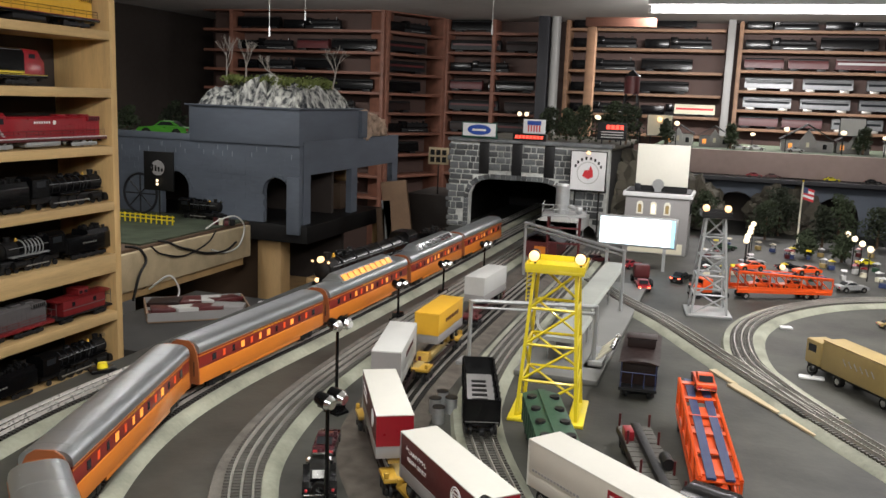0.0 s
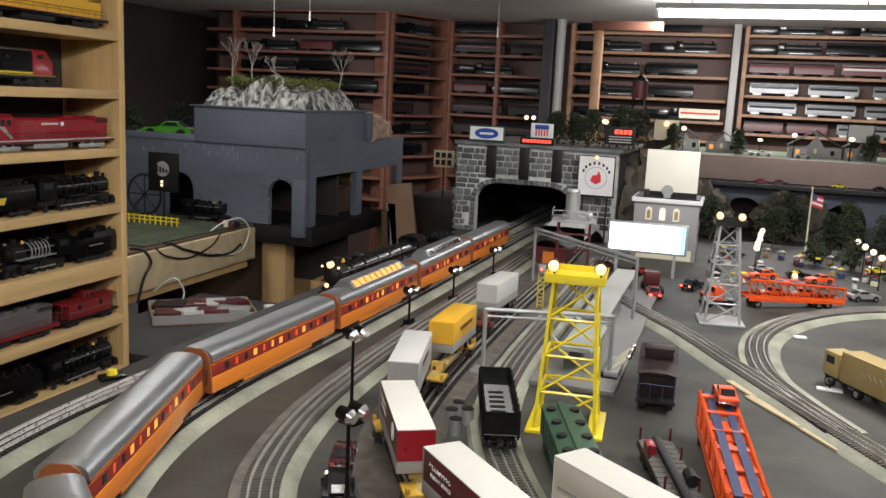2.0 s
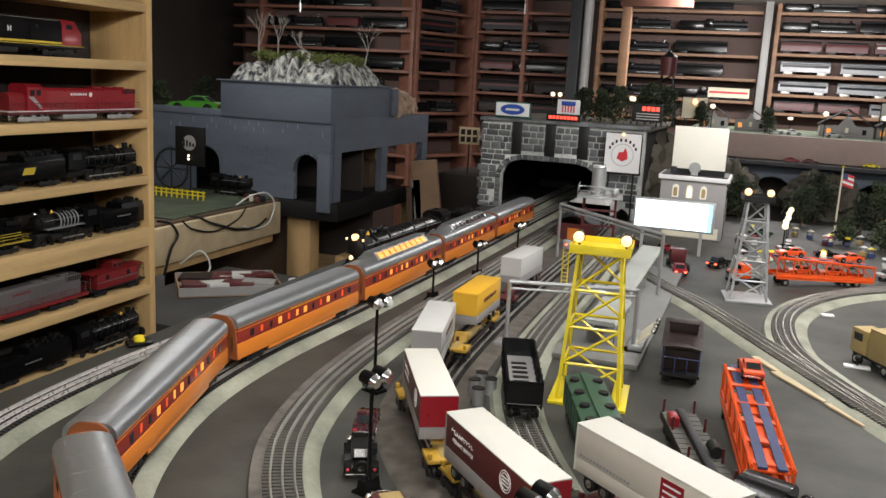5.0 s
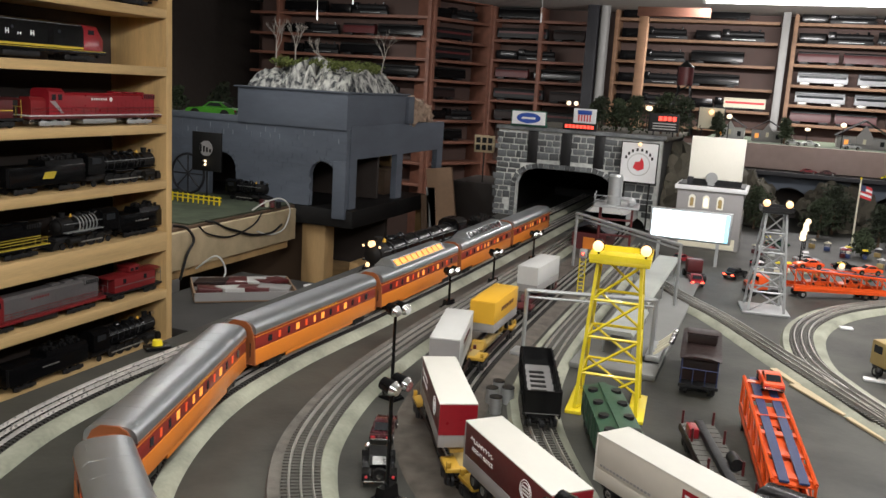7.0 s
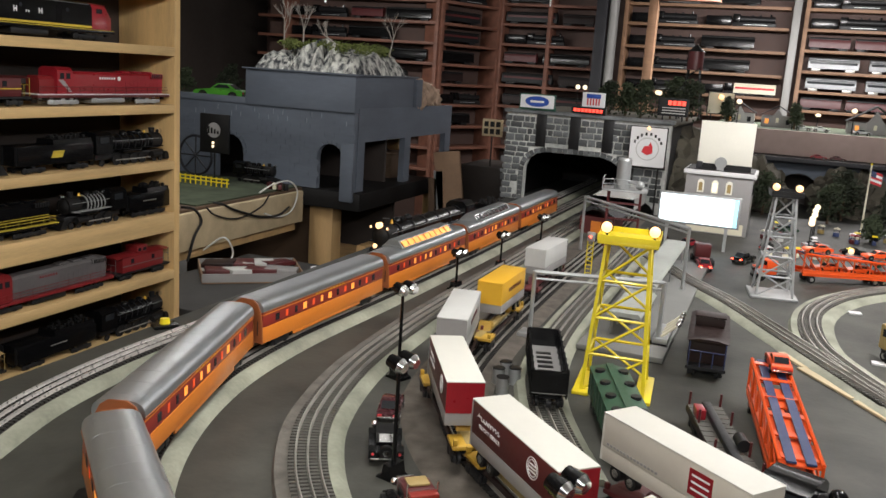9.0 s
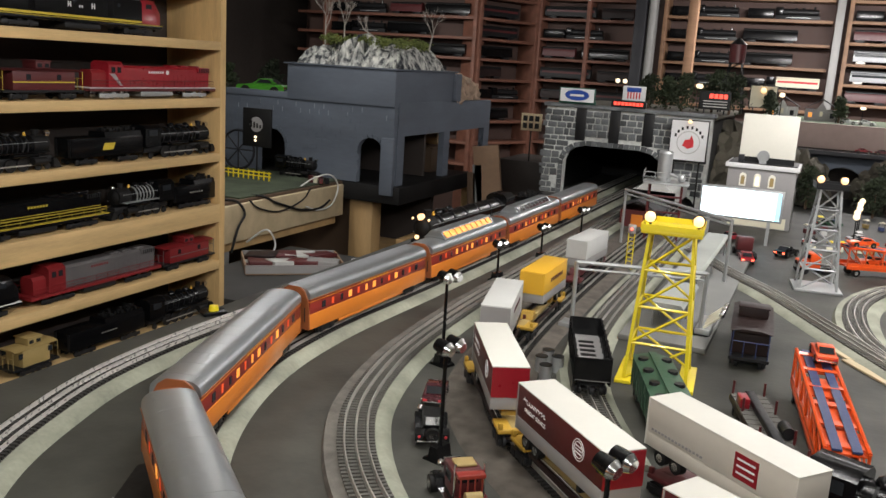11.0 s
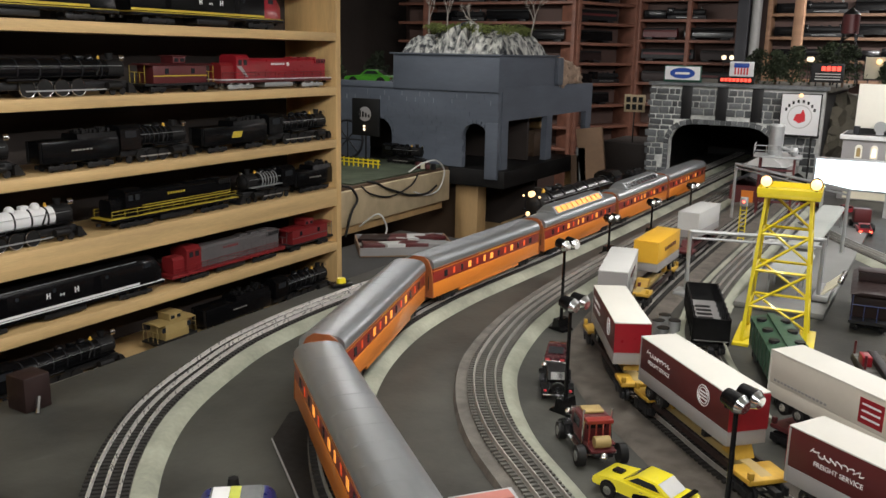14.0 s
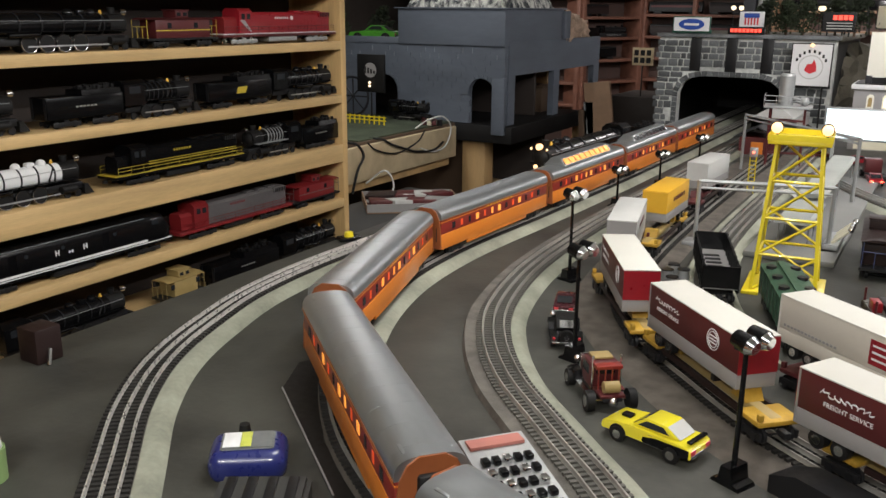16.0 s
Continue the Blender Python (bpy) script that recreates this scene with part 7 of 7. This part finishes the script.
def house(label, x, y, w, d, h, mat, lit):
    t = thing("model_house", label, "model house", "village houses")
    part("wall", box(-w / 2, -d / 2, 0, w / 2, d / 2, h, 0.001), mat, t)
    part("roof", profile_y([(-w / 2 - 0.008, h), (0, h + w * 0.32), (w / 2 + 0.008, h), (w / 2 + 0.008, h + 0.003), (0, h + w * 0.32 + 0.005), (-w / 2 - 0.008, h + 0.003)], -d / 2 - 0.006, d / 2 + 0.006), STEEL_DARK, t)
    part("gable", profile_y([(-w * 0.16, h * 0.4), (w * 0.16, h * 0.4), (w * 0.16, h), (0, h + w * 0.24), (-w * 0.16, h)], -d / 2 - 0.012, -d / 2 - 0.0002), mat, t)
    for k, sx in enumerate((-1, 1)):
        part("window", box(sx * w * 0.33 - 0.009, -d / 2 - 0.0012, h * 0.3, sx * w * 0.33 + 0.009, -d / 2 - 0.0001, h * 0.72), LIT_WINDOW if lit and k == 0 else DARK_GLASS, t)
    part("door", box(-0.007, -d / 2 - 0.0135, h * 0.42, 0.007, -d / 2 - 0.0122, h * 0.85), CREAM, t)
    place(t, x, y, 0.3555)


house("cream village house with dark roof", 0.12, 4.35, 0.14, 0.12, 0.06, PALE_GREY, True)
house("grey village house with dark roof", 0.30, 4.36, 0.15, 0.12, 0.055, TRAILER_GREY, True)
house("grey village house with front gable", 0.74, 4.36, 0.24, 0.14, 0.055, TRAILER_GREY, True)
house("pale village house with lit window", 0.95, 4.38, 0.15, 0.12, 0.055, TRAILER_GREY, True)
house("dark tan village house", 1.2, 4.38, 0.2, 0.12, 0.06, TRAILER_GREY, False)
s, f = sign("lit cream hoarding in the village", 0.03, 4.2, 0.40, 0.12, 0.11, CREAM, STEEL_DARK, leg=0.0445)
part("hoarding_lamp", ball((0.0, -0.02, 0.085), 0.013), BULB, s)
s, f = sign("pale hoarding at the edge of the village", 0.93, 4.25, 0.44, 0.11, 0.09, PALE_GREY, STEEL_DARK, leg=0.0845)
for x, y, h in ((0.12, 4.12, 0.105), (0.37, 4.12, 0.10), (0.63, 4.12, 0.10), (0.88, 4.12, 0.095), (0.48, 4.2, 0.07), (1.06, 4.12, 0.08), (1.2, 4.12, 0.1)):
    copy_thing(sl, pose(x, y, 0.3555)).scale = (1.25, 1.25, h / 0.10)
for x, y, z in ((-0.58, 3.7, 0.3805), (-0.55, 3.72, 0.3805), (-0.22, 3.75, 0.3805), (-0.19, 3.6, 0.3805)):
    copy_thing(sl, pose(x, y, z))
for x, m in ((0.42, GREY_METAL), (0.5, SIGN_WHITE), (0.68, GREY_METAL)):
    place(motor_car("small pale toy car in the village", m, 0.08), x, 4.16, 0.3555, 5)

# ---- the far shelves full of trains ----
def shelving(label, x0, x1, y, boards, wood, posts, depth=0.17):
    t = thing("wall_shelf", label, "shelf", "far wall shelves")
    for z in boards:
        part("shelf_board", box(x0, y, z - 0.02, x1, y + depth, z, 0.001), wood, t)
    for x in posts:
        part("upright", box(x - 0.014, y - 0.006, FLOOR, x + 0.014, y + depth, 1.155, 0.001), wood, t)
    part("back_panel", box(x0, y + depth + 0.001, FLOOR, x1, y + depth + 0.008, 1.155), PANEL_BROWN, t)
    return t


BL = [1.17, 1.02, 0.865, 0.72, 0.575, 0.43, 0.28, 0.12, -0.04, -0.2]
BM = [1.06, 0.91, 0.76, 0.61, 0.45, 0.29, 0.13, -0.03]
BR1 = [1.10, 0.96, 0.80, 0.64, 0.485, 0.35, 0.2, 0.05]
BR2 = [1.10, 0.965, 0.825, 0.685, 0.55, 0.42, 0.28, 0.14]
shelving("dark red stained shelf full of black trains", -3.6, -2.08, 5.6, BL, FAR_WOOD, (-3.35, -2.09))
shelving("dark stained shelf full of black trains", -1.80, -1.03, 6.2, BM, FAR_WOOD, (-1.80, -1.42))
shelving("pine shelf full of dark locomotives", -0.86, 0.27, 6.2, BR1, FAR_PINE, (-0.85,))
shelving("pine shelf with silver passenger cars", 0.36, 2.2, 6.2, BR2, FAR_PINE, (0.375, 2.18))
ang = shelving("narrow stained shelf in the corner", 0.0, 0.62, 0.0, BL, FAR_WOOD, (0.01, 0.61))
ang.matrix_basis = pose(-2.06, 5.62, 0, 0, 0, 66)


def far_train(label, mat, roof, length, tall, trim=None):
    t = thing("display_train", label, "model train", "trains on the far shelves")
    h = length / 2
    part("body", profile_x(roof_outline(0.028, 0.018, tall), -h, h), mat, t)
    part("roof", profile_x(roof_outline(0.0285, tall * 0.86, tall + 0.002), -h * 0.98, h * 0.98), roof, t)
    for sx in (-1, 1):
        part("bogie", box(sx * h * 0.68 - 0.03, -0.022, 0.0, sx * h * 0.68 + 0.03, 0.022, 0.0175, 0.002), STEEL_DARK if trim is not CHROME else RAIL_DARK, t)
    if trim:
        part("window_band", box(-h * 0.93, -0.0292, tall * 0.55, h * 0.93, -0.0282, tall * 0.72), DARK_GLASS if mat is FAR_SILVER else trim, t)
    return t


def far_steam(label):
    t = thing("display_train", label, "model train", "trains on the far shelves")
    part("boiler", rod((-0.08, 0, 0.052), (0.15, 0, 0.052), 0.024, 0.021, 12), STEEL_DARK, t)
    part("dome", ball((0.05, 0, 0.074), 0.011), STEEL_DARK, t)
    part("sand_dome", ball((0.0, 0, 0.075), 0.009), STEEL_DARK, t)
    part("cab", box(-0.13, -0.028, 0.03, -0.081, 0.028, 0.085, 0.003), BLACK, t)
    part("running_gear", box(-0.13, -0.02, 0, 0.16, 0.02, 0.03, 0.002), STEEL_DARK, t)
    part("chimney", rod((0.12, 0, 0.07), (0.12, 0, 0.09), 0.008, n=8), BLACK, t)
    part("tender", box(-0.31, -0.028, 0.004, -0.14, 0.028, 0.07, 0.003), BLACK, t)
    part("side_rod", box(-0.06, -0.0215, 0.013, 0.1, -0.0203, 0.017), GREY_METAL, t)
    return t


models = [far_steam("black steam engine and tender on the far shelf"),
          far_train("dark diesel on the far shelf", BLACK, BLACK_MATT, 0.36, 0.09),
          far_train("dark red freight car on the far shelf", DARK_RED, STEEL_DARK, 0.26, 0.085),
          far_train("dark coach on the far shelf", STEEL_DARK, BLACK_MATT, 0.40, 0.09, DARK_RED),
          far_train("dark brown boxcar on the far shelf", DARK_BROWN, STEEL_DARK, 0.24, 0.085)]
bright = [far_train("silver streamlined coach on the far shelf", FAR_SILVER, FAR_SILVER, 0.32, 0.09, CHROME),
          far_train("red and silver coach on the far shelf", DARK_RED, LOCO_GREY, 0.34, 0.09, PALE_GREY),
          far_train("white boxed car on the far shelf", CREAM, CREAM, 0.28, 0.085, SIGN_RED)]
used = set()
r = seeded(101)


def stock(x0, x1, y, z, pool, at=None):
    x = x0
    while True:
        ob = r.choice(pool)
        w = 0.49 if ob is models[0] else 0.41 if ob is models[3] else 0.37 if ob in (models[1], *bright) else 0.28
        if x + w > x1:
            break
        c = x + w / 2 + (0.07 if ob is models[0] else 0)
        m = (at or Matrix()) @ pose(c, y, z)
        if ob in used:
            copy_thing(ob, m)
        else:
            used.add(ob)
            ob.matrix_basis = m
        x += w + r.uniform(0.0, 0.04)


dark_pool = [models[0], models[0], models[1], models[1], models[2], models[3], models[4]]
for z in BL[:8]:
    stock(-3.32, -2.12, 5.66, z + 0.0005, dark_pool)
    stock(0.03, 0.60, 0.06, z + 0.0005, dark_pool, ang.matrix_basis)
for z in BM[:6]:
    stock(-1.78, -1.05, 6.26, z + 0.0005, dark_pool)
for z in BR1[:5]:
    stock(-0.82, 0.25, 6.26, z + 0.0005, [models[0], models[0], models[1]])
for z, pool in zip(BR2[:6], ([models[0]], [models[0], models[1]], [bright[1], models[2]], [bright[0]], [bright[0]], [bright[1], bright[0], models[2]])):
    stock(0.40, 1.9, 6.26, z + 0.0005, pool)
bright[2].matrix_basis = pose(0.10, 6.225, BR1[4] + 0.0005)

col = solid("steel_column", box(-1.02, 5.95, FLOOR, -0.94, 6.05, 1.16, 0.006), STEEL_BLUE, "dark painted steel column", "column", kind="structure")
wp = solid("white_pipe", rod((-0.90, 6.0, FLOOR), (-0.90, 6.0, 1.16), 0.035, n=16), WHITE_PIPE, "dull white pipe beside the column", "pipe", kind="structure")
wp2 = solid("white_upright", box(0.285, 6.12, FLOOR, 0.335, 6.18, 1.16, 0.003), WHITE_PIPE, "white painted upright between shelves", "upright", kind="structure")
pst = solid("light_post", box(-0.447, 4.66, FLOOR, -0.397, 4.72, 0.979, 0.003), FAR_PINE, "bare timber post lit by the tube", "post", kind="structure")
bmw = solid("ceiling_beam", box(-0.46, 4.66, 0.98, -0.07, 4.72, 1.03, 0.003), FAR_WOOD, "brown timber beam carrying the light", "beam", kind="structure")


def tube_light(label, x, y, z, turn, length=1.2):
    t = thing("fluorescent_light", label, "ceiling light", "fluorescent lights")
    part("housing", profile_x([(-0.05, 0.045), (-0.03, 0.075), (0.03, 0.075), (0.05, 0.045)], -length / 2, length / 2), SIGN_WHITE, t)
    # tube made thicker so that its shape includes the glare around it
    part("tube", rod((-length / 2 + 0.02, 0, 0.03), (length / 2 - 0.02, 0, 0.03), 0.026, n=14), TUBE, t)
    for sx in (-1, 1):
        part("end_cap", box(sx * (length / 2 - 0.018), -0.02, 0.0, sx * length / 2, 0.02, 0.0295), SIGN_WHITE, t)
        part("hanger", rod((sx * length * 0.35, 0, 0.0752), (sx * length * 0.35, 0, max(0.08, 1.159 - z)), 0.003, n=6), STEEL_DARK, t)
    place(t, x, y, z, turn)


# the fixtures at (-2.3, 4.1) and (0.55, 2.05) are unseen additions for brightness
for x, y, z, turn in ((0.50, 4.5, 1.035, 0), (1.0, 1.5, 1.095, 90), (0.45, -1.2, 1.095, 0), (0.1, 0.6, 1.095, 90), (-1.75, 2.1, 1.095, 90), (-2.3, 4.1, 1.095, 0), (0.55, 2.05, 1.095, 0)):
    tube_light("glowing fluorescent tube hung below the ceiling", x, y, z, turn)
for k, (x, y, z) in enumerate(((-2.35, 4.9, 1.02), (-2.5, 4.7, 0.9), (-1.1, 5.0, 0.95))):
    h = thing("hanging_bulb_cord", "thin hanging cord with a small pale pull", "cord", "pull cords")
    part("cord", rod((0, 0, 0.06), (0, 0, 1.16 - z), 0.0015, n=5), WIRE_WHITE, h)
    part("pull", rod((0, 0, 0), (0, 0, 0.0598), 0.006, 0.004, 8), SIGN_WHITE, h)
    place(h, x, y, z)

# ---- things on the near table ----
lan = thing("work_lantern", "blue plastic work lantern with a clear front", "lantern")
bm = box(-0.044, -0.034, 0.0005, 0.044, 0.034, 0.036)
bmesh.ops.bevel(bm, geom=bm.edges[:], offset=0.0155, segments=6, affect="EDGES", profile=0.5)
part("case", bm, NAVY, lan)
bm = box(-0.030, -0.021, 0.0345, 0.030, 0.020, 0.0385)
bmesh.ops.bevel(bm, geom=bm.edges[:], offset=0.0018, segments=2, affect="EDGES")
lens = part("lens", bm, material("lens", (0.20, 0.21, 0.21), 0.12, var=0.3), lan)
part("reflector", box(-0.027, -0.018, 0.0386, -0.008, 0.016, 0.0392, 0.0002), SIGN_WHITE, lens)
part("lamp_strip", box(-0.0075, -0.018, 0.0386, 0.0045, 0.016, 0.0394, 0.0002), material("strip", (0.62, 0.66, 0.12), 0.3), lens)
part("switch", rod((-0.006, 0.026, 0.033), (-0.006, 0.026, 0.044), 0.0075, 0.006, 14), BLACK_MATT, lan)
lan.matrix_basis = pose(-0.242, 0.152, 0.0, 0, 0, 38)
lan.scale = (0.92, 0.92, 1.0)
adp = thing("power_adapter", "dark grey plastic adapter with a ribbed lid", "adapter")
bm = box(-0.045, -0.03, 0.0005, 0.045, 0.03, 0.030)
bmesh.ops.bevel(bm, geom=bm.edges[:], offset=0.005, segments=2, affect="EDGES")
part("case", bm, material("adapter_grey", (0.045, 0.045, 0.043), 0.5, var=0.3), adp)
for k in range(4):
    part("rib", box(-0.036 + k * 0.02, -0.022, 0.0301, -0.026 + k * 0.02, 0.022, 0.0325, 0.0008), STEEL_DARK, adp)
place(adp, -0.172, 0.094, 0.0, 32)
jar = thing("green_jar", "small pale green plastic jar", "jar")
part("body", rod((0, 0, 0.0005), (0, 0, 0.036), 0.019, 0.0195, 20), material("pale_green", (0.22, 0.33, 0.13), 0.4, var=0.15), jar)
part("lid", rod((0, 0, 0.0362), (0, 0, 0.046), 0.017, 0.016, 20), PALE_GREY, jar)
place(jar, -0.461, -0.002, 0.0)
# black sheet: dark cloth, with the shadow beside the coach put into its colour
flap = [(-0.385, 0.405), (-0.348, 0.327), (-0.135, 0.157), (0.01, 0.055), (-0.012, 0.096), (-0.216, 0.244), (-0.368, 0.435)]
bm = bmesh.new()
low_ring, top_ring = ([bm.verts.new((x, y, z)) for x, y in flap] for z in (0.0004, 0.0022))
bm.faces.new(low_ring[::-1])
bm.faces.new(top_ring)
for i in range(len(flap)):
    j = (i + 1) % len(flap)
    bm.faces.new((low_ring[i], low_ring[j], top_ring[j], top_ring[i]))
hatch_dark = solid("shadow_sheet", bm, material("shadow_black", (0.014, 0.013, 0.012), 0.6, var=0.5, bump=0.3), "thin black sheet of dark cloth and painted shadow by the track", "mat", kind="structure")
ctl = thing("train_controller", "silver train controller with rows of buttons", "controller")
part("case", profile_x([(-0.075, 0.0005), (0.075, 0.0005), (0.075, 0.045), (-0.075, 0.022)], -0.05, 0.05), GREY_METAL, ctl)
part("display", box(-0.042, 0.052, 0.0425, 0.042, 0.07, 0.0465), material("dull_display", (0.42, 0.16, 0.13), 0.5), ctl)
for i in range(5):
    for j in range(5):
        b = box(-0.038 + i * 0.0165, -0.058 + j * 0.02, 0.0255 + j * 0.0031, -0.027 + i * 0.0165, -0.047 + j * 0.02, 0.0325 + j * 0.0031, 0.001)
        part("button", b, BLACK if (i + j) % 3 else CHROME, ctl)
ctl.matrix_basis = pose(0.028, 0.242, 0.0, 0, 0, 50)
ctl.scale = (0.72, 0.95, 0.9)
# rod added to draw the hatch's edge line
hatch = solid("hatch_edge", rod((-0.348, 0.327, 0.0035), (-0.135, 0.157, 0.0035), 0.0012, n=6), TRAILER_GREY, "grey rod drawn along the edge of the table hatch", "wire")
ctrl = thing("uncoupling_lever", "black uncoupling device beside the track", "track device")
part("base", box(-0.016, -0.012, 0.0005, 0.016, 0.012, 0.010, 0.002), BLACK, ctrl)
part("button", rod((0, 0, 0.0102), (0, 0, 0.022), 0.007, 0.006, 12), YELLOW, ctrl)
place(ctrl, -0.722, 0.975, 0.0, 55).scale = (1.5, 1.3, 0.85)
place(solid("engine_shell", profile_y([(-0.06, 0.0005), (0.06, 0.0005), (0.06, 0.02), (0.03, 0.032), (-0.03, 0.032), (-0.06, 0.02)], -0.02, 0.02), STEEL_DARK, "dark plastic shell lying on the table", "shell"), 0.30, 0.385, 0.0, -30)
blk = thing("brown_post", "small brown wooden block with a brass tap", "block")
part("block", box(-0.02, -0.02, 0.0005, 0.02, 0.02, 0.05, 0.002), DARK_BROWN, blk)
part("tap", rod((0.021, 0, 0.02), (0.03, -0.01, 0.0005), 0.003, n=6), CHROME, blk)
place(blk, -0.70, 0.23, 0.0)
st = steam("dark tank engine standing at the table edge", 0.24, drivers=3, group="freight cars")
lay(st, (0.40, 0.70), (0.60, 0.62), 0.0)
